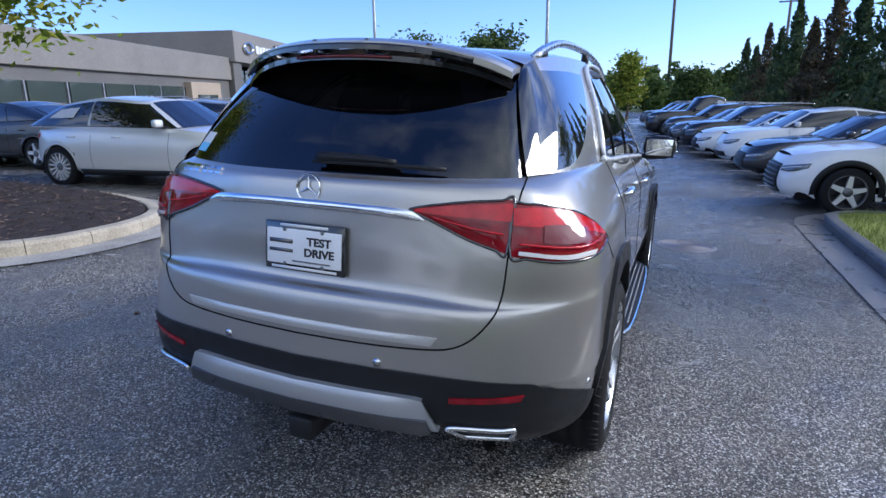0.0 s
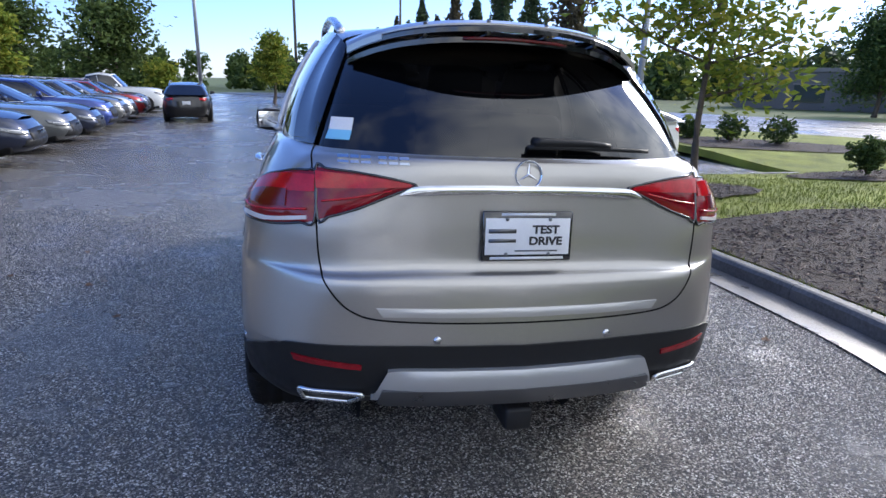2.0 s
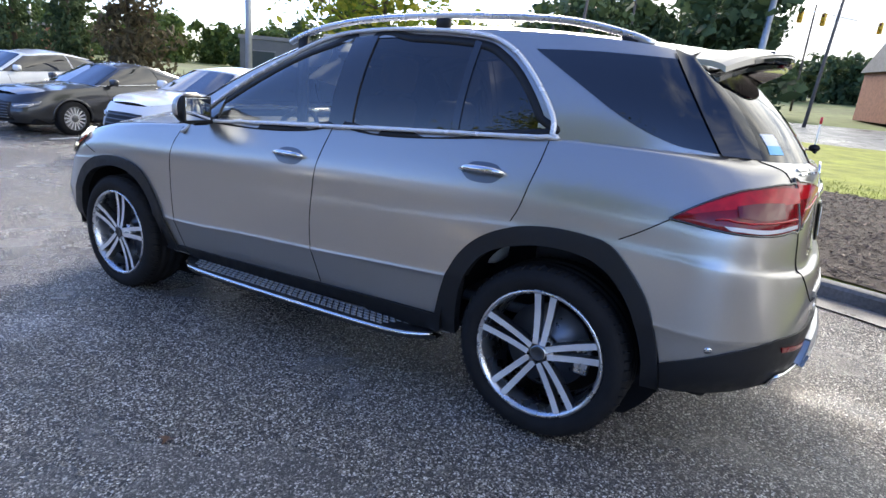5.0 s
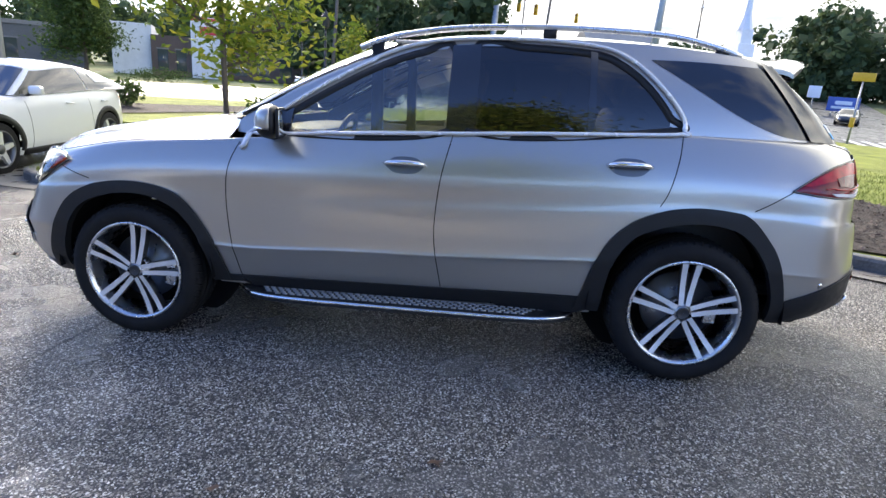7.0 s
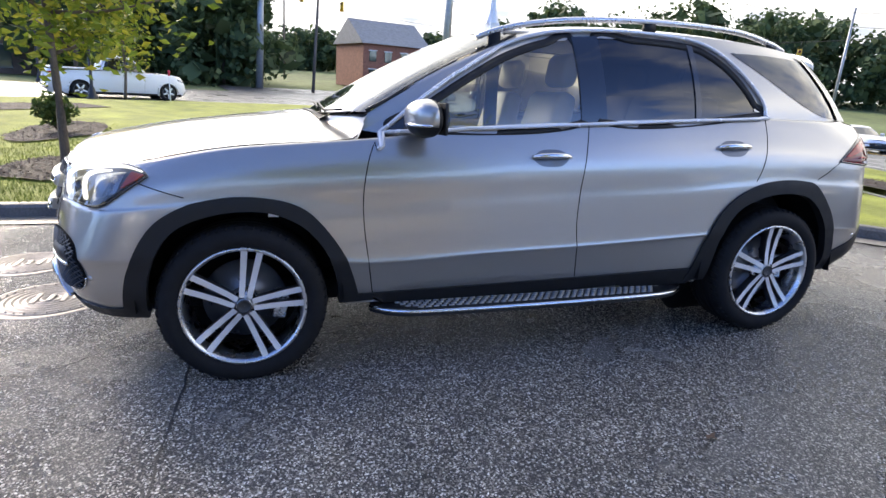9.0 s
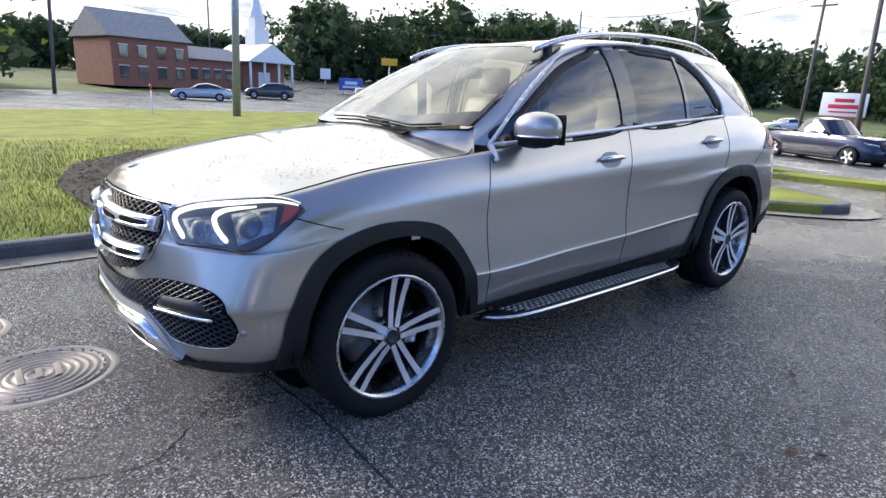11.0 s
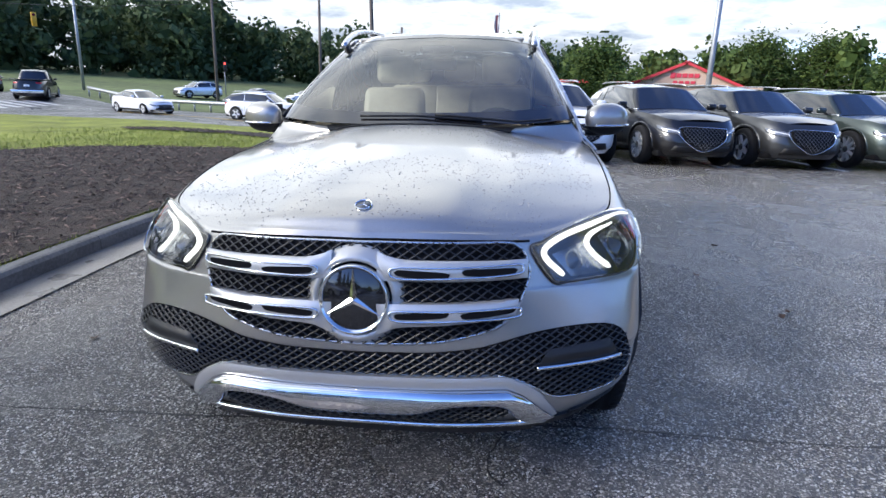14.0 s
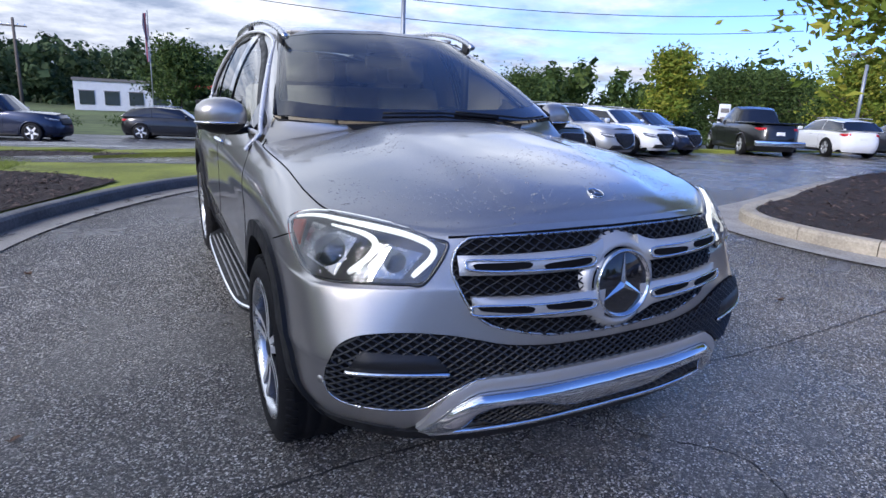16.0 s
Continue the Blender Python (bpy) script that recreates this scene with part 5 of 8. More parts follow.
    bead("shut_line", [(-.53, .966), (-.3, .982), (0, .986), (.3, .982), (.53, .966)], on_front, .004, CAVITY)

    # black wheel-arch mouldings and sills
    def cladding(sg):
        w = on_side(sg)
        for A, B in ((front_in, front_out), (rear_in, rear_out)):

            def far(q, w=w, sg=sg):
                p, n = w(q)
                if abs(p.x) < .80:
                    p = Vector((sg * .90, q[0], q[1])); n = Vector((sg, 0, 0))
                return p, n
            skin("wheel_arch", A, B, far, PLASTIC, .016, n=(60, 6), depth=.03, label="black plastic wheel arch moulding")
        skin("sill", [(.99, .375), (0, .39), (-1.02, .415)], [(.99, .30), (0, .29), (-1.02, .32)], w, PLASTIC, .010, n=(40, 5), depth=.02)
    both(cladding)

    # running boards
    def board(sg):
        b = []
        out = even([(.86, .90, 0), (.945, .80, 0), (.985, .60, 0), (.995, 0, 0), (.985, -.62, 0), (.95, -.83, 0), (.87, -.95, 0)], 44)
        V = []
        for z in (.305, .265):
            for p in out:
                V += [(sg * .80, p[1], z), (sg * p[0], p[1], z)]
        n = len(out)
        F = []
        for i in range(n - 1):
            F += [(2 * i, 2 * i + 2, 2 * i + 3, 2 * i + 1), (2 * n + 2 * i, 2 * n + 2 * i + 1, 2 * n + 2 * i + 3, 2 * n + 2 * i + 2), (2 * i + 1, 2 * i + 3, 2 * n + 2 * i + 3, 2 * n + 2 * i + 1)]
        rb = part("running_board", mesh_of(V, F), PLASTIC, suv, "black running board with bright edge and rubber studs", smooth=False)
        part("edge_strip", tube([(sg * p[0], p[1], .292) for p in out], .013, 8, flat=.8), CHROME, rb, "polished edge strip")
        items = []
        for r_, x in enumerate((.875, .905, .935, .962)):
            for k in range(40):
                y = .76 - k * .0405 + (r_ % 2) * .02
                if abs(y) < .80 - (x - .87) * 1.2:
                    items.append(tube_geo([(sg * x, y - .014, .308), (sg * x, y + .014, .308)], .006, 6))
        tagged(part("tread_pattern", mesh_of(*join_geo(items)), STUD, rb, "dull metal tread studs"), kind="stuff")
    both(board)

    # ---- front end ----
    half = [(.532, .865), (.530, .895), (.516, .930), (.492, .955), (.455, .968), (.30, .975), (0, .978)]
    gtop = [(-x, z) for x, z in half] + [(x, z) for x, z in reversed(half[:-1])]
    half = [(.532, .860), (.521, .827), (.495, .768), (.456, .727), (.408, .705), (.296, .680), (.20, .669), (0, .662)]
    gbot = [(-x, z) for x, z in half] + [(x, z) for x, z in reversed(half[:-1])]
    # dark sheet on the shell paints the shade behind the mesh; no real opening
    gr = skin("grille", gtop, gbot, on_front, CAVITY, .003, label="black mesh grille with twin satin bars", n=(60, 14))
    gpoly = gtop + gbot[::-1][1:-1]
    half = [(.889, .535), (.884, .585), (.862, .640), (.82, .674), (.76, .690), (.66, .695), (.55, .687), (.47, .671), (.391, .653), (.297, .643), (.20, .637), (0, .634)]
    ltop = [(-x, z) for x, z in half] + [(x, z) for x, z in reversed(half[:-1])]
    half = [(.889, .528), (.875, .490), (.84, .464), (.78, .455), (.69, .453), (.62, .464), (.56, .506), (.50, .541), (.445, .558), (.20, .561), (0, .561)]
    lbot = [(-x, z) for x, z in half] + [(x, z) for x, z in reversed(half[:-1])]
    # same painted shade behind the lower intake mesh
    lg = skin("lower_grille", ltop, lbot, on_front, CAVITY, .003, label="black honeycomb lower air intake", n=(80, 10))
    lpoly = ltop + lbot[::-1][1:-1]

    def wires(poly, x0, x1, z0, z1, pitch, slope, lift, r, keepout=None):
        items = []
        for sgn in (1, -1):
            s = x0 - (z1 - z0) / slope
            while s < x1 + (z1 - z0) / slope:
                run = []
                for k in range(60):
                    z = z0 + (z1 - z0) * k / 59
                    x = s + sgn * (z - (z0 + z1) / 2) / slope
                    ok = inside((x, z), poly) and not (keepout and keepout(x, z))
                    if ok:
                        p, n = on_front((x, z))
                        run.append(p + n * lift)
                    if (not ok or k == 59) and run:
                        if len(run) > 1:
                            items.append(tube_geo(run[::2] + ([run[-1]] if len(run) % 2 == 0 else []), r, 4))
                        run = []
                s += pitch
        return mesh_of(*join_geo(items))
    part("grille_mesh", wires(gpoly, -.54, .54, .655, .98, .040, .62, .010, .0030), MESH_GREY, gr, smooth=False)
    part("intake_mesh", wires(lpoly, -.90, .90, .45, .70, .036, .62, .010, .0036), MESH_GREY, lg, smooth=False)
    rimc = [(p[0], p[1]) for p in gpoly]
    bead("grille_surround", rimc, on_front, .005, SATIN, .002, gr, n=140, closed=True)
    bead("intake_edge", [(x, z - .004) for x, z in lbot if x > .43], on_front, .0035, CHROME, .005, lg, n=60)
    bead("intake_edge", [(x, z - .004) for x, z in lbot if x < -.43], on_front, .0035, CHROME, .005, lg, n=60)
    # twin bars either side, swelling into the collar of the emblem
    for sg in (1, -1):
        for up, tops, bots, slots in ((1, [(.070, .950), (.105, .938), (.15, .930), (.30, .926), (.515, .915)], [(.070, .868), (.105, .868), (.15, .868), (.30, .866), (.515, .860)], .893),
                                      (-1, [(.070, .802), (.105, .802), (.15, .803), (.30, .803), (.492, .802)], [(.070, .704), (.105, .718), (.15, .730), (.30, .738), (.484, .750)], .768)):
            bar = skin("grille_bar", [(sg * x, z) for x, z in tops], [(sg * x, z) for x, z in bots], on_front, BAR_SILVER, .030, gr, n=(44, 9), depth=.004, bow=.012, label="satin silver grille bar")
            for xa, xb in ((.125, .285), (.318, .478)):
                drop = -.006 * up
                # flat dark patch puts the slot's inner shade into colour
                skin("slot", [(sg * xa, slots + .004), (sg * (xa + .02), slots + .009), (sg * (xb - .02), slots + .009 + drop), (sg * xb, slots + .004 + drop)], [(sg * xa, slots), (sg * (xa + .02), slots - .010), (sg * (xb - .02), slots - .010 + drop), (sg * xb, slots + drop)], on_front, CAVITY, .043, bar, n=(16, 4), depth=-.030)
            rim_ = [(.110, slots + .002), (.14, slots + .015), (.30, slots + .014), (.475, slots + .011), (.494, slots - .001), (.475, slots - .017), (.30, slots - .016), (.14, slots - .016)]
            bead("bright_edge", [(sg * x, z) for x, z in rim_], on_front, .0042, CHROME, .041, bar, closed=True, n=70)
    # round emblem: ring, disc and three tapering arms
    em = new("emblem"); em.parent = suv; em.location = (0, 2.424, .815); em.rotation_euler = (radians(84), 0, math.pi)

    def emblem(parent, R, r, back):
        part("ring", lathe([(0, R - r), (r, R - r * .3), (r * 1.2, R), (r, R + r * .3), (0, R + r * .6), (-r, R + r * .6)], 56, 'z'), CHROME, parent, "chrome ring")
        if back is not None:
            part("disc", lathe([(-.004, R), (.001, R - r * .9), (.002, .001)], 48, 'z'), back, parent, "black disc")
        V, F = [], []
        for k in range(3):
            a = radians(90 + 120 * k)
            c, s = math.cos(a), math.sin(a)
            w = R * .125
            base = len(V)
            V += [(0, 0, r * 1.1), ((R - r * .7) * c, (R - r * .7) * s, r * .5)]
            for sgn in (1, -1):
                b = a + sgn * radians(60)
                V.append((w * math.cos(b), w * math.sin(b), r * .4))
            F += [(base, base + 3, base + 1), (base, base + 1, base + 2)]
        part("star", mesh_of(V, F), CHROME, parent, "three-armed chrome shape", smooth=False)
    emblem(em, .105, .009, GLOSS_BLACK)
    part("collar", lathe([(-.07, .172), (-.035, .158), (-.012, .134), (-.004, .121), (-.03, .112)], 56, 'z'), BAR_SILVER, em)
    em2 = new("bonnet_badge"); em2.parent = suv
    p, n = cast((0, 2.255, 2), (0, 0, -1))
    em2.location = p + n * .003
    em2.rotation_euler = n.to_track_quat('Z', 'Y').to_euler()
    emblem(em2, .027, .003, GUNMETAL)

    # chrome skid bar with turned-down ends, and the slot beneath it
    def mirrored(h):
        return [(-x, z) for x, z in h] + [(x, z) for x, z in reversed(h) if x > 0]
    skin("skid_panel", mirrored([(.640, .385), (.60, .452), (.56, .498), (.50, .534), (.445, .552), (.20, .556), (0, .556)]), mirrored([(.628, .378), (.575, .432), (.535, .472), (.49, .500), (.44, .511), (.20, .513), (0, .513)]),
         on_front, BAR_SILVER, .016, n=(80, 6), depth=.01, bow=.004, label="satin silver panel over the skid bar")
    skin("skid_bar", mirrored([(.630, .376), (.575, .429), (.535, .468), (.49, .496), (.44, .508), (.20, .510), (0, .510)]), mirrored([(.600, .362), (.54, .368), (.50, .40), (.47, .440), (.40, .458), (.28, .452), (.16, .420), (0, .416)]),
         on_front, CHROME, .022, n=(80, 10), depth=.01, bow=.024, label="chrome front skid bar")
    # dark sheet in place of the slot's shaded depth
    slot_ = skin("lower_slot", mirrored([(.48, .425), (.40, .462), (.28, .456), (0, .425)]), mirrored([(.48, .400), (.40, .378), (.28, .378), (0, .380)]), on_front, CAVITY, .006, n=(40, 5))
    part("slot_mesh", wires(mirrored([(.48, .425), (.40, .462), (.28, .456), (0, .425)]) + mirrored([(.48, .40), (.40, .378), (.28, .378), (0, .38)])[::-1], -.5, .5, .375, .465, .036, .62, .012, .0034), MESH_GREY, slot_, smooth=False)
    bead("lower_chrome", mirrored([(.60, .368), (.5, .372), (.3, .374), (0, .375)]), on_front, .009, CHROME, .020)
    skin("front_lip", mirrored([(.72, .352), (.62, .355), (.3, .362), (0, .362)]), mirrored([(.70, .30), (.60, .30), (.3, .30), (0, .30)]), on_front, PLASTIC, .010, n=(60, 5))

    def front_side(sg):
        bead("fog_trim", [(sg * .562, .576), (sg * .70, .578), (sg * .836, .580)], on_front, .008, CHROME, .018, label="chrome fog-lamp blade")
        skin("fog_fin", [(sg * .60, .632), (sg * .80, .640)], [(sg * .56, .577), (sg * .84, .580)], on_front, MESH_GREY, .012, n=(20, 6), bow=.008)
        skin("front_lip", [(sg * .91, 1.97, .372), (sg * .87, 2.06, .366), (sg * .79, 2.16, .362), (sg * .70, 2.24, .352)], [(sg * .87, 1.96, .30), (sg * .83, 2.03, .30), (sg * .76, 2.12, .30), (sg * .69, 2.19, .30)], near, PLASTIC, .008, n=(24, 5))
        # headlamp: dark bowl, lenses, light guides, clear cover
        A = [(sg * .540, 2.258, .944), (sg * .61, 2.185, .972), (sg * .69, 2.105, .987), (sg * .77, 2.016, .996), (sg * .835, 1.94, .998), (sg * .885, 1.878, .982), (sg * .902, 1.862, .962)]
        B = [(sg * .606, 2.252, .838), (sg * .66, 2.226, .830), (sg * .75, 2.171, .828), (sg * .845, 2.10, .825), (sg * .893, 2.048, .837), (sg * .908, 1.999, .868), (sg * .914, 1.931, .916), (sg * .906, 1.872, .952)]
        LA, LB = even(A, 41), even(B, 41)
        hl = skin("headlamp", A, B, near, LAMP_BOWL, .003, n=(40, 12), label="headlamp with lit daytime light guides")

        def at(u, v):
            i, f = min(39, int(u * 40)), u * 40 - min(39, int(u * 40))
            a, b = LA[i] * (1 - f) + LA[i + 1] * f, LB[i] * (1 - f) + LB[i + 1] * f
            q, n = near(tuple(a * (1 - v) + b * v))
            return q, n
        for seq in ([(.95, .10), (.7, .08), (.45, .08), (.2, .09), (.07, .14), (.045, .4), (.09, .84)], [(.66, .20), (.52, .20), (.42, .24), (.36, .36), (.37, .6), (.43, .86)]):
            pts = []
            for q in even(seq, 40):
                p, n = at(min(1, max(0, q[0])), q[1])
                pts.append(p + n * .010)
            for _ in range(1):
                pts = [pts[0]] + [(a_ + b_ * 2 + c_) / 4 for a_, b_, c_ in zip(pts, pts[1:], pts[2:])] + [pts[-1]]
            part("light_guide", tube(pts, [.004 + .0060 * min(1, i_ / 12, (39 - i_) / 3 + .4) for i_ in range(40)], 8), DRL, hl, "lit white light guide")
        for u, v, r in ((.60, .56, .044), (.22, .58, .030)):
            p, n = at(u, v)
            lens = part("lens", lathe([(-.01, r * 1.25), (.004, r * 1.2), (.008, r), (.012, r * .75), (.02, r * .4), (.022, .001)], 24, 'z'), LAMP_LENS, hl, "projector lens")
            lens.location = p + n * .004
            lens.rotation_euler = n.to_track_quat('Z', 'Y').to_euler()
        skin("side_marker", [tuple(at(.86, .25)[0]), tuple(at(.97, .30)[0])], [tuple(at(.80, .85)[0]), tuple(at(.93, .8)[0])], near, AMBER, .012, hl, "amber side marker", n=(8, 6))
        skin("reflector", [tuple(at(.10, .32)[0]), tuple(at(.36, .30)[0])], [tuple(at(.14, .90)[0]), tuple(at(.40, .92)[0])], near, LAMP_CHROME, .005, hl, n=(12, 8), bow=.004)
        skin("reflector", [tuple(at(.48, .30)[0]), tuple(at(.80, .26)[0])], [tuple(at(.50, .92)[0]), tuple(at(.76, .90)[0])], near, LAMP_CHROME, .005, hl, n=(12, 8), bow=.004)
        edge_ = [tuple(p_) for p_ in LA[::4]] + [tuple(p_) for p_ in LB[::-4]]
        bead("lamp_gasket", edge_, near, .006, GLOSS_BLACK, .004, hl, n=120, closed=True)
        cov = skin("lamp_cover", A, B, near, LAMP_CLEAR, .026, hl, "clear lamp cover", n=(40, 10), depth=-.020)
        cov.visible_shadow = False
        p, n = near((sg * .905, 2.13, .52))
        s_ = part("park_sensor", lathe([(-.002, .014), (.003, .013), (.004, .001)], 16, 'z'), SILVER, suv)
        s_.location = p; s_.rotation_euler = n.to_track_quat('Z', 'Y').to_euler()
    both(front_side)

    # ---- tail ----
    def rear_side(sg):
        A = [(sg * .932, -1.93, 1.042), (sg * .912, -2.03, 1.115), (sg * .872, -2.14, 1.178), (sg * .80, -2.25, 1.203), (sg * .702, -2.33, 1.200)]
        B = [(sg * .932, -1.93, 1.036), (sg * .915, -2.05, 1.020), (sg * .880, -2.16, 1.010), (sg * .80, -2.27, 1.015), (sg * .695, -2.34, 1.035)]
        tl_ = skin("tail_lamp", A, B, near, LAMP_SMOKE, .006, n=(40, 12), label="dark red tail lamp wrapping the corner", bow=.006)
        a, b = even(A, 21), even(B, 21)
        mid = lambda u, v: tuple(a[round(u * 20)] * (1 - v) + b[round(u * 20)] * v)
        skin("light_bar", [mid(.34, .88), mid(.65, .89), mid(.97, .885)], [mid(.38, .95), mid(.65, .96), mid(.97, .955)], near, LAMP_GREY, .0125, tl_, "white reversing light strip", n=(24, 4))
        skin("red_band", [mid(.10, .14), mid(.5, .08), mid(.985, .07)], [mid(.14, .42), mid(.5, .46), mid(.985, .42)], near, LAMP_RED, .0135, tl_, "bright red upper band", n=(30, 5))
        bead("red_line", [mid(.30, .70), mid(.6, .78), mid(.97, .76)], near, .004, LAMP_RED, .014, tl_, n=30)
        bead("lamp_gasket", [tuple(p_) for p_ in a[::2]] + [tuple(p_) for p_ in b[::-2]], near, .005, GLOSS_BLACK, .005, tl_, n=90, closed=True)
        skin("dark_insert", [mid(.45, .40), mid(.60, .38), mid(.80, .40)], [mid(.45, .66), mid(.60, .72), mid(.80, .70)], near, LAMP_DEEP, .0165, tl_, n=(24, 5))
        A2 = [(sg * .684, 1.200), (sg * .55, 1.190), (sg * .44, 1.174), (sg * .375, 1.160)]
        B2 = [(sg * .680, 1.040), (sg * .56, 1.078), (sg * .45, 1.125), (sg * .375, 1.155)]
        t2 = skin("gate_lamp", A2, B2, on_rear, LAMP_SMOKE, .006, n=(30, 9), label="dark red lamp on the tailgate", bow=.005)
        a2, b2 = even(A2, 21), even(B2, 21)
        m2 = lambda u, v: tuple(a2[round(u * 20)] * (1 - v) + b2[round(u * 20)] * v)
        skin("red_band", [m2(.015, .07), m2(.5, .09), m2(.93, .16)], [m2(.015, .40), m2(.5, .46), m2(.93, .80)], on_rear, LAMP_RED, .0125, t2, "bright red upper band", n=(24, 5))
        bead("red_line", [m2(.03, .66), m2(.35, .68), m2(.75, .74)], on_rear, .0035, LAMP_RED, .013, t2, n=30)
        bead("lamp_gasket", [tuple(p_) for p_ in a2[::2]] + [tuple(p_) for p_ in b2[::-2]], on_rear, .005, GLOSS_BLACK, .005, t2, n=90, closed=True)
        skin("rear_reflector", [(sg * .765, .602), (sg * .545, .578)], [(sg * .755, .580), (sg * .545, .560)], on_rear, LAMP_SMOKE, .014, n=(16, 3), label="slim dark red reflector")
        # exhaust finisher
        pts = []
        for x, z in ((.745, .475), (.70, .474), (.56, .470), (.545, .460), (.575, .422), (.60, .416), (.72, .425), (.735, .437)):
            p, n = on_rear((sg * x, z))
            pts.append((p.x, p.y - .018, p.z))
        ex = part("exhaust_tip", tube(spline(pts, 40, True), .010, 8, True), CHROME, suv, "chrome exhaust finisher")
        # flat dark face stands in for the shaded inside of the pipe
        V = [Vector((p[0], p[1] + .012, p[2])) for p in spline(pts, 40, True)]
        part("exhaust_opening", mesh_of(V, [tuple(range(40))]), CAVITY, ex)
        for (x, y, z) in ((.302, -2.46, .662), (.905, -2.125, .583)):
            p, n = near((sg * x, y, z))
            s_ = part("park_sensor", lathe([(-.002, .014), (.003, .013), (.004, .001)], 16, 'z'), SATIN, suv)
            s_.location = p; s_.rotation_euler = n.to_track_quat('Z', 'Y').to_euler()
        skin("bumper_cladding", [(sg * .955, -1.96, .47), (sg * .945, -2.05, .515), (sg * .89, -2.18, .578), (sg * .80, -2.32, .628), (sg * .73, -2.385, .640), (sg * .40, -2.455, .644), (0, -2.475, .640)],
             [(sg * .90, -1.92, .36), (sg * .88, -2.0, .37), (sg * .84, -2.1, .38), (sg * .76, -2.22, .39), (sg * .68, -2.28, .40), (sg * .35, -2.34, .41), (0, -2.36, .41)], near, PLASTIC, .008, n=(70, 9), depth=.02, label="black lower bumper")
    both(rear_side)
    skin("gate_chrome", [(-.425, 1.128), (-.365, 1.156), (-.2, 1.162), (0, 1.163), (.2, 1.162), (.365, 1.156), (.425, 1.128)], [(-.425, 1.124), (-.36, 1.126), (-.2, 1.133), (0, 1.134), (.2, 1.133), (.36, 1.126), (.425, 1.124)], on_rear, CHROME, .016, n=(60, 6), bow=.006, label="chrome tailgate strip")
    skin("sill_guard", [(-.50, .770), (0, .768), (.50, .770)], [(-.48, .742), (0, .738), (.48, .742)], on_rear, BAR_SILVER, .007, n=(50, 5), bow=.003, label="satin loading sill guard")
    skin("rear_skid", [(-.455, .552), (-.42, .566), (0, .562), (.42, .566), (.455, .552)], [(-.50, .468), (-.47, .462), (0, .462), (.47, .462), (.50, .468)], on_rear, SKID_SILVER, .030, n=(60, 8), depth=.02, bow=.012, label="silver rear skid plate")
    # grey strip puts the shade on the plate's lower half into its colour
    skin("skid_shade", [(-.475, .505), (0, .500), (.475, .505)], [(-.49, .462), (0, .455), (.49, .462)], on_rear, GUNMETAL, .045, n=(40, 4), depth=-.03)
    hitch = part("tow_hitch", box_bm((.10, .16, .085), (0, -2.40, .355), .012), PLASTIC, suv, "square tow hitch receiver")
    part("hitch_beam", box_bm((.9, .06, .06), (0, -2.25, .36), .01), CAVITY, hitch)
    # recess above the bumper crease and number plate
    pc, pn = on_rear((0, 1.0))
    plate = new("number_plate"); plate.parent = suv
    pu, _ = on_rear((0, 1.06)); pd, _ = on_rear((0, .94))
    tilt_a = math.atan2(pd.y - pu.y, pu.z - pd.z)
    plate.location = pc + Vector((0, -.012, 0)); plate.rotation_euler = (math.pi / 2 + tilt_a, 0, 0)
    part("plate_frame", box_bm((.318, .168, .012), (0, 0, 0), .006), GLOSS_BLACK, plate, "black plate frame")
    part("plate_sheet", box_bm((.296, .122, .004), (0, 0, .0065), .001), WHITE, plate, "white sheet with black lettering")
    for body, x, y, s_ in (("TEST", .062, .022, .038), ("DRIVE", .062, -.016, .038)):
        tm = text_mesh(body, s_, .0013)
        o = part("lettering", tm, INK, plate, smooth=False)
        o.location = (x, y, .0095); o.scale = (1.15, 1, 1)
    for x, y, w_, h_ in ((-.09, .018, .095, .014), (-.09, -.014, .095, .012), (0.03, -.048, .15, .005)):
        part("printed_bar", box_bm((w_, h_, .001), (x, y, .009)), GUNMETAL, plate)
    for y, w_ in ((.073, .19), (-.073, .26)):
        part("printed_bar", box_bm((w_, .009, .001), (0, y, .0065)), WHITE, plate)
    for x in (-.075, .075):
        for y in (.058, -.06):
            part("screw", lathe([(0, .007), (.004, .006), (.005, .001)], 12, 'z'), GUNMETAL, plate).location = (x, y, .008)
    # badge and model lettering as plain bars
    em3 = new("tailgate_badge"); em3.parent = suv
    p, n = on_rear((0, 1.2))
    em3.location = p + n * .003; em3.rotation_euler = (math.pi / 2 - .1, 0, 0)
    emblem(em3, .046, .004, None)
    for k, (x, w_) in enumerate(((-.60, .035), (-.565, .026), (-.530, .03), (-.478, .026), (-.445, .028), (-.41, .03))):
        for zz_ in (1.222, 1.236):
            skin("model_bar", [(x - w_ / 2, zz_ + .004), (x + w_ / 2, zz_ + .004)], [(x - w_ / 2, zz_ - .004), (x + w_ / 2, zz_ - .004)], on_rear, CHROME, .006, n=(6, 3))
    # window sticker
    skin("window_sticker", [(-.63, 1.355), (-.56, 1.355)], [(-.64, 1.315), (-.568, 1.315)], on_back, WHITE, .003, bw, "white paper sticker", n=(8, 4), depth=.001)
    skin("window_sticker", [(-.64, 1.315), (-.568, 1.315)], [(-.652, 1.285), (-.577, 1.285)], on_back, STICKER_BLUE, .003, bw, "pale blue paper sticker", n=(8, 4), depth=.001)
    # rear wiper
    pts = [(on_back(q)[0] + on_back(q)[1] * .035) for q in even([(.02, 1.285), (.2, 1.285), (.30, 1.278)], 12)]
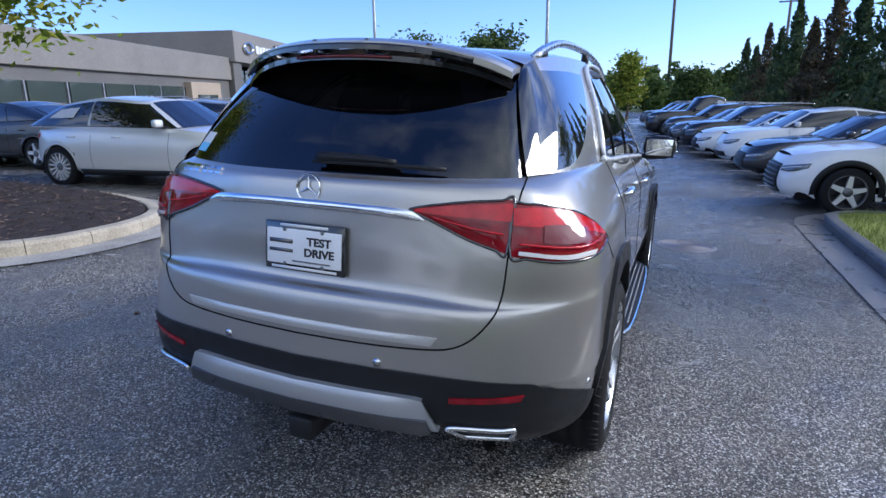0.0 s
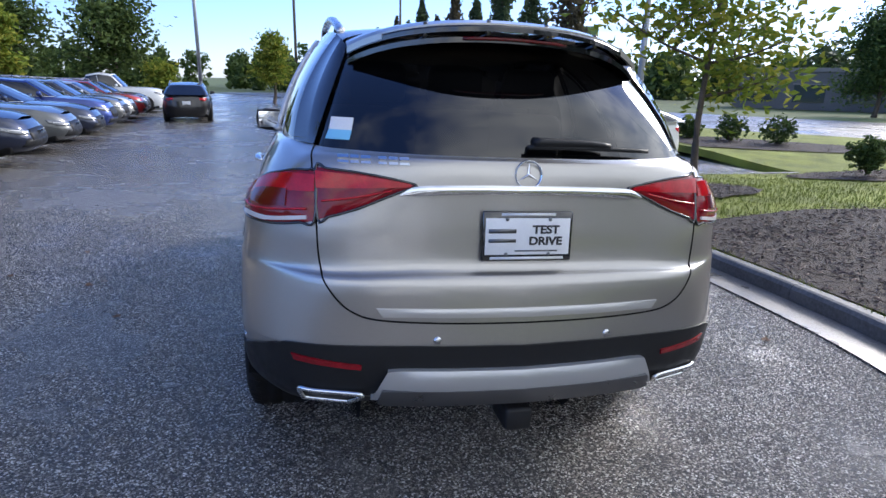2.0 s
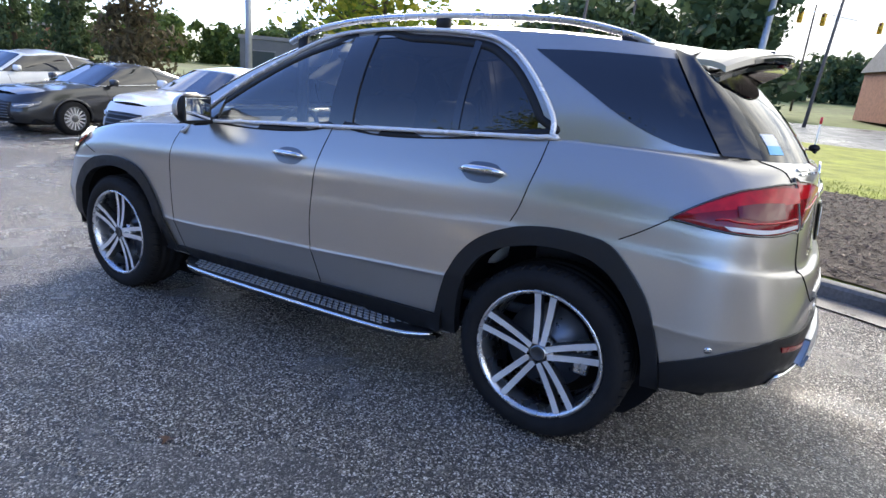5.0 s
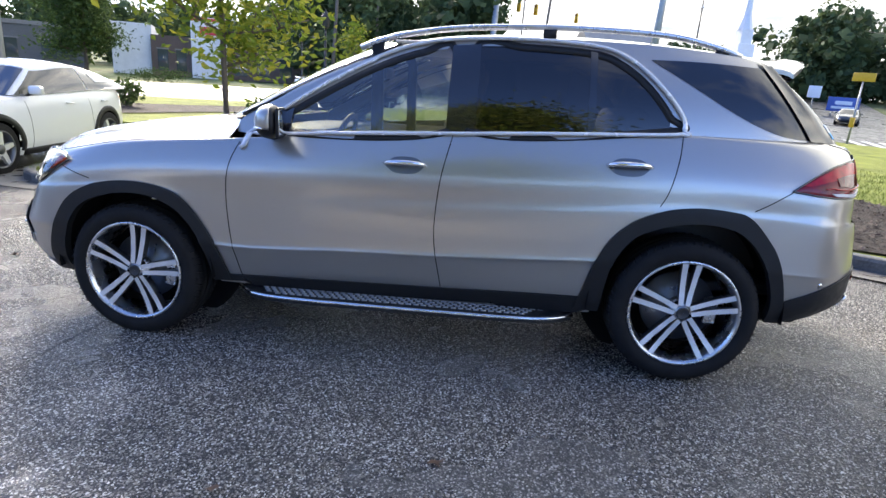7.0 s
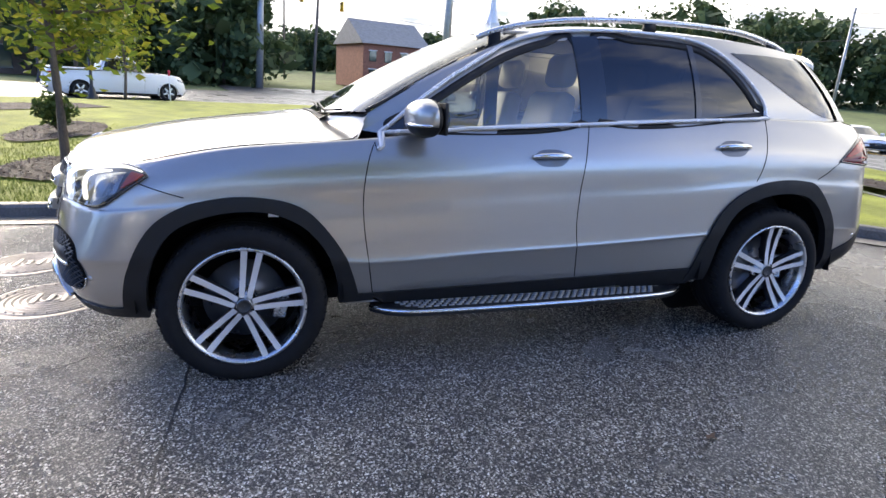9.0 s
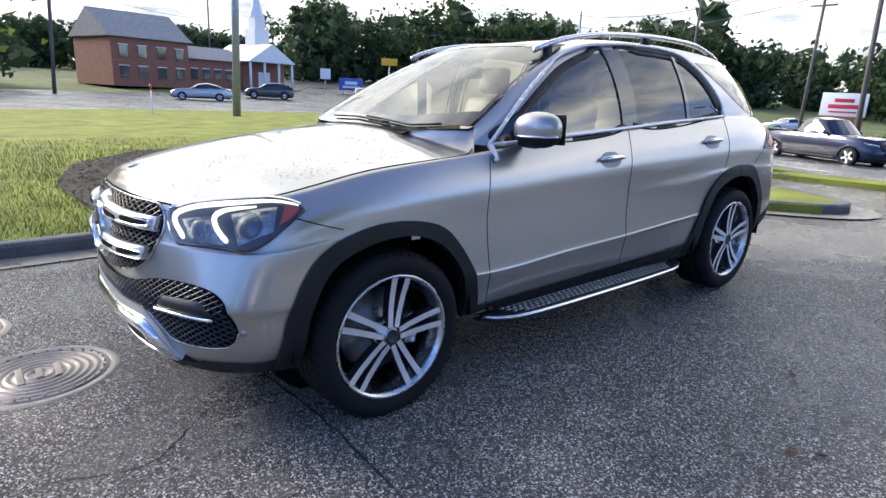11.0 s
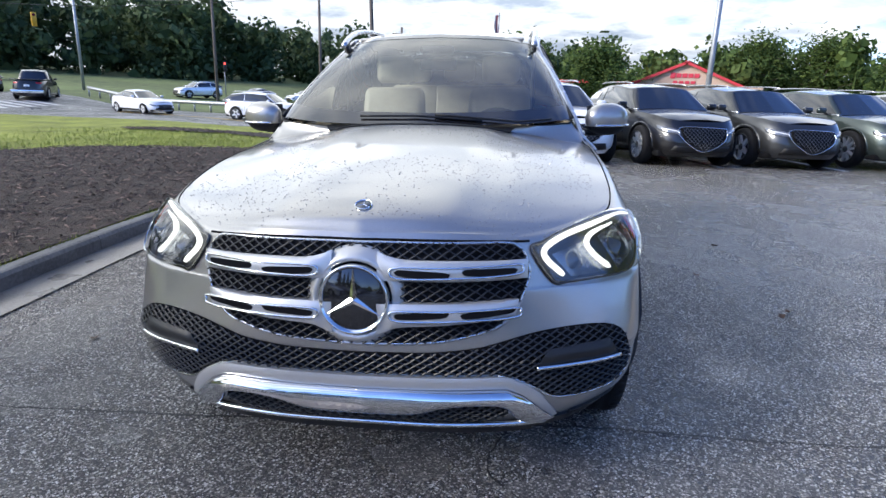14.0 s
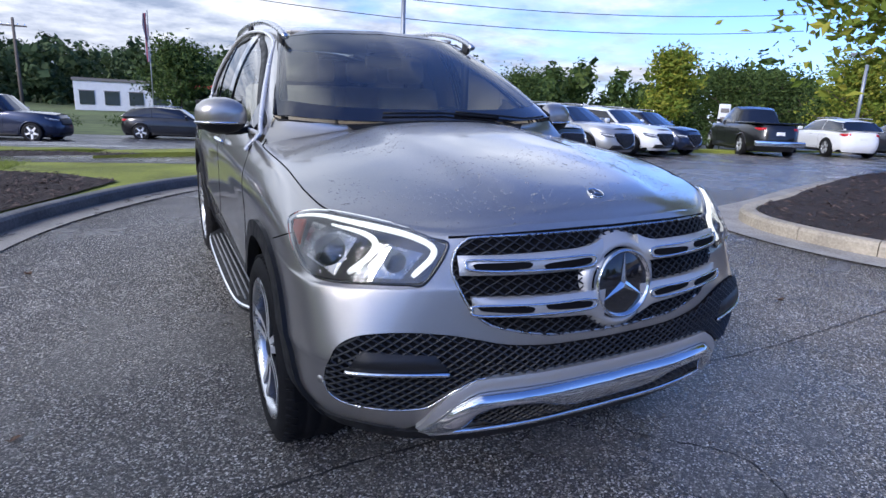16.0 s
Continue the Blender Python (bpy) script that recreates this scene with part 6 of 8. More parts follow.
    rw = part("rear_wiper", tube(pts, [.024 - .010 * i / 11 for i in range(12)], 8, flat=.7), PLASTIC, suv, "black rear wiper")
    pts = [(on_back(q)[0] + on_back(q)[1] * .03) for q in even([(.0, 1.272), (.25, 1.272), (.46, 1.266)], 12)]
    part("blade", tube(pts, .008, 6), PLASTIC, rw)

    # roof spoiler: lower plate, slotted bridge and struts
    def spoiler_z(u):
        return 1.692 - .088 * (0.5 * u * u + .5 * abs(u) ** 5)

    def spoiler_row(y, lift, sweep=.22):
        row = []
        for j in range(49):
            u = (j - 24) / 24
            row.append((.568 * u, y + sweep * abs(u) ** 2.2, spoiler_z(u) + lift))
        return row
    def slab(rows, th):
        V = [p for r in rows for p in r] + [(p[0], p[1], p[2] - th) for r in rows for p in r]
        n, k = len(rows), len(rows[0])
        F = grid_faces(n, k) + [q[::-1] for q in grid_faces(n, k, n * k)]
        rim = [i * k for i in range(n)] + [(n - 1) * k + j for j in range(1, k)] + [i * k + k - 1 for i in range(n - 2, -1, -1)] + list(range(k - 2, 0, -1))
        for a, b in zip(rim, rim[1:] + rim[:1]):
            F.append((a, b, b + n * k, a + n * k))
        me_ = mesh_of(V, F)
        return me_
    sp = part("spoiler_base", slab([spoiler_row(-1.80, -.014, .02), spoiler_row(-1.93, -.030, .08), spoiler_row(-2.08, -.040, .16), spoiler_row(-2.165, -.046, .20)], .018), GLOSS_BLACK, suv, "gloss black roof spoiler", smooth=False)
    part("spoiler_bridge", slab([spoiler_row(-2.055, .008, .18), spoiler_row(-2.09, .012, .195), spoiler_row(-2.15, .006, .21), spoiler_row(-2.195, -.010, .22), spoiler_row(-2.20, -.016, .22)], .015), GLOSS_BLACK, sp, "black underside of the spoiler wing", smooth=False)
    part("spoiler_wing", slab([spoiler_row(-2.045, .010, .18), spoiler_row(-2.09, .016, .195), spoiler_row(-2.15, .010, .21), spoiler_row(-2.196, -.004, .22)], .006), SILVER, sp, "silver spoiler wing over a row of slots", smooth=False)
    for x in (-.315, -.105, .105, .315):
        u = x / .568
        part("spoiler_strut", box_bm((.016, .16, .05), (x, -2.10 + .19 * abs(u) ** 2.2, spoiler_z(u) - .018), .005), GLOSS_BLACK, sp)
    for sg in (1, -1):
        rows_ = []
        for y, lift, sweep in ((-1.76, .020, .02), (-1.86, .020, .05), (-2.0, .020, .13), (-2.10, .016, .18), (-2.17, .006, .21), (-2.20, -.006, .22)):
            rows_.append([(sg * .571 * u, y + sweep * u ** 2.2, spoiler_z(u) + lift) for u in np.linspace(.80, 1.0, 25)])
        part("spoiler_cheek", slab(rows_, .022), SILVER, sp, "silver cheek joining the wing to the roof", smooth=False)
    part("high_brake_light", tube([(x, -2.172 + .2 * abs(x / .568) ** 2.2, spoiler_z(x / .568) - .052) for x in np.linspace(-.19, .19, 12)], .008, 6, flat=.8), LAMP_DEEP, sp)

    # roof rails
    def rail(sg):
        pts = even([(.585, .30, 1.640), (.59, .20, 1.678), (.598, .02, 1.722), (.605, -.3, 1.762), (.610, -.8, 1.778), (.600, -1.3, 1.762), (.585, -1.58, 1.712), (.578, -1.70, 1.672)], 60)
        r_ = part("roof_rail", tube([(sg * p[0], p[1], p[2]) for p in pts], .019, 10, flat=.85), SATIN, suv, "satin aluminium roof rail")
        for y0, y1 in ((.24, .14), (-.66, -.76), (-1.54, -1.64)):
            q = [p for p in pts if min(y0, y1) <= p[1] <= max(y0, y1)]
            items = []
            for p in q:
                items.append((sg * p[0], p[1], p[2]))
            V, F = [], []
            for p in items:
                hit, n = cast((p[0], p[1], 2.2), (0, 0, -1))
                V += [(p[0] - .012, p[1], p[2]), (p[0] + .012, p[1], p[2]), (p[0] + .016, p[1], hit.z - .01), (p[0] - .016, p[1], hit.z - .01)]
            m_ = len(items)
            for i in range(m_ - 1):
                for k in range(4):
                    F.append((i * 4 + k, i * 4 + (k + 1) % 4, i * 4 + 4 + (k + 1) % 4, i * 4 + 4 + k))
            F += [(0, 3, 2, 1), tuple((m_ - 1) * 4 + k for k in range(4))]
            part("rail_foot", mesh_of(V, F), PLASTIC, r_)
    both(rail)

    # door mirrors
    def mirror(sg):
        mir = new("door_mirror"); mir.parent = suv; mir.location = (sg * .93, .66, 1.235)

        def shell(z0, z1, mat, nm, grow=1.0, front=.085, back=.045):
            V, F = [], []
            for i in range(13):
                w = i / 12
                zz = z0 + (z1 - z0) * w
                h = math.sqrt(max(0, 1 - (abs(zz) / .088) ** 2.6))
                for k in range(24):
                    a = 2 * math.pi * k / 24
                    cx, cy = math.cos(a), math.sin(a)
                    px = (abs(cx) ** .75) * (1 if cx > 0 else -1) * .118 * h * grow
                    py = (abs(cy) ** .8) * (1 if cy > 0 else -1) * (front if cy > 0 else back) * h * grow
                    V.append((sg * (.055 + px), py - .10 * (px / .118) * .25, zz))
            for i in range(12):
                for k in range(24):
                    F.append((i * 24 + k, i * 24 + (k + 1) % 24, i * 24 + 24 + (k + 1) % 24, i * 24 + 24 + k))
            F += [tuple(range(23, -1, -1)), tuple(range(12 * 24, 13 * 24))]
            bm_ = bmesh.new(); bm_.from_mesh(mesh_of(V, F)); bmesh.ops.recalc_face_normals(bm_, faces=bm_.faces)
            return part(nm, bm_, mat, mir)
        shell(-.035, .086, SILVER, "mirror_cap", 1.0, back=.014)
        shell(-.086, -.036, PLASTIC, "mirror_base", .97)
        part("indicator_strip", tube([(sg * (.055 + .125 * math.sin(a)), .088 * math.cos(a) - .02 * math.sin(a), -.030) for a in np.linspace(-.6, 1.3, 14)], .006, 6), CHROME, mir)
        shell(-.080, .080, PLASTIC, "mirror_housing", .975, front=.05, back=.047)
        for nm, size, y, mat in (("mirror_bezel", (.212, .014, .142), -.045, PLASTIC), ("mirror_glass", (.190, .006, .120), -.053, MIRROR)):
            pane = part(nm, box_bm(size, (0, 0, 0), .002), mat, mir, "mirror glass" if mat is MIRROR else "")
            pane.location, pane.rotation_euler = (sg * .055, y, 0), (0, 0, -sg * .208)
        part("mirror_foot", tube([(sg * -.09, .0, -.06), (sg * -.03, 0, -.075), (sg * .04, 0, -.075)], [.03, .028, .03], 8, flat=.6), PLASTIC, mir)
    both(mirror)

    # door handles
    def handle(sg):
        w = on_side(sg)
        for y, z in ((-.02, 1.048), (-1.145, 1.105)):
            skin("handle_bowl", [(y + .105, z + .004), (y + .06, z + .036), (y, z + .043), (y - .06, z + .036), (y - .105, z + .006)], [(y + .105, z - .004), (y + .06, z - .036), (y, z - .043), (y - .06, z - .036), (y - .105, z)], w, GUNMETAL, .0015, n=(24, 6))
            p, n = w((y, z))
            pts = []
            for k, t in enumerate(np.linspace(-1, 1, 14)):
                q, n = w((y + t * .108, z + .004))
                pts.append(q + n * (.030 * (1 - t ** 4) + .004))
            part("door_handle", tube(pts, [.011 + .007 * (1 - t * t) for t in np.linspace(-1, 1, 14)], 8, flat=.9), CHROME, suv, "chrome pull handle")
    both(handle)

    # wheels
    def wheel():
        wh = new("wheel")
        R, W = .381, .275
        part("tyre", lathe([(-W / 2 + .02, .272), (-W / 2, .293), (-W / 2 - .006, .328), (-W / 2 + .008, .358), (-W / 2 + .03, .374), (-W / 4, R), (-W / 4 + .01, R - .008), (-W / 4 + .02, R), (-.012, R), (-.006, R - .008), (.006, R - .008), (.012, R),
                            (W / 4 - .02, R), (W / 4 - .01, R - .008), (W / 4, R), (W / 2 - .03, .374), (W / 2 - .008, .358), (W / 2 + .006, .328), (W / 2, .293), (W / 2 - .02, .272)], 72, 'x'), RUBBER, wh)
        items = []
        for k in range(60):
            a = 2 * math.pi * k / 60
            for s_ in (-1, 1):
                items.append(tube_geo([(s_ * .085, (R - .001) * math.cos(a), (R - .001) * math.sin(a)), (s_ * .125, (R - .013) * math.cos(a + .03), (R - .013) * math.sin(a + .03))], .005, 4))
        tagged(part("tread", mesh_of(*join_geo(items)), RUBBER, wh), kind="stuff")
        rim = part("rim", lathe([(.118, .272), (.128, .284), (.136, .280), (.132, .268), (.10, .258), (.02, .250), (-.10, .255), (-.12, .272)], 72, 'x'), SATIN, wh, "two-tone twin-spoke alloy rim")
        part("disc_brake", lathe([(-.02, .19), (.0, .19), (.0, .07), (.02, .06), (.02, .001)], 48, 'x'), GUNMETAL, rim, "steel brake disc")
        part("caliper", box_bm((.05, .07, .15), (.015, .165, 0), .015), SATIN, rim)
        spokes, sides = [], []
        for k in range(5):
            a0 = 2 * math.pi * k / 5 + math.pi / 2
            for s_ in (-1, 1):
                V = []
                for t in (0, .3, .65, 1):
                    r_ = .040 + (.272 - .040) * t
                    off = s_ * (.0165 + .0185 * t)
                    half = .0125 + .002 * t
                    x = .118 - .010 * math.sin(t * math.pi) + .010 * t
                    for dx, dw in ((0, -half), (0, half), (-.05, half * .8), (-.05, -half * .8)):
                        c, s = math.cos(a0), math.sin(a0)
                        o = off + dw
                        V.append((x + dx, r_ * c - o * s, r_ * s + o * c))
                F = []
                for i in range(3):
                    for j in range(4):
                        F.append((i * 4 + j, i * 4 + (j + 1) % 4, i * 4 + 4 + (j + 1) % 4, i * 4 + 4 + j))
                face = [f for n_, f in enumerate(F) if n_ % 4 == 0]
                rest = [f for n_, f in enumerate(F) if n_ % 4 != 0]
                sm = mesh_of(V, face + rest)
                sm.materials.append(RIM_FACE); sm.materials.append(GUNMETAL)
                for q_ in sm.polygons:
                    q_.material_index = 0 if q_.index < len(face) else 1
                part("spoke", sm, None, rim, "machined alloy spoke with dark grey sides", smooth=False)
        part("hub", lathe([(.05, .075), (.092, .070), (.104, .05), (.112, .036), (.118, .034), (.120, .001)], 32, 'x'), SATIN, rim)
        part("hub_cap", lathe([(.118, .033), (.124, .031), (.125, .026), (.122, .024), (.122, .001)], 24, 'x'), TRIM_DARK, rim)
        for k in range(5):
            a = 2 * math.pi * (k + .5) / 5 + math.pi / 2
            o = part("wheel_bolt", lathe([(.09, .013), (.108, .012), (.11, .001)], 8, 'x'), CAVITY, rim)
            o.location = (0, .056 * math.cos(a), .056 * math.sin(a))
        return wh
    wl_ = wheel()
    wl_.parent = suv
    first = True
    for sg in (1, -1):
        for hy, spin in ((hub_f[0], 10), (hub_r[0], 2)):
            m_ = pose(sg * .832, hy, .367 if hy > 0 else .381, spin * sg, 0, 0 if sg > 0 else 180)
            if first:
                wl_.matrix_basis = m_
                first = False
            else:
                copy_thing(wl_, m_)

    # cabin: floor, dashboard, wheel, seats
    part("cabin_floor", box_bm((1.5, 3.1, .06), (0, -.55, .48), .02), TRIM_DARK, suv)
    part("load_floor", box_bm((1.2, .9, .3), (0, -1.75, .70), .03), TRIM_DARK, suv)
    part("dashboard", box_bm((1.40, .36, .26), (0, .64, 1.04), .06, 3), TRIM_DARK, suv)
    part("dash_top", box_bm((1.26, .40, .04), (0, .70, 1.165), .015), TRIM_DARK, suv)
    part("door_card", box_bm((.04, 1.45, .55), (.84, -.02, .90), .02), LEATHER, suv)
    part("door_card", box_bm((.04, 1.45, .55), (-.84, -.02, .90), .02), LEATHER, suv)
    part("headlining", box_bm((1.05, 1.75, .02), (0, -.75, 1.685), .008), LEATHER, suv)
    st = part("steering_wheel", tube([(-.38 + .185 * math.cos(a), .46 - .06 * math.sin(a), 1.09 + .175 * math.sin(a)) for a in np.linspace(0, 2 * math.pi, 30)[:-1]], .016, 8, True), TRIM_DARK, suv)
    part("steering_hub", box_bm((.30, .03, .09), (-.38, .47, 1.085), .012), TRIM_DARK, st)

    def seat(x, y):
        s_ = part("seat", box_bm((.52, .54, .17), (x, y, .70), .06, 3), LEATHER, suv, "beige leather seat")
        bk = box_bm((.50, .15, .64), (0, 0, .32), .055, 3, .86)
        b_ = part("seat_back", bk, LEATHER, s_)
        b_.location = (x, y - .24, .76); b_.rotation_euler = (radians(14), 0, 0)
        h_ = part("headrest", box_bm((.27, .10, .19), (0, 0, .09), .045, 3), LEATHER, s_)
        h_.location = (x, y - .42, 1.415); h_.rotation_euler = (radians(10), 0, 0)
    for x in (-.38, .38):
        seat(x, .12); seat(x, -.86)
    seat(0, -.86)
    part("inner_mirror", box_bm((.23, .03, .07), (0, .26, 1.53), .015), TRIM_DARK, suv)
    # beads of rain on the bonnet
    rnd = random.Random(5)
    ico = bmesh.new()
    bmesh.ops.create_icosphere(ico, subdivisions=1, radius=1)
    iv = [v.co.copy() for v in ico.verts]; fi = [tuple(v.index for v in f.verts) for f in ico.faces]
    ico.free()
    items = []
    while len(items) < 2600:
        x, y = rnd.uniform(-.78, .78), rnd.uniform(1.15, 2.3)
        if noise.noise(Vector((x * 3, y * 2.2, 3))) + .25 * rnd.random() < .05:
            continue
        p, n = cast((x, y, 2), (0, 0, -1))
        if n.z < .5:
            continue
        r_ = rnd.choice((.0016, .002, .0025, .0035))
        items.append(([p + Vector((v.x * r_, v.y * r_, v.z * r_ * .55)) for v in iv], fi))
    tagged(part("rain_water", mesh_of(*join_geo(items)), WATER, suv, "beads of rain on the bonnet"), kind="stuff")
    return suv


RIM_FACE = M("machined_alloy", (0.74, 0.75, 0.77), 0.42, .65, rvar=0.08, scale=30)
LAMP_GREY = M("frosted_lens", (0.62, 0.60, 0.60), 0.2, coat=.5)
SKID_SILVER = M("skid_silver", (0.46, 0.47, 0.48), 0.34, .6, rvar=.06, scale=14)
# pale, barely metallic base: sky reflected in chrome is put into the colour
TRIM_BRIGHT = M("bright_trim", (0.70, 0.71, 0.73), 0.24, .35, rvar=.05, scale=20)
STUD = M("tread_metal", (0.30, 0.31, 0.32), 0.42, .8, rvar=.08, scale=20)
MESH_GREY = M("mesh_plastic", (0.016, 0.0165, 0.018), 0.40, spec=.4, var=.15, scale=20)
BAR_SILVER = M("bar_silver", (0.58, 0.57, 0.55), 0.36, .6, rvar=.05, scale=14)
LAMP_CHROME = M("lamp_reflector", (0.40, 0.41, 0.43), 0.24, .9, var=.4, scale=30, rvar=.12)
LAMP_SMOKE = M("smoked_red_lens", (0.20, 0.004, 0.010), 0.10, coat=0.4, var=0.35, scale=24, spec=0.3)
GLASS_BLACK = M("black_glass", (0.008, 0.009, 0.012), 0.03, coat=1.0)
STICKER_BLUE = M("pale_blue_paper", (0.22, 0.55, 0.80), 0.6)
MIRROR = M("mirror_silver", (0.85, 0.86, 0.87), 0.02, 1.0)
WATER = M("rain_water", (0.46, 0.44, 0.41), 0.04, .5, coat=1.0)
LAMP_BOWL = M("lamp_bowl", (0.02, 0.022, 0.026), 0.3)
LAMP_LENS = M("projector_glass", (0.10, 0.115, 0.14), 0.08, .6, coat=1.0)
build_suv()

# ---------- parked and passing vehicles ----------
SPECS = {
    # length, width, height, wheelbase, tyre radius, nose height, scuttle height, tail height, scuttle y, roof front y, roof rear y, cabin end y (fractions of half length)
    "suv": (4.78, 1.93, 1.58, 2.88, .385, .84, 1.04, 1.08, .40, .12, -.74, -.95),
    "crossover": (4.55, 1.86, 1.55, 2.60, .37, .82, 1.05, 1.12, .40, .10, -.60, -.93),
    "sedan": (4.92, 1.86, 1.44, 2.84, .335, .70, .95, 1.02, .36, .06, -.42, -.78),
    "hatch": (4.64, 1.88, 1.58, 3.00, .365, .80, 1.02, 1.06, .47, .16, -.62, -.93),
    "pickup": (5.90, 2.03, 1.92, 3.65, .40, 1.08, 1.22, 1.22, .36, .18, -.20, -.28),
}
TYRE_WHEELS = {}


def road_wheel(R, style):
    """Tyre, rim and spokes of one wheel; the meshes are shared by all of a style."""
    key = (R, style)
    if key not in TYRE_WHEELS:
        W = .22
        ty = lathe([(-W / 2, R * .68), (-W / 2, R * .9), (-W / 2 + .02, R * .975), (-W / 4, R), (W / 4, R), (W / 2 - .02, R * .975), (W / 2, R * .9), (W / 2 - .005, R * .68)], 32, 'x')
        rm = lathe([(.09, R * .70), (.112, R * .70), (.105, R * .66), (.03, R * .62), (-.02, R * .60), (-.02, .02)], 32, 'x')
        sp = []
        n = {"five": 5, "ten": 10, "multi": 16}[style]
        for k in range(n):
            a = 2 * math.pi * k / n
            w = {"five": .045, "ten": .024, "multi": .014}[style]
            V = []
            for t, hw in ((.06, w * 1.0), (R * .67, w * (.8 if style != "five" else .62))):
                sk = .35 * t if style == "multi" else 0
                for dx, s in ((.10, -1), (.10, 1), (.05, 1), (.05, -1)):
                    c, sn = math.cos(a + sk), math.sin(a + sk)
                    V.append((dx, t * c - s * hw * sn, t * sn + s * hw * c))
            sp.append(mesh_of(V, [(0, 1, 5, 4), (1, 2, 6, 5), (2, 3, 7, 6), (3, 0, 4, 7)]))
        hub = lathe([(.05, .075), (.10, .07), (.11, .04), (.112, .001)], 20, 'x')
        TYRE_WHEELS[key] = (ty, rm, sp, hub)
    wh = new("wheel")
    ty, rm, sp, hub = TYRE_WHEELS[key]
    part("tyre", ty, RUBBER, wh)
    rim = part("rim", rm, GUNMETAL, wh)
    for m in sp:
        part("spoke", m, RIM_FACE, rim, smooth=False)
    part("hub", hub, GUNMETAL, rim)
    return wh


def vehicle(kind, m, color, label, style="five", category="car", group="", trim=None, grille="wide", metal=.6, name=None, cladding=False, sticker=False):
    L, W, H, wb, R, zn, zc, zt, fs, fr, rr, fe = SPECS[kind]
    hl, hw = L / 2, W / 2
    top = thing(name or {"pickup": "pickup_truck", "sedan": "sedan_car", "hatch": "hatchback_car"}.get(kind, "crossover_car"), m, label, category, group)
    PAINT = paint_for(color, metal)
    ya = wb / 2 + (.06 if kind != "pickup" else .12)
    ybk = ya - wb

    def deck(y):
        return float(np.interp(y / hl, [-1, fe, rr, fs, .75, 1], [zt - .03, zt, zt - .01, zc, (zc + zn) / 2 + .04, zn]))
    levels = [(.20, .93, .955, .95), (.34, .985, .99, .985), (.52, 1.0, 1.0, 1.0), (.72, .995, .985, .99), (.90, .965, .955, .975), (1.0, .92, .925, .955)]
    nu, ex = 128, 4.2
    rows = []
    for f, wf, ff, rf in levels:
        row = []
        for k in range(nu):
            a = 2 * math.pi * k / nu
            c, s = math.cos(a), math.sin(a)
            x = hw * wf * (abs(c) ** (2 / ex)) * (1 if c >= 0 else -1)
            y = hl * (ff if s >= 0 else rf) * (abs(s) ** (2 / ex)) * (1 if s >= 0 else -1)
            bow = .10 * (x / hw) ** 2
            y -= bow * (1 if s >= 0 else -.7) * min(1, abs(s) * 1.4)
            z = deck(y) * f if f > .3 else .24
            if f > .3:
                z = .24 + (deck(y) - .24) * (f - .2) / .8
            row.append(np.array([x, y, z]))
        rows.append(row)
    cols = [spline([r[k] for r in rows], 25) for k in range(nu)]
    V = [tuple(p) for c in cols for p in c]
    F = [q for q in grid_faces(nu, 25, 0, True)]
    keep = []
    for q in F:
        c = sum((Vector(V[i]) for i in q), Vector()) / 4
        if abs(c.x) > hw * .6 and min(math.hypot(c.y - ya, c.z - R), math.hypot(c.y - ybk, c.z - R)) < R * 1.13:
            continue
        keep.append(q)
    body = part("body", mesh_of(V, keep), PAINT, top)
    bvh = BVHTree.FromPolygons([Vector(v) for v in V], F)
    # bonnet and rear deck
    rim = [c[-1] for c in cols]
    ys = np.linspace(-hl * .93, hl * .905, 26)
    upper = sorted([p for p in rim if p[0] >= 0], key=lambda p: p[1])
    DV = []
    for y in ys:
        w = float(np.interp(y, [p[1] for p in upper], [p[0] for p in upper]))
        for u in np.linspace(-1, 1, 13):
            DV.append((w * u, y, deck(y) + .045 * (1 - u * u) * min(1, (hl - abs(y)) / .5 + .25)))
    part("deck", mesh_of(DV, grid_faces(26, 13)), PAINT, body)
    # cabin
    zr = H
    wb_, wr_ = hw * .90, hw * .68
    A0, B0, C0, D0 = fs * hl, fr * hl, rr * hl, fe * hl

    def shell(s, t):
        """s runs from the scuttle centre round the side to the tail centre, t from waist to roof."""
        pts_l = [(0, A0 + .10, zc + .02), (wb_ * .62, A0 + .05, zc + .01), (wb_ * .96, A0 - .12, zc - .01), (wb_ * 1.01, (A0 + D0) / 2, (zc + zt) / 2), (wb_ * .96, D0 + .14, zt), (wb_ * .6, D0 - .04, zt), (0, D0 - .08, zt)]
        pts_h = [(0, B0 + .06, zr - .06), (wr_ * .62, B0 + .03, zr - .075), (wr_ * .97, B0 - .10, zr - .10), (wr_ * 1.04, (B0 + C0) / 2, zr - .035), (wr_ * .95, C0 + .10, zr - .125), (wr_ * .62, C0 + .0, zr - .11), (0, C0 - .03, zr - .095)]
        return None, pts_l, pts_h
    _, pl, ph = shell(0, 0)
    ns, ntt = 49, 9
    lo, hi = spline(pl, ns), spline(ph, ns)
    grid = [[lo[i] * (1 - t) + hi[i] * t + np.array([.03, 0, .0]) * (4 * t * (1 - t)) * (1 if 6 < i < 42 else .2) for t in np.linspace(0, 1, ntt)] for i in range(ns)]
    CV, CF = [], []
    for sg in (1, -1):
        base = len(CV)
        for row in grid:
            CV += [(p[0] * sg, p[1], p[2]) for p in row]
        CF += [q if sg > 0 else q[::-1] for q in grid_faces(ns, ntt, base)]
    part("cabin", mesh_of(CV, CF), PAINT, top)
    RV = []
    for i in range(ns):
        for u in np.linspace(0, 1, 7):
            p = hi[i]
            x = p[0] * (1 - u)
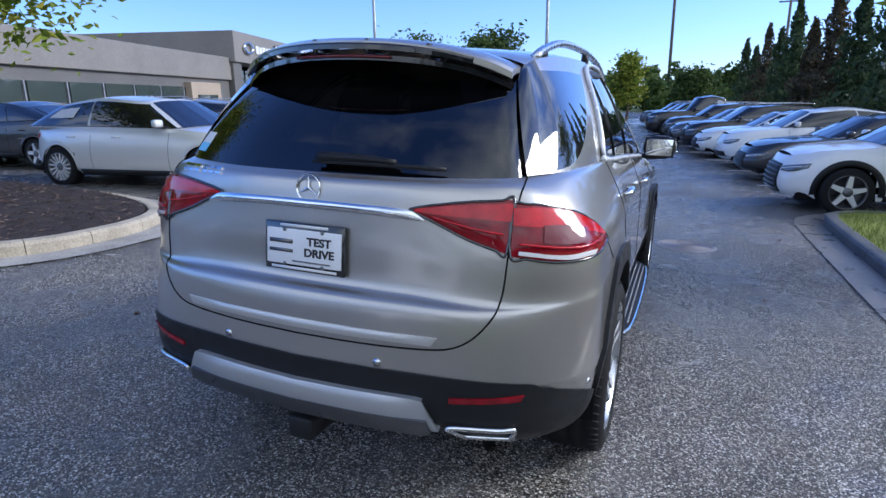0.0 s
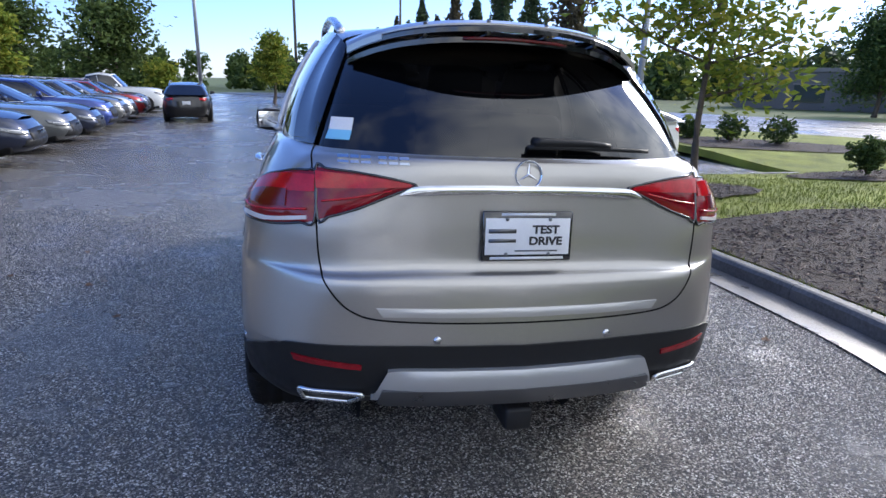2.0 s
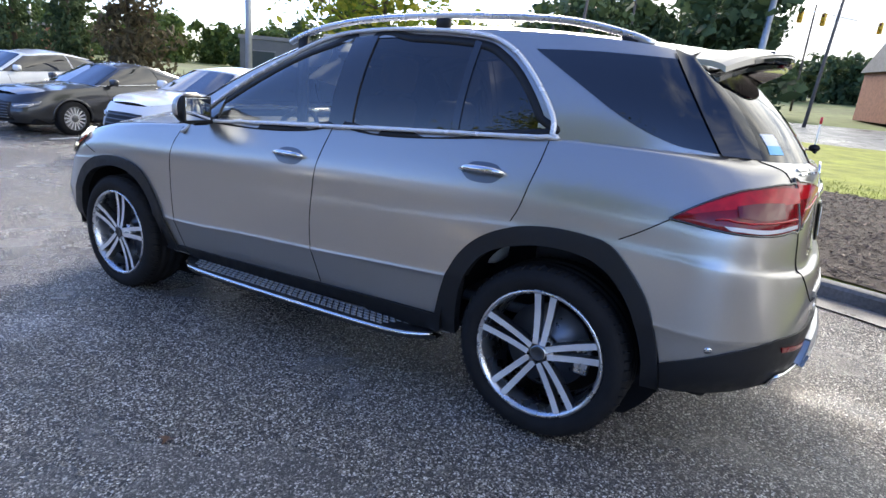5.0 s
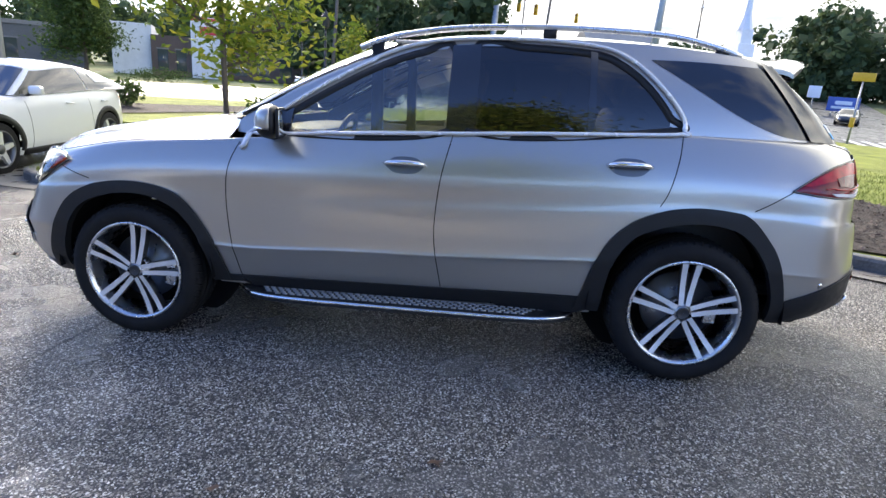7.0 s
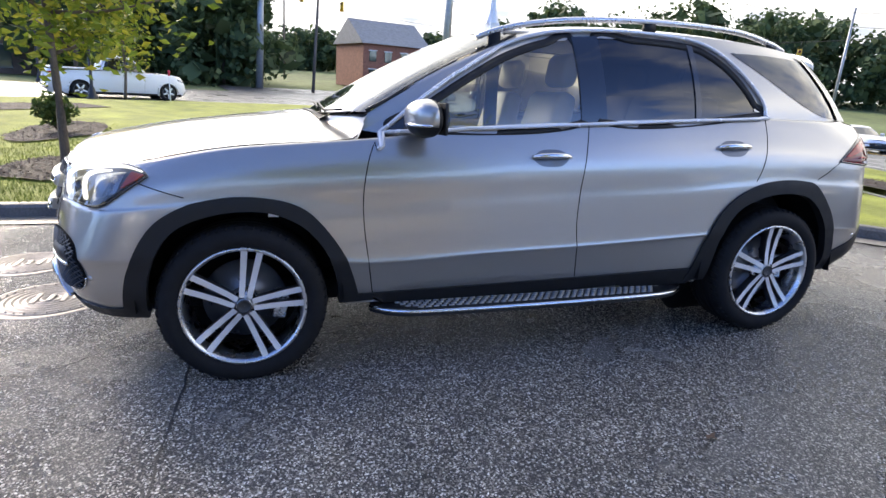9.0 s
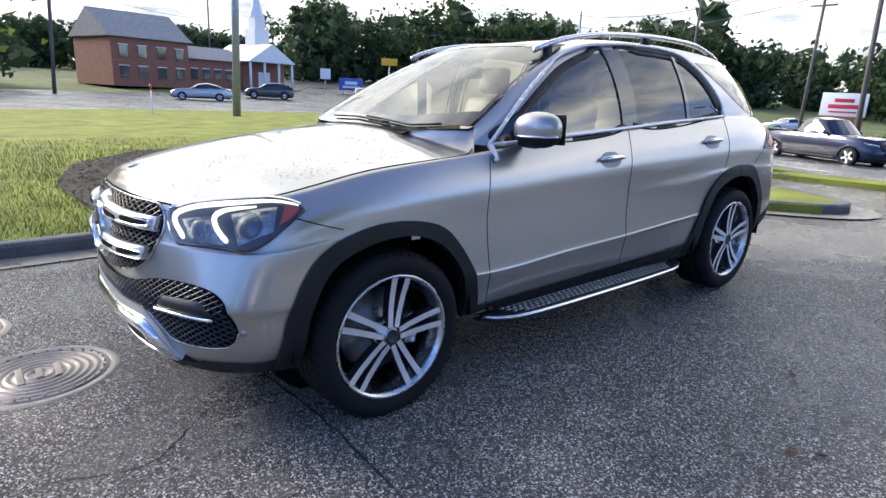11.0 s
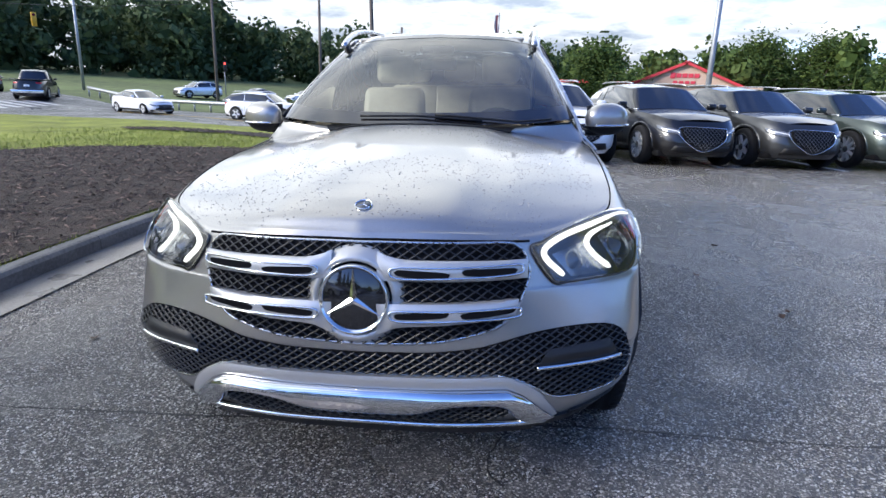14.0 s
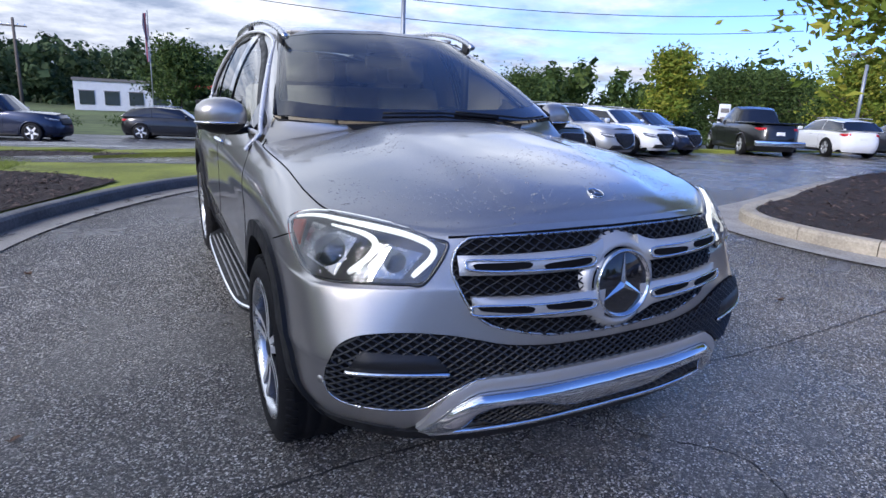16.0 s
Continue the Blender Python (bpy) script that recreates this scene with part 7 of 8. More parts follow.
            RV.append((x, p[1], p[2] + .035 * (1 - (x / wr_) ** 2) * (1 if p[0] > .05 else .6)))
    roofV = []
    yy = np.linspace(hi[0][1], hi[-1][1], 20)
    hs = sorted(hi, key=lambda p: p[1])
    for y in yy:
        w = float(np.interp(y, [p[1] for p in hs], [p[0] for p in hs]))
        z = float(np.interp(y, [p[1] for p in hs], [p[2] for p in hs]))
        for u in np.linspace(-1, 1, 11):
            roofV.append((w * u, y, z + .045 * (1 - u * u) * min(1, w / .4)))
    part("roof", mesh_of(roofV, grid_faces(20, 11)), PAINT if trim != "black_roof" else GLOSS_BLACK, top)

    def pane(name, i0, i1, t0, t1, sg, lift=.008, mat=GLASS_BLACK, squeeze=None):
        PV = []
        idx = np.linspace(i0, i1, max(4, int(i1 - i0) + 1))
        for n_, f in enumerate(idx):
            i = min(int(f), ns - 2); a = f - i
            lo_t, hi_t = t0, t1
            for t in np.linspace(lo_t, hi_t, 6):
                l = lo[i] * (1 - a) + lo[i + 1] * a
                h = hi[i] * (1 - a) + hi[i + 1] * a
                p = l * (1 - t) + h * t + np.array([.03, 0, 0]) * (4 * t * (1 - t)) * (1 if 6 < f < 42 else .2)
                nrm = np.array([p[0], (p[1] - (A0 + D0) / 2) * .25, .5])
                nrm = nrm / np.linalg.norm(nrm)
                q = p + nrm * lift
                PV.append((q[0] * sg, q[1], q[2]))
        k = len(idx)
        fs_ = grid_faces(k, 6)
        return part(name, mesh_of(PV, fs_ if sg > 0 else [q[::-1] for q in fs_]), mat, top)
    for sg in (1, -1):
        pane("front_side_window", 14.6, 24.9, .07, .89, sg)
        pane("rear_side_window", 25.15, 33.9, .08, .89, sg)
        if kind in ("suv", "crossover", "hatch"):
            pane("quarter_window", 34.15, 38.6, .20, .86, sg)
    for nm, i1, j in (("windscreen", 13.0, 0), ("back_window", 13.0, 1)):
        PV, PF = [], []
        for sg in (1, -1):
            base = len(PV)
            for f in np.linspace(0, i1, 12) if j == 0 else np.linspace(ns - 1 - i1 + 1, ns - 1, 12):
                i = min(int(f), ns - 2); a = f - i
                for t in np.linspace(.03, .93, 6):
                    p = (lo[i] * (1 - a) + lo[i + 1] * a) * (1 - t) + (hi[i] * (1 - a) + hi[i + 1] * a) * t
                    PV.append((p[0] * sg, p[1] + (.012 if j == 0 else -.012), p[2] + .010))
            PF += [q if sg > 0 else q[::-1] for q in grid_faces(12, 6, base)]
        part(nm, mesh_of(PV, PF), GLASS_BLACK, top)

    def cast(o, d):
        p, n, _, _ = bvh.ray_cast(Vector(o), Vector(d))
        if p is None:
            p, n, _, _ = bvh.find_nearest(Vector(o) + Vector(d) * 1.2)
        if n.dot(Vector(d)) > 0:
            n = -n
        return p, n

    def lay(name, Ap, Bp, where, mat, lift=.008, n=(14, 4), parent=None, lab=""):
        a, b = even(Ap, n[0]), even(Bp, n[0])
        LV = []
        for layer in (lift, -.004):
            for i in range(n[0]):
                for j in range(n[1]):
                    t = j / (n[1] - 1)
                    p, nm_ = where(tuple(a[i] * (1 - t) + b[i] * t))
                    LV.append(p + nm_ * layer)
        k = n[0] * n[1]
        LF = grid_faces(n[0], n[1])
        rim_ = [i * n[1] for i in range(n[0])] + [(n[0] - 1) * n[1] + j for j in range(1, n[1])] + [i * n[1] + n[1] - 1 for i in range(n[0] - 2, -1, -1)] + list(range(n[1] - 2, 0, -1))
        LF += [(p, q, q + k, p + k) for p, q in zip(rim_, rim_[1:] + rim_[:1])]
        b_ = bmesh.new(); b_.from_mesh(mesh_of(LV, LF)); bmesh.ops.recalc_face_normals(b_, faces=b_.faces)
        return part(name, b_, mat, parent or top, lab)
    fwd = lambda q: cast((q[0] + 1e-4, hl + 1, q[1]), (0, -1, 0))
    aft = lambda q: cast((q[0] + 1e-4, -hl - 1, q[1]), (0, 1, 0))
    side = lambda sg: (lambda q: cast((sg * (hw + 1), q[0], q[1]), (-sg, 0, 0)))

    def snap(q):
        p, n, _, _ = bvh.find_nearest(Vector(q))
        if n.dot(p - Vector((0, p.y * .8, .5))) < 0:
            n = -n
        return p, n
    zl = zn - .10
    if grille == "wide":
        lay("grille", [(-.45, zl), (0, zl + .02), (.45, zl)], [(-.42, zl - .26), (0, zl - .28), (.42, zl - .26)], fwd, PLASTIC)
    elif grille == "shield":
        gg = lay("grille", [(-.46, zl + .02), (0, zl + .04), (.46, zl + .02)], [(-.40, zl - .20), (0, zl - .40), (.40, zl - .20)], fwd, CAVITY, n=(20, 6), lab="shield-shaped mesh grille")
        items = []
        for sgn in (1, -1):
            for k in range(-9, 10):
                run = []
                for t in np.linspace(0, 1, 10):
                    x = k * .075 + sgn * (t - .5) * .40
                    z = zl + .03 - .40 * t
                    if abs(x) < .44 - .10 * t and z > zl - .20 - .19 * (1 - abs(x) / .42):
                        p, n_ = fwd((x, z))
                        run.append(p + n_ * .014)
                if len(run) > 1:
                    items.append(tube_geo(run, .0045, 4))
        part("grille_mesh", mesh_of(*join_geo(items)), GUNMETAL, gg, smooth=False)
        bead_ = []
        for x, z in ((-.46, zl + .02), (0, zl + .04), (.46, zl + .02), (.40, zl - .20), (0, zl - .40), (-.40, zl - .20), (-.46, zl + .02)):
            bead_.append((x, z))
        part("grille_rim", tube([fwd(tuple(q))[0] + fwd(tuple(q))[1] * .012 for q in even(bead_, 48)], .009, 5), CHROME, gg)
    elif grille == "spindle":
        lay("grille", [(-.40, zl + .02), (0, zl + .03), (.40, zl + .02)], [(-.46, .30), (0, .28), (.46, .30)], fwd, PLASTIC, n=(16, 6))
        for z in np.linspace(.34, zl - .02, 6):
            lay("grille_slat", [(-.38, z + .008), (.38, z + .008)], [(-.38, z - .008), (.38, z - .008)], fwd, GUNMETAL, .022, (12, 3))
    elif grille == "slim":
        lay("grille", [(-.55, zl - .01), (0, zl + .01), (.55, zl - .01)], [(-.55, zl - .10), (0, zl - .09), (.55, zl - .10)], fwd, GLOSS_BLACK)
    if grille != "spindle":
        lay("lower_intake", [(-.55, .44), (0, .44), (.55, .44)], [(-.60, .32), (0, .31), (.60, .32)], fwd, PLASTIC)
    for sg in (1, -1):
        zz = zn - .07
        lay("headlamp", [(sg * hw * .50, hl, zz + .01), (sg * hw * .78, hl * .93, zz + .05), (sg * hw * .95, hl * .84, zz + .075)], [(sg * hw * .52, hl, zz - .085), (sg * hw * .78, hl * .95, zz - .075), (sg * hw * .96, hl * .86, zz - .01)], snap, HEADLAMP, .010, lab="clear headlamp")
        lay("lamp_strip", [(sg * hw * .54, hl, zz - .02), (sg * hw * .90, hl * .90, zz + .03)], [(sg * hw * .55, hl, zz - .04), (sg * hw * .90, hl * .90, zz + .01)], snap, WHITE, .016, (10, 3))
        zz = zt - .10
        lay("tail_lamp", [(sg * hw * .55, -hl, zz + .05), (sg * hw * .85, -hl * .95, zz + .06), (sg * hw * .97, -hl * .86, zz + .03)], [(sg * hw * .55, -hl, zz - .05), (sg * hw * .85, -hl * .96, zz - .08), (sg * hw * .98, -hl * .88, zz - .02)], snap, LAMP_RED, .010)
        w_ = side(sg)
        for hy in (ya, ybk):
            Ai, Bi = [], []
            for k in range(13):
                a = radians(-8 + 196 * k / 12)
                Ai.append((hy + R * 1.06 * math.cos(a), R + R * 1.06 * math.sin(a)))
                Bi.append((hy + R * (1.30 if cladding else 1.18) * math.cos(a), R + R * (1.30 if cladding else 1.18) * math.sin(a)))
            lay("wheel_arch", Ai, Bi, w_, PLASTIC if cladding else PAINT, .010, (26, 3))
            well = part("wheel_housing", lathe([(sg * hw * .45, .02), (sg * hw * .45, R * 1.15), (sg * hw * .93, R * 1.15)], 24, 'x', math.pi), CAVITY, top)
            well.location = (0, hy, R)
        lay("sill", [(ya - R * 1.25, .33), (ybk + R * 1.25, .34)], [(ya - R * 1.25, .23), (ybk + R * 1.25, .23)], w_, PLASTIC, .008, (20, 3))
        zb = (zc + zt) / 2 - .09
        for y in ((A0 + D0) / 2 + .42, (A0 + D0) / 2 - .55):
            p, n_ = w_((y, zb - .06))
            part("door_handle", tube([(p.x + sg * .016, y - .09, zb - .06), (p.x + sg * .03, y, zb - .058), (p.x + sg * .016, y + .09, zb - .056)], .013, 6), PAINT, top)
        for y in (A0 - .12, (A0 + D0) / 2 - .10):
            pts = []
            for z in np.linspace(.34, zb, 10):
                p, n_ = w_((y - .06 * math.sin(z * 3), z))
                pts.append(p)
            part("shut_line", tube(pts, .004, 4), CAVITY, top)
        bead_pts = []
        for f in np.linspace(13, 39, 24):
            i = int(f); a = f - i
            p = lo[i] * (1 - a) + lo[i + 1] * a
            bead_pts.append((sg * (p[0] + .012), p[1], p[2] + .03))
        part("waist_trim", tube(bead_pts, .009, 5), CHROME if trim == "chrome" else GLOSS_BLACK, top)
        mir = part("door_mirror", box_bm((.20, .11, .13), (sg * (hw * .93 + .10), A0 - .28, zc + .10), .04, 2), PAINT, top)
        part("mirror_foot", tube([(sg * hw * .88, A0 - .27, zc + .02), (sg * (hw * .93 + .06), A0 - .28, zc + .06)], .022, 6), PLASTIC, mir)
    if kind in ("suv",):
        for sg in (1, -1):
            pts = [(sg * wr_ * .92, y, H - .02 + .05 * (1 - ((y - (B0 + C0) / 2) / ((B0 - C0) / 2)) ** 4)) for y in np.linspace(C0 + .1, B0 - .1, 14)]
            part("roof_rail", tube(pts, .016, 6), SATIN, top)
    part("front_plate", box_bm((.31, .012, .15), (0, hl * .99, .50), .004), GLOSS_BLACK, top)
    part("rear_plate", box_bm((.31, .012, .15), (0, -hl * .985 - .012, zt * .72), .004), WHITE, top)
    part("underbody", box_bm((W * .80, L * .88, .12), (0, 0, .27), .03), CAVITY, top)
    if kind == "pickup":
        bed = part("load_bed", box_bm((W * .84, hl * .92 + fe * hl + .02, .05), (0, (-hl * .93 + fe * hl) / 2, zt + .045), .01), CAVITY, top)
        for sg in (1, -1):
            part("bed_rail", box_bm((.10, hl * .93 + fe * hl, .06), (sg * hw * .88, (-hl * .93 + fe * hl) / 2, zt + .055), .02), PAINT, top)
        part("tailgate_rail", box_bm((W * .80, .08, .06), (0, -hl * .92, zt + .05), .02), PAINT, top)
        part("rear_bumper", box_bm((W * .9, .14, .20), (0, -hl * 1.0, .52), .03), CHROME, top)
    if sticker:
        for sg in (1, -1):
            pane("window_sheet", 27, 30.5, .35, .72, sg, .016, WHITE)
    w0 = road_wheel(R, style)
    w0.parent = top
    first = True
    for sg in (1, -1):
        for hy in (ya, ybk):
            mm = pose(sg * (hw - .125), hy, R, 15 * sg + hy * 20, 0, 0 if sg > 0 else 180)
            if first:
                w0.matrix_basis = mm; first = False
            else:
                copy_thing(w0, mm)
    return top


PAINTS = {}


def paint_for(color, metal):
    k = (color, metal)
    if k not in PAINTS:
        PAINTS[k] = paint("car_paint", color, metal, .35)
    return PAINTS[k]


HEADLAMP = M("headlamp_glass", (0.16, 0.17, 0.19), 0.08, .4, coat=1.0, var=.5, scale=25)
WHT, PEARL, BLK, NAVY, GREY, SLV, GRN, BLU, RED, BRN, CHAR = (.78, .79, .80), (.70, .71, .71), (.012, .012, .014), (.012, .018, .045), (.10, .105, .11), (.40, .41, .42), (.04, .055, .05), (.02, .045, .22), (.35, .02, .02), (.05, .045, .04), (.035, .037, .04)
RR, LR, GR = "parked row beside the lane", "parked row facing the lane", "parked row of luxury SUVs"
G = stand
vehicle("crossover", G(4.8, 7.4, 95), WHT, "white crossover parked beside the verge, black wheel arches", "five", group=RR, grille="spindle", metal=0.0, cladding=True, sticker=True)
vehicle("sedan", G(4.75, 11.2, 97), CHAR, "dark grey luxury sedan with bright window trim", "multi", group=RR, trim="chrome", grille="spindle")
vehicle("crossover", G(4.25, 14.0, 97), WHT, "white electric crossover with a smooth nose", "ten", group=RR, grille="none", metal=0.0)
vehicle("sedan", G(3.85, 16.8, 97), PEARL, "white sedan with a dark roof", "ten", group=RR, trim="black_roof", metal=.1)
vehicle("suv", G(3.4, 19.7, 98), BLK, "black SUV with a paper sheet in its window", "five", group=RR, trim="chrome", sticker=True)
for k, (c, kd, lab) in enumerate(((GREY, "sedan", "grey sedan"), (CHAR, "suv", "dark grey SUV"), (BLK, "pickup", "black pickup truck"), (BRN, "suv", "dark brown boxy SUV"), (NAVY, "suv", "navy SUV"), (CHAR, "crossover", "dark crossover"), (GREY, "suv", "grey SUV"))):
    vehicle(kd, G(2.95 - .4 * k, 22.5 + 2.85 * k, 98), c, lab + " far along the parked row", "five", group=RR, sticker=k == 2)
vehicle("hatch", G(-7.85, 4.25, -83), PEARL, "silver-white electric hatchback with dark swirl wheels", "multi", group=LR, grille="slim", metal=.35, sticker=True)
vehicle("sedan", G(-7.7, 7.3, -83), NAVY, "navy sedan with bright window trim", "multi", group=LR, trim="chrome")
vehicle("sedan", G(-8.05, 10.1, -83), GREY, "grey-green sedan with bright window trim", "ten", group=LR, trim="chrome")
vehicle("sedan", G(-8.4, 12.9, -83), NAVY, "dark blue sedan with bright window trim", "ten", group=LR, trim="chrome")
vehicle("suv", G(-8.8, 15.7, -83), BLU, "bright blue SUV in the parked row", "ten", group=LR, trim="chrome")
vehicle("suv", G(-9.2, 18.5, -83), GREY, "grey SUV in the parked row", "five", group=LR)
vehicle("crossover", G(-9.5, 21.2, -83), SLV, "silver crossover in the parked row", "five", group=LR)
vehicle("suv", G(-9.9, 24.0, -83), RED, "red SUV in the parked row", "five", group=LR)
vehicle("crossover", G(-10.3, 26.8, -83), CHAR, "dark crossover in the parked row", "five", group=LR)
vehicle("pickup", G(-10.8, 29.6, -83), WHT, "white pickup truck far along the row", "five", group=LR, metal=0.0)
vehicle("suv", G(-11.2, 32.4, -83), SLV, "silver SUV far along the row", "five", group=LR)
vehicle("suv", G(-5.8, 24.2, 8), BLK, "black SUV standing in the lane, seen from behind", "five")
SECOND = "second parked row before the showroom"
for k, (x, y, c, kd) in enumerate(((-14.2, 9.0, CHAR, "suv"), (-14.8, 12.0, SLV, "suv"), (-15.2, 15.0, NAVY, "suv"), (-15.6, 18, WHT, "suv"), (-16, 21, BLK, "suv"))):
    vehicle(kd, G(x, y, 97), c, "parked car standing behind the front row", "five", group=SECOND)
vehicle("sedan", G(-13.2, 5.2, 97), CHAR, "dark grey sedan behind the hatchback", "five", group=SECOND)
vehicle("sedan", G(-13.9, 2.4 + 4.2, -83), BLK, "black sedan behind the island", "five", group=SECOND)
for k, (x, y, c, lab) in enumerate(((-.75, -6.75, WHT, "white luxury SUV with a large shield grille"), (-2.95, -7.1, BLK, "black luxury SUV with a large shield grille"), (-4.95, -7.5, CHAR, "dark grey luxury SUV with a shield grille"), (-7.1, -8.05, GRN, "dark green luxury SUV with a shield grille"),
                                    (-9.45, -8.85, SLV, "silver luxury SUV with a shield grille"), (-11.9, -9.75, WHT, "white luxury SUV at the row's far part"), (-14.2, -10.7, NAVY, "navy luxury SUV at the end of the row"))):
    vehicle("suv", G(x - .49 + (x + 1.0) * .08, y - 2.7 + (x + .75) * .02, 12), c, lab, "ten" if k % 2 else "five", group=GR, grille="shield", metal=0.0 if c == WHT else .6, trim="chrome", sticker=k in (1, 2, 3))
END = "cars at the far end of the car park"
vehicle("pickup", G(-21.5, -13.2, 148), BLK, "black pickup truck seen from behind", "five", group=END)
vehicle("suv", G(-25.5, -12.2, 150), WHT, "white SUV seen from behind", "five", group=END, metal=0.0)
vehicle("suv", G(-28.5, -10.8, 150), NAVY, "dark blue SUV at the car park end", "five", group=END)
vehicle("sedan", G(-31, -8.6, 150), PEARL, "pale sedan at the car park's end", "five", group=END)
TRAFFIC = "traffic on the roads"
vehicle("sedan", G(49.1, -12.7, -17), SLV, "silver sedan waiting on the main road", "five", group=TRAFFIC)
vehicle("suv", G(55.0, -21.0, -20), BRN, "dark brown SUV on the main road", "five", group=TRAFFIC)
vehicle("pickup", G(27.6, 8.0, -153), WHT, "white pickup truck on the main road", "five", group=TRAFFIC, metal=0.0)
vehicle("sedan", G(22.6, -31.4, 64), WHT, "white sedan on the side road", "five", group=TRAFFIC, metal=0.0)
vehicle("suv", G(13.4, -28.8, 84), WHT, "white SUV on the side road", "five", group=TRAFFIC, metal=0.0)
vehicle("pickup", G(7.2, -27.0, 70), NAVY, "dark blue pickup truck on the side road", "five", group=TRAFFIC)
vehicle("suv", G(.2, -28.4, 76), BLK, "black crossover on the side road", "five", group=TRAFFIC)
for k, (x, y, yaw, c, kd) in enumerate(((62, -52, 60, CHAR, "suv"), (58, -57, -120, NAVY, "suv"), (42, -40, -112, BLK, "suv"), (32.4, -34.6, -150, BLK, "pickup"), (54, -31, 60, GREY, "sedan"), (30, -52, -30, WHT, "suv"), (26, -56, -30, SLV, "sedan"), (22, -60, -30, WHT, "sedan"))):
    vehicle(kd, G(x, y, yaw), c, "car waiting at the crossing", "five", group=TRAFFIC)

# ---------- buildings, poles, signs ----------
STUCCO = M("grey_panel", (0.20, 0.185, 0.17), 0.6, var=.12, scale=.6)
STUCCO_D = M("dark_grey_panel", (0.12, 0.115, 0.11), 0.6, var=.12, scale=.6)
BRICK = M("red_brick_wall", (0.26, 0.11, 0.075), 0.85, var=.35, scale=4)
SIDING = M("white_siding", (0.72, 0.73, 0.74), 0.7, var=.08, scale=2)
ROOF_GREY = M("grey_shingle", (0.22, 0.23, 0.24), 0.85, var=.25, scale=3)
ROOF_RED = M("red_metal_roof", (0.50, 0.03, 0.04), 0.45, var=.1, scale=2)
TAN_WALL = M("tan_wall", (0.50, 0.36, 0.28), 0.8, var=.12, scale=1)
STEEL = M("galvanised_steel", (0.30, 0.32, 0.34), 0.45, .6, var=.15, scale=5)
WOODPOLE = M("weathered_pole", (0.13, 0.11, 0.095), 0.9, var=.4, scale=5, stretch=(1, 1, .1), bump=.6)
IRON = M("black_iron", (0.015, 0.015, 0.016), 0.4, var=.2, scale=10)
YELLOW = M("yellow_paint", (0.62, 0.36, 0.02), 0.5, var=.1, scale=10)
SIGN_BLUE = M("blue_sign", (0.05, 0.10, 0.35), 0.5)
SIGN_RED = M("red_sign_paint", (0.55, 0.03, 0.06), 0.5)
SIGN_GREEN = M("green_board", (0.10, 0.17, 0.04), 0.5, var=.3, scale=.6)
PANE = M("shop_glass", (0.05, 0.065, 0.065), 0.05, coat=1.0)
RED_LIT = M("lit_red_lamp", (0.5, 0.02, 0.02), 0.4, emit=(1, .05, .03, 2.0))


def block(name, size, at, mat, parent, bevel=.03, label=""):
    return part(name, box_bm(size, at, bevel, 1), mat, parent, label, smooth=False)


def showroom():
    """Low grey dealership with a long glazed wing and a tall end block."""
    b = thing("showroom_building", pose(-27.1, 30.0, gz(-27, 30), 0, 0, 106), "grey car showroom with a flat fascia and tall glass front", "building")
    # local x runs along the front, y towards the car park (-y faces it)
    b.scale = (1, 1, .86)
    block("wall", (20, 14, 3.6), (-13, 7, 1.8), STUCCO_D, b)
    block("fascia", (20.4, 14.4, 1.6), (-13, 7, 4.3), STUCCO, b)
    block("tall_fascia", (17, 16, 2.2), (5.2, 7.4, 5.9), STUCCO, b)
    block("corner_pier", (1.2, 1.2, 4.9), (-2.6, .2, 2.45), STUCCO_D, b)
    block("core", (15, 13, 4.8), (5.2, 7.9, 2.4), CAVITY, b)
    for k in range(11):
        w = block("window", (1.28, .08, 3.9), (-1.6 + 1.36 * k, 1.2, 2.5), PANE, b, .01)
        block("frame", (.06, .14, 3.9), (-.93 + 1.36 * k, 1.16, 2.5), STEEL, w, .01)
    for k in range(8):
        x = -21 + 2.2 * k
        w = block("window", (1.9, .10, 2.6), (x, -.03, 1.6), PANE, b, .01)
        block("frame", (.07, .16, 2.6), (x + 1.05, -.05, 1.6), STEEL, w, .01)
    block("entrance", (3.4, .5, 3.2), (-7.0, -.2, 1.6), M("tan_portal", (0.36, 0.29, 0.22), .6, var=.1, scale=1), b)
    block("entrance_door", (2.2, .1, 2.4), (-7.0, -.48, 1.2), PANE, b, .01)
    # fascia mark as plain shapes
    em = part("sign_mark", lathe([(0, .55), (.1, .55), (.1, .40), (0, .40)], 32, 'z'), CHROME, b)
    em.location = (-1.4, -.68, 5.9); em.rotation_euler = (math.pi / 2, 0, 0); em.scale = (1.3, .8, 1)
    for k in range(7):
        block("sign_bar", (.42, .06, .5 if k % 2 else .62), (.1 + .55 * k, -.66, 5.9), WHITE, b, .01)
    for k in range(4):
        block("sign_bar", (.3, .06, .4), (11.3 + .4 * k, -.66, 5.8), WHITE, b, .01)


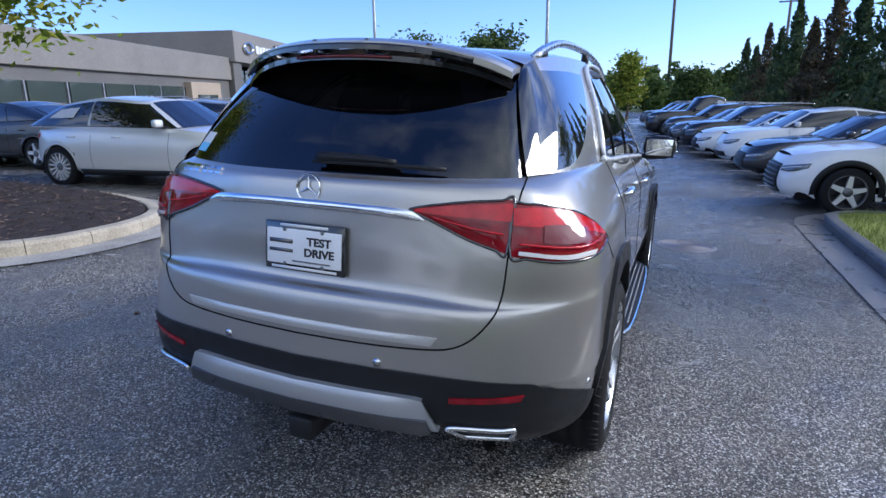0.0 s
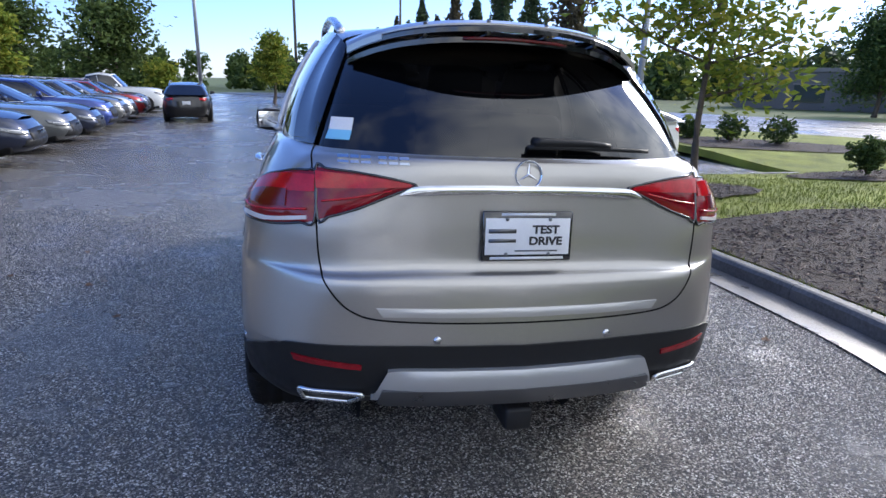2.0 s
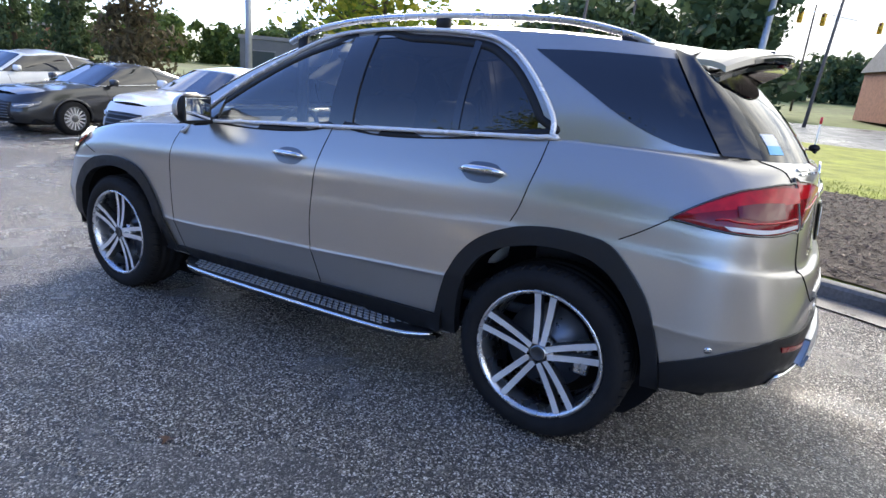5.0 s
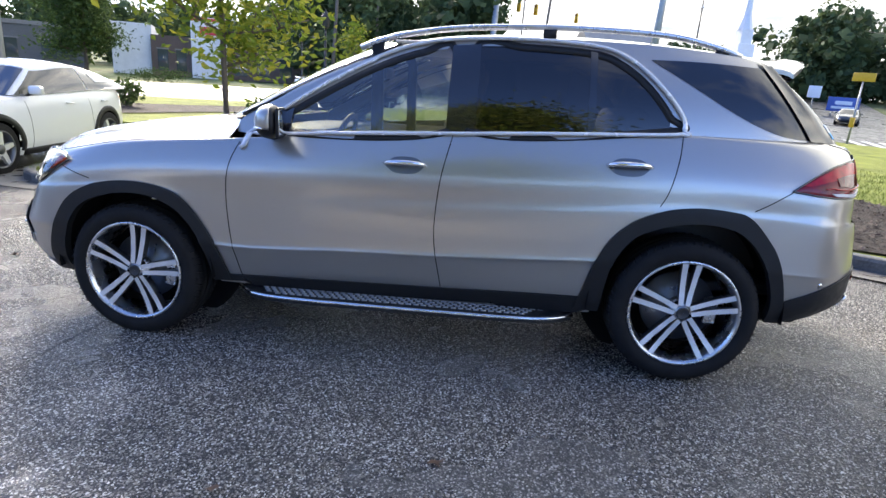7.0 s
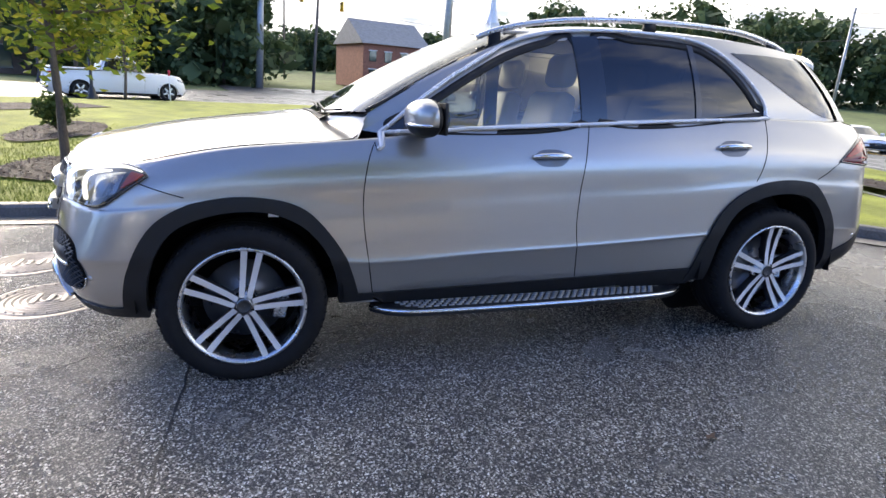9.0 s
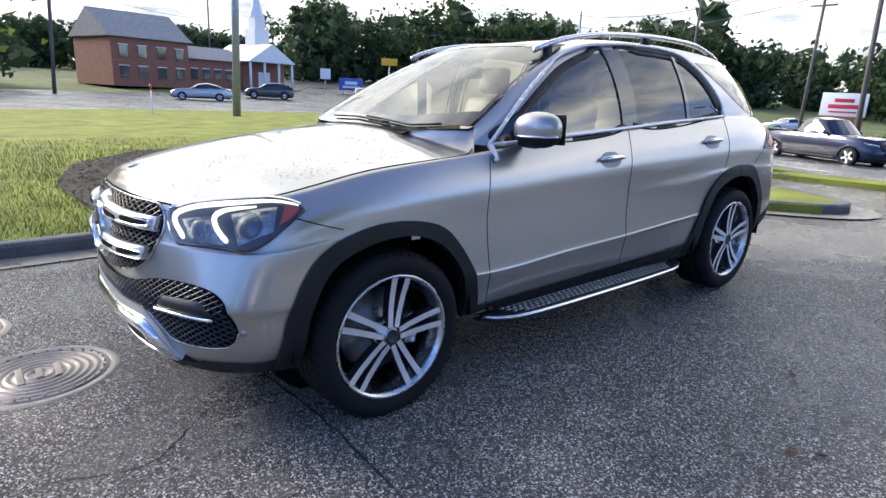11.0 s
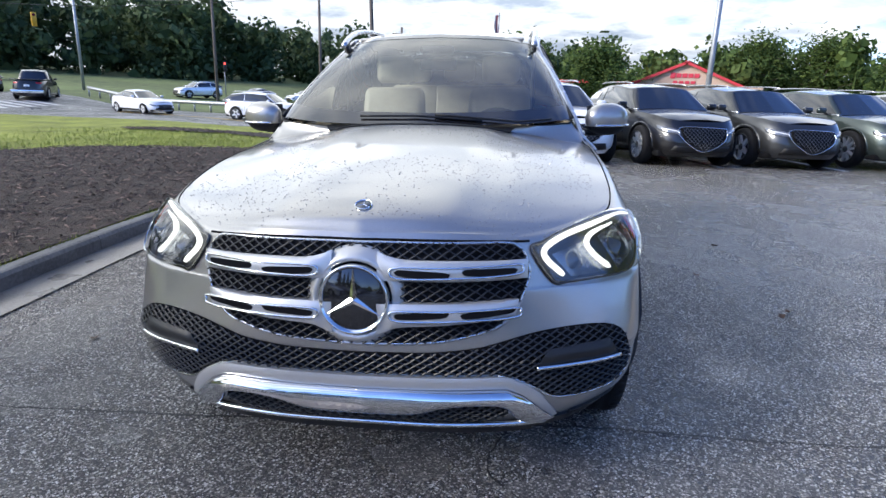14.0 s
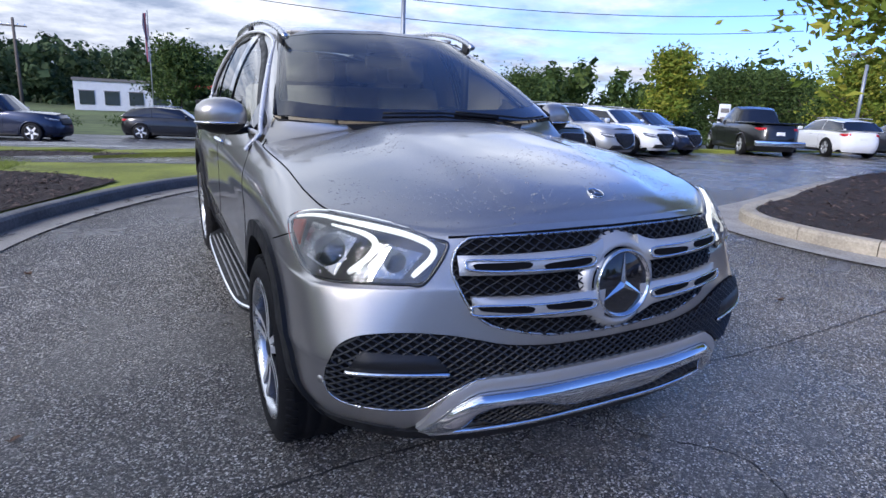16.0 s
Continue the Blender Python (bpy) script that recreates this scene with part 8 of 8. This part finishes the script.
def church():
    b = thing("church_building", pose(71, -21.5, gz(71, -21.5), 0, 0, -76), "red brick church with white gable and slim white steeple", "building")
    # local x along its front as seen from the car park
    block("brick_hall", (8.5, 9, 5.0), (-7.85, 5, 2.5), BRICK, b)
    block("brick_wing", (7.6, 7, 3.4), (.2, 5, 1.7), BRICK, b)
    for nm, x, w, z, h, mat in (("hall_roof", -7.85, 9.1, 5.0, 3.0, ROOF_GREY), ("wing_roof", .4, 8.2, 3.4, 1.6, ROOF_GREY)):
        d = 10 if nm == "hall_roof" else 8
        V = [(x - w / 2, 5 - d / 2, z), (x + w / 2, 5 - d / 2, z), (x + w / 2, 5 + d / 2, z), (x - w / 2, 5 + d / 2, z), (x - w / 2, 5, z + h), (x + w / 2, 5, z + h)]
        part("roof", mesh_of(V, [(0, 1, 5, 4), (2, 3, 4, 5), (0, 4, 3), (1, 2, 5), (3, 2, 1, 0)]), mat, b, smooth=False)
    V = [(-12.2, 5 - 4.6, 5), (-12.2, 9.6, 5), (-12.2, 5, 7.7)]
    part("gable", mesh_of([(v[0] + dx, v[1], v[2]) for dx in (0, .3) for v in V], [(0, 2, 1), (3, 4, 5), (0, 3, 5, 2), (1, 2, 5, 4)]), SIDING, b, smooth=False)
    for x in (-10.9, -8.9, -6.8, -4.7):
        for z in (1.5, 3.6):
            w = block("window", (.9, .12, 1.2), (x, .46, z), PANE, b, .01)
            block("frame", (1.1, .08, .1), (x, .44, z + .65), SIDING, w, .01)
    for x in (-2.4, -.9, .6, 2.1):
        w = block("window", (.8, .12, 1.2), (x, 1.46, 1.7), PANE, b, .01)
        block("frame", (1.0, .08, .1), (x, 1.44, 2.35), SIDING, w, .01)
    V = [(3.7, -.5, 3.6), (10.9, -.5, 3.6), (7.3, -.5, 5.9), (3.7, 9, 3.6), (10.9, 9, 3.6), (7.3, 9, 5.9)]
    part("portico_gable", mesh_of(V, [(0, 1, 2), (3, 5, 4), (0, 2, 5, 3), (1, 4, 5, 2), (0, 3, 4, 1)]), SIDING, b, smooth=False)
    block("brick_front", (6.4, 7, 3.6), (7.3, 5, 1.8), BRICK, b)
    for x in (4.1, 6.2, 8.4, 10.5):
        part("column", tube([(x, -.2, 0), (x, -.2, 3.6)], .16, 10), SIDING, b)
    block("door", (1.8, .1, 2.4), (7.3, 1.46, 1.2), SIDING, b)
    block("steeple_base", (2.2, 2.2, 2.4), (8.2, 4, 6.6), SIDING, b)
    block("belfry", (1.5, 1.5, 1.8), (8.2, 4, 8.6), SIDING, b)
    part("spire", lathe([(9.4, .95), (11, .5), (16.5, .03)], 8, 'z'), SIDING, b, smooth=False).location = (8.2, 4, 0)


def red_roof_shop():
    b = thing("shop_building", pose(-20.7, -68, gz(-20.7, -68), 0, 0, -22), "low tan shop with a bright red gable roof", "building")
    block("wall", (15, 9, 3.3), (0, 0, 1.65), TAN_WALL, b)
    V = [(-8, -5.2, 3.2), (8, -5.2, 3.2), (8, 5.2, 3.2), (-8, 5.2, 3.2), (-8, 0, 3.5), (8, 0, 3.5)]
    G_ = [(-5.5, 5.0, 3.3), (5.5, 5.0, 3.3), (0, 5.0, 5.6), (-5.5, -5.0, 3.3), (5.5, -5.0, 3.3), (0, -5.0, 5.6)]
    part("gable_wall", mesh_of(G_, [(0, 1, 2), (3, 5, 4), (0, 2, 5, 3), (1, 4, 5, 2)]), TAN_WALL, b, smooth=False)
    for s in (1, -1):
        R_ = [(s * -.2, 5.5, 5.85), (s * 6.6, 5.5, 3.0), (s * 6.6, -5.5, 3.0), (s * -.2, -5.5, 5.85)]
        part("roof", mesh_of(R_ + [(p[0], p[1], p[2] - .3) for p in R_], [(0, 1, 2, 3), (7, 6, 5, 4), (0, 4, 5, 1), (1, 5, 6, 2), (2, 6, 7, 3), (3, 7, 4, 0)]), ROOF_RED, b, smooth=False)
    part("roof", box_bm((17, 6, .3), (9, 1, 3.5), .02), ROOF_RED, b, smooth=False)
    for k in range(5):
        block("sign_bar", (.5, .08, .6 if k == 0 else .42), (1.3 - .6 * k, 5.06, 4.3), SIGN_RED, b, .01)
    for k in range(4):
        block("sign_bar", (.45, .08, .3), (1.0 - .6 * k, 5.06, 3.6), SIGN_RED, b, .01)
    for x in (-5.5, -2, 2, 5.5):
        block("window", (2.2, .1, 1.5), (x, 4.52, 1.7), PANE, b, .01)


def plain_building(x, y, yaw, w, d, h, wall, n, label):
    b = thing("low_building", pose(x, y, gz(x, y), 0, 0, yaw), label, "building", "distant buildings")
    block("wall", (w, d, h), (0, 0, h / 2), wall, b)
    block("parapet", (w + .3, d + .3, .4), (0, 0, h + .1), STUCCO, b)
    for k in range(n):
        xx = -w / 2 + w * (k + .5) / n
        o = block("window", (w / n * .6, .12, h * .45), (xx, d / 2 + .01, h * .42), PANE, b, .01)
        block("frame", (w / n * .66, .08, .12), (xx, d / 2 + .02, h * .66), STUCCO, o, .01)


showroom()
church()
red_roof_shop()
plain_building(4.5, -96, 2, 12, 9, 4.0, SIDING, 4, "low white building with grey bays beyond the side road")


def retail_block():
    """White and brown shop with stepped blocks and a red sign."""
    b = thing("shop_building", pose(58, 31, gz(58, 31), 0, 0, 118), "white and brown single-storey shop with stepped blocks", "building", "distant buildings")
    brown = M("brown_render", (0.12, 0.085, 0.07), .8, var=.15, scale=1)
    block("white_wall", (3.4, 10, 4.6), (7.2, 0, 2.3), SIDING, b)
    block("brown_wall", (3.6, 10.4, 3.7), (3.8, .2, 1.85), brown, b)
    block("white_tower", (3.2, 10.8, 5.6), (.5, .4, 2.8), SIDING, b)
    block("brown_wing", (8.0, 9.6, 3.0), (-5.1, 0, 1.5), brown, b)
    for x, w, z in ((4.6, .9, 1.5), (3.0, .9, 1.5), (-2.4, 1.2, 1.4), (-4.6, 1.2, 1.4), (-6.8, 1.2, 1.4)):
        o_ = block("window", (w, .12, 1.9), (x, 5.41 if x > 0 else 4.81, z), PANE, b, .01)
        block("frame", (w + .2, .08, .14), (x, 5.42 if x > 0 else 4.82, z + 1.0), STUCCO, o_, .01)
    block("sign_panel", (1.6, .1, .7), (.5, 5.86, 4.4), SIGN_RED, b, .01)
    block("red_band", (3.3, .1, .3), (.5, 5.86, 5.4), SIGN_RED, b, .01)


retail_block()
broad_tree("broadleaf_tree", 42.6, 34.2, 7.6, 1.2, 3.4, LEAF_MID, 12000, .16, 131, "large round dark green tree beyond the main road", "edge trees", dz=.1, girth=.2)
shrub(36.5, 24.0, 1.0, .6, LEAF_MID, 2200, 133, "clipped green hedge before the shop", name="hedge", cat="hedge", length=5.0)
plain_building(52, 50, 130, 14, 9, 3.8, STUCCO_D, 3, "brown low building behind the main road")
plain_building(33, 78, 150, 16, 10, 3.2, BRICK, 4, "brick building behind the trees")


def pole(name, x, y, h, r, mat, label, lean=(0, 0), category="pole", group="", taper=.7):
    z = gz(x, y)
    t = thing(name, pose(x, y, z), label, category, group)
    part("shaft", tube([(0, 0, -.2), (lean[0] * h / 2, lean[1] * h / 2, h / 2), (lean[0] * h, lean[1] * h, h)], [r, r * (1 + taper) / 2, r * taper], 14), mat, t)
    return t


def lot_lamp(x, y, h, heads, label, yaw=0):
    t = pole("car_park_lamp", x, y, h, .09, STEEL, label, category="street lamp", group="car park lamps", taper=.8)
    t.rotation_euler = (0, 0, radians(yaw))
    part("base", box_bm((.5, .5, .5), (0, 0, .2), .03), CONCRETE, t)
    for s in heads:
        a = part("arm", tube([(0, 0, h - .1), (s * .55, 0, h - .02)], .035, 6), STEEL, t)
        part("lamp_head", box_bm((.62, .36, .12), (s * .85, 0, h + .0), .03), STEEL, a)
        part("lens", box_bm((.5, .28, .03), (s * .85, 0, h - .07), .01), WHITE, a)


lot_lamp(7.7, 10.0, 4.9, (1, -1), "grey car park lamp with two flat heads", 60)
lot_lamp(-6.4, -15.3, 5.6, (1, -1), "grey car park lamp with two flat heads", -10)
lot_lamp(-5.6, 26.5, 9.0, (1,), "tall grey car park lamp")
lot_lamp(-14.2, 24.5, 9.5, (1, -1), "tall grey car park lamp")
lot_lamp(7.6, 22.5, 5.5, (1, -1), "grey lamp before the conifers", 40)
lot_lamp(-29.5, -13.5, 4.6, (1,), "short lamp at the car park's end")


def lantern(x, y):
    t = thing("lantern_post", pose(x, y, gz(x, y) + .2), "black iron lantern post on the verge", "street lamp")
    part("post", tube([(0, 0, 0), (0, 0, .25), (0, 0, .5), (0, 0, 3.3)], [.16, .13, .06, .045], 12), IRON, t)
    part("base", lathe([(0, .2), (.12, .2), (.2, .14), (.42, .1)], 16, 'z'), IRON, t)
    part("lantern", lathe([(3.28, .06), (3.35, .16), (3.75, .20), (3.78, .22), (3.95, .08), (4.1, .02)], 8, 'z'), IRON, t, smooth=False)
    part("globe", lathe([(3.36, .14), (3.72, .18)], 8, 'z'), WHITE, t)


lantern(22.9, 7.9)
lantern(38.5, 14.5)
pole("signal_pole", 22.4, -6.1, 10, .17, STEEL, "thick grey steel traffic signal pole on the verge", (-.008, -.02))
pole("signal_pole", 58, 2.0, 11, .36, STEEL, "thick grey steel signal pole across the road", (-.01, -.03))
pole("signal_pole", 39, -48, 10, .14, STEEL, "grey steel signal pole beyond the crossing", (0, 0))
UT = "utility poles"
for x, y, h, lean in ((66, 9, 12, (0, -.01)), (54, -2.8, 11, (.0, -.05)), (60, 14, 11, (0, 0)), (64, 5.6, 12, (.02, 0)), (88, -1.2, 13, (0, 0)), (9.0, -37, 13.0, (.02, .05)), (44, 14, 11, (.01, -.05)), (26, -48, 12, (0, 0)), (17, -50, 11, (0, 0)), (11, -58, 8, (0, 0)), (95, -28, 14, (0, 0)), (-2.6, 118, 34, (0, 0)), (9, 60, 11, (0, 0)), (22, 45, 11, (0, 0))):
    t = pole("utility_pole", x, y, h, .15 if h < 20 else .3, WOODPOLE, "weathered utility pole with cross-arm", lean, "pole", UT)
    part("cross_arm", box_bm((1.9, .10, .12), (lean[0] * h * .92, lean[1] * h * .92, h * .92), .01), WOODPOLE, t)
    for s in (-.8, -.3, .3, .8):
        part("insulator", lathe([(0, .04), (.1, .05), (.16, .02)], 8, 'z'), CHROME, t).location = (s + lean[0] * h * .92, lean[1] * h * .92, h * .92 + .06)
part("transformer", lathe([(0, .01), (0, .25), (.8, .25), (.85, .2), (.86, .01)], 16, 'z'), STEEL, None)
tr_ = bpy.data.objects["transformer"]
tr_.location = (44.2, 13.2, 8.0)
tagged(tr_, "grey drum transformer on a utility pole", "transformer")


def wire(a, b, sag, r=.012):
    pts = []
    for t in np.linspace(0, 1, 20):
        p = np.array(a) * (1 - t) + np.array(b) * t
        p[2] -= sag * 4 * t * (1 - t)
        pts.append(tuple(p))
    o = part("overhead_wire", tube(pts, r, 4), IRON)
    tagged(o, "thin black overhead wire", "wire", "overhead wires")


UP1 = (9.3, -36.4, 10.8)
for dz in (0, -1.2, -2.3):
    wire((UP1[0], UP1[1], UP1[2] + dz), (-40, -24, 10.0 + dz), 1.6, .022)
    wire((UP1[0], UP1[1], UP1[2] + dz), (39, -47.5, 11.0 + dz), 1.2, .022)
for dz in (0, -.9):
    wire((54, -3.3, 11 + dz), (95, -28, 13 + dz), .8, .025)
    wire((54, -3.3, 11 + dz), (44, 14, 10.6 + dz), .5, .02)
    wire((44, 14, 10.6 + dz), (22, 45, 10.6 + dz), .8, .02)
SPAN0, SPAN1, SPAN2 = (22.2, -6.3, 9.6), (39, -48, 9.2), (58, 2.6, 10.2)
wire(SPAN0, SPAN1, 1.4, .02)
wire(SPAN2, (95, -28, 10.5), 1.0, .025)


def signal(x, y, z, yaw, mat_box):
    t = thing("traffic_signal", pose(x, y, z, 0, 0, yaw), "hanging traffic signal with yellow housing" if mat_box is YELLOW else "hanging traffic signal with dark housing", "traffic light", "traffic signals")
    part("housing", box_bm((.36, .30, 1.05), (0, 0, 0), .03), mat_box, t)
    for k, m_ in enumerate((RED_LIT if mat_box is IRON else LAMP_DEEP, AMBER, LEAF_SIGNAL)):
        part("lens", lathe([(0, .11), (.02, .10), (.04, .001)], 16, 'z'), m_, t).location = (0, 0, 0)
        o = t.children[-1]
        o.matrix_basis = pose(0, .15, .33 - .33 * k, -90, 0, 0)
        hood = part("visor", lathe([(0, .14), (.2, .13)], 14, 'z', math.pi), mat_box, t)
        hood.matrix_basis = pose(0, .15, .33 - .33 * k, -90, 0, 0)
    part("hanger", tube([(0, 0, .5), (0, 0, 1.1)], .02, 6), IRON, t)


LEAF_SIGNAL = M("green_lens", (0.02, 0.12, 0.06), 0.2)
SPAN3, SPAN4 = (62, -35, gz(62, -35) + 8.6), (22, -45.6, gz(22, -45.6) + 8.6)
for f in (.388, .54, .61):
    p = np.array(SPAN3) * (1 - f) + np.array(SPAN4) * f
    signal(p[0], p[1], p[2] - 1.6 * 4 * f * (1 - f) - 1.09, 44, YELLOW)
wire(SPAN3, SPAN4, 1.6, .02)
for k, f in enumerate((.10, .16, .32)):
    p = np.array(SPAN2) * (1 - f) + np.array((95, -28, 10.5)) * f
    signal(p[0], p[1], p[2] - 1.1, 60, YELLOW)
signal(31.0, -60, 3.0, 20, IRON)
pole("signal_pole", 31.2, -60.2, 3.6, .07, STEEL, "short steel post with a red signal lamp")


def board(name, x, y, z0, w, h, yaw, face, label, bars=(), legs=2, frame=STEEL, dz=0):
    t = thing(name, pose(x, y, gz(x, y) + dz, 0, 0, yaw), label, "sign")
    part("panel", box_bm((w, .12, h), (0, 0, z0 + h / 2), .02), face, t)
    for k in range(legs):
        xx = 0 if legs == 1 else (-w * .32 + w * .64 * k / (legs - 1))
        part("leg", tube([(xx, -.05, -.1), (xx, -.05, z0 + .1)], .035 + .012 * w, 8), frame, t)
    for (bx, bz, bw, bh, m_) in bars:
        part("printed_bar", box_bm((bw, .02, bh), (bx, .07, z0 + bz), .003), m_, t)
    return t


board("billboard", 25.6, 58, 5.2, 8.6, 2.7, 155, SIGN_GREEN, "green roadside billboard on a post", ((-.8, 2.4, 2.8, .7, WHITE), (-.6, 1.4, 4.4, .8, YELLOW), (3.0, 1.8, 1.8, 2.0, M("tan_print", (.4, .35, .25), .6))), 1)
board("led_sign", 15.8, -55, 1.9, 3.3, 1.9, 12, WHITE, "white roadside sign with red lettering bars on a brick base", ((0, 1.3, 1.4, .3, SIGN_RED), (0, .8, 2.2, .32, SIGN_RED), (0, .35, 2.0, .14, SIGN_RED)), 2)
o = thing("sign_base", pose(15.8, -55.2, gz(15.8, -55), 0, 0, 197), "brick base under the white sign", "wall")
block("base", (3.0, .6, 1.9), (0, 0, .95), BRICK, o)
board("name_sign", 66, -36.5, .6, 3.0, 1.5, 70, SIGN_BLUE, "blue and white monument sign", ((0, .9, 1.6, .4, WHITE), (0, .4, 2.2, .25, WHITE)), 2)
board("road_sign", 74, -37, 1.6, 1.4, 1.4, 75, WHITE, "small white road sign", (), 1)
board("road_sign", -23, -15.8, 1.1, .5, 1.1, -35, WHITE, "narrow white notice sign on a post", ((0, .8, .36, .2, STUCCO), (0, .4, .36, .2, STUCCO)), 1)
# yellow crossing box on a steel post
ys = pole("crossing_post", 29.2, -18.2, 3.3, .06, STEEL, "steel post with a yellow double arrow board", category="sign")
part("yellow_board", box_bm((1.0, .10, .42), (0, 0, 3.45), .02), YELLOW, ys, "yellow direction board")
part("button_box", box_bm((.2, .2, .5), (0, .1, 1.2), .02), YELLOW, ys)
ys.rotation_euler = (0, 0, radians(50))
cn = thing("traffic_cone", stand(28.3, -21.4, 0, .1), "small orange marker cone in the grass", "cone")
part("cone", lathe([(0, .16), (.02, .16), (.03, .11), (.5, .05), (.62, .03), (.63, .001)], 16, 'z'), M("orange_plastic", (.75, .10, .02), .5), cn)
mk = pole("marker_post", 26.4, 5.6, 1.3, .035, WHITE, "white utility marker post with red top", category="post")
part("red_cap", tube([(0, 0, 1.2), (0, 0, 1.45)], .045, 8), SIGN_RED, mk)
mk = pole("marker_post", 23.2, -3.0, 1.3, .035, WHITE, "white utility marker post with red top", category="post")
part("red_cap", tube([(0, 0, 1.2), (0, 0, 1.45)], .045, 8), SIGN_RED, mk)
# guard rail along the far side of the side road
V_ = [(p[0], p[1]) for p in even([(33, -40.5), (28, -38.2), (22, -36.2), (13, -33.6), (5, -32.4)], 40)]
gr_ = thing("guard_rail", pose(0, 0, 0), "galvanised guard rail beyond the side road", "guard rail")
part("rail", tube([(x, y, gz(x, y) + .62) for x, y in V_], .10, 6, flat=1.4), STEEL, gr_)
for k in range(0, 40, 2):
    x, y = V_[k]
    part("post", tube([(x, y - .1, gz(x, y) - .1), (x, y - .1, gz(x, y) + .65)], .06, 6), STEEL, gr_)
# flag on its pole
fp = pole("flag_pole", 1.0, -50, 8.6, .05, STEEL, "grey flagpole with a limp striped flag", (.0, 0), "flagpole")
FV = []
for i in range(14):
    for j in range(6):
        FV.append((.05 + .065 * j * (1 - .03 * i) + .05 * math.sin(i * .9 + j), .08 * math.sin(j * 1.3 + i * .5), 8.4 - .28 * i))
fl_ = mesh_of(FV, grid_faces(14, 6))
FLAG = M("striped_flag", (.5, .05, .06), .8)
_nt, _b, _N, _L = nodes_of(FLAG)
_t = _N("ShaderNodeTexCoord"); _w = _N("ShaderNodeTexWave"); _w.inputs["Scale"].default_value = 1.6; _w.bands_direction = 'X'
_m = _N("ShaderNodeMix"); _m.data_type = 'RGBA'; _m.inputs["A"].default_value = (.22, .02, .035, 1); _m.inputs["B"].default_value = (.32, .33, .38, 1)
_L(_t.outputs["Object"], _w.inputs["Vector"]); _L(_w.outputs[0], _m.inputs["Factor"]); _L(_m.outputs["Result"], _b.inputs["Base Color"])
part("flag", fl_, FLAG, fp)
# clipped hedge and scrub along the side road
for k, (x, y, ln) in enumerate(((7.6, -37, 3.4), (1.2, -38, 3.0))):
    shrub(x, y, 1.0, .55, LEAF_MID, 2200, 90 + k, "low clipped green hedge beyond the side road", name="hedge", cat="hedge", length=ln)
for k, (x, y) in enumerate(((-17.6, -15.2), (-20.5, -15.4), (-19.0, -15.3), (13, -40), (16, -42), (19, -43.5), (10, -38.5))):
    shrub(x, y, 1.0, 1.0, LEAF_LIME if k > 2 else LEAF_MID, 900, 110 + k, "loose green shrub at the road's edge", length=1.3)
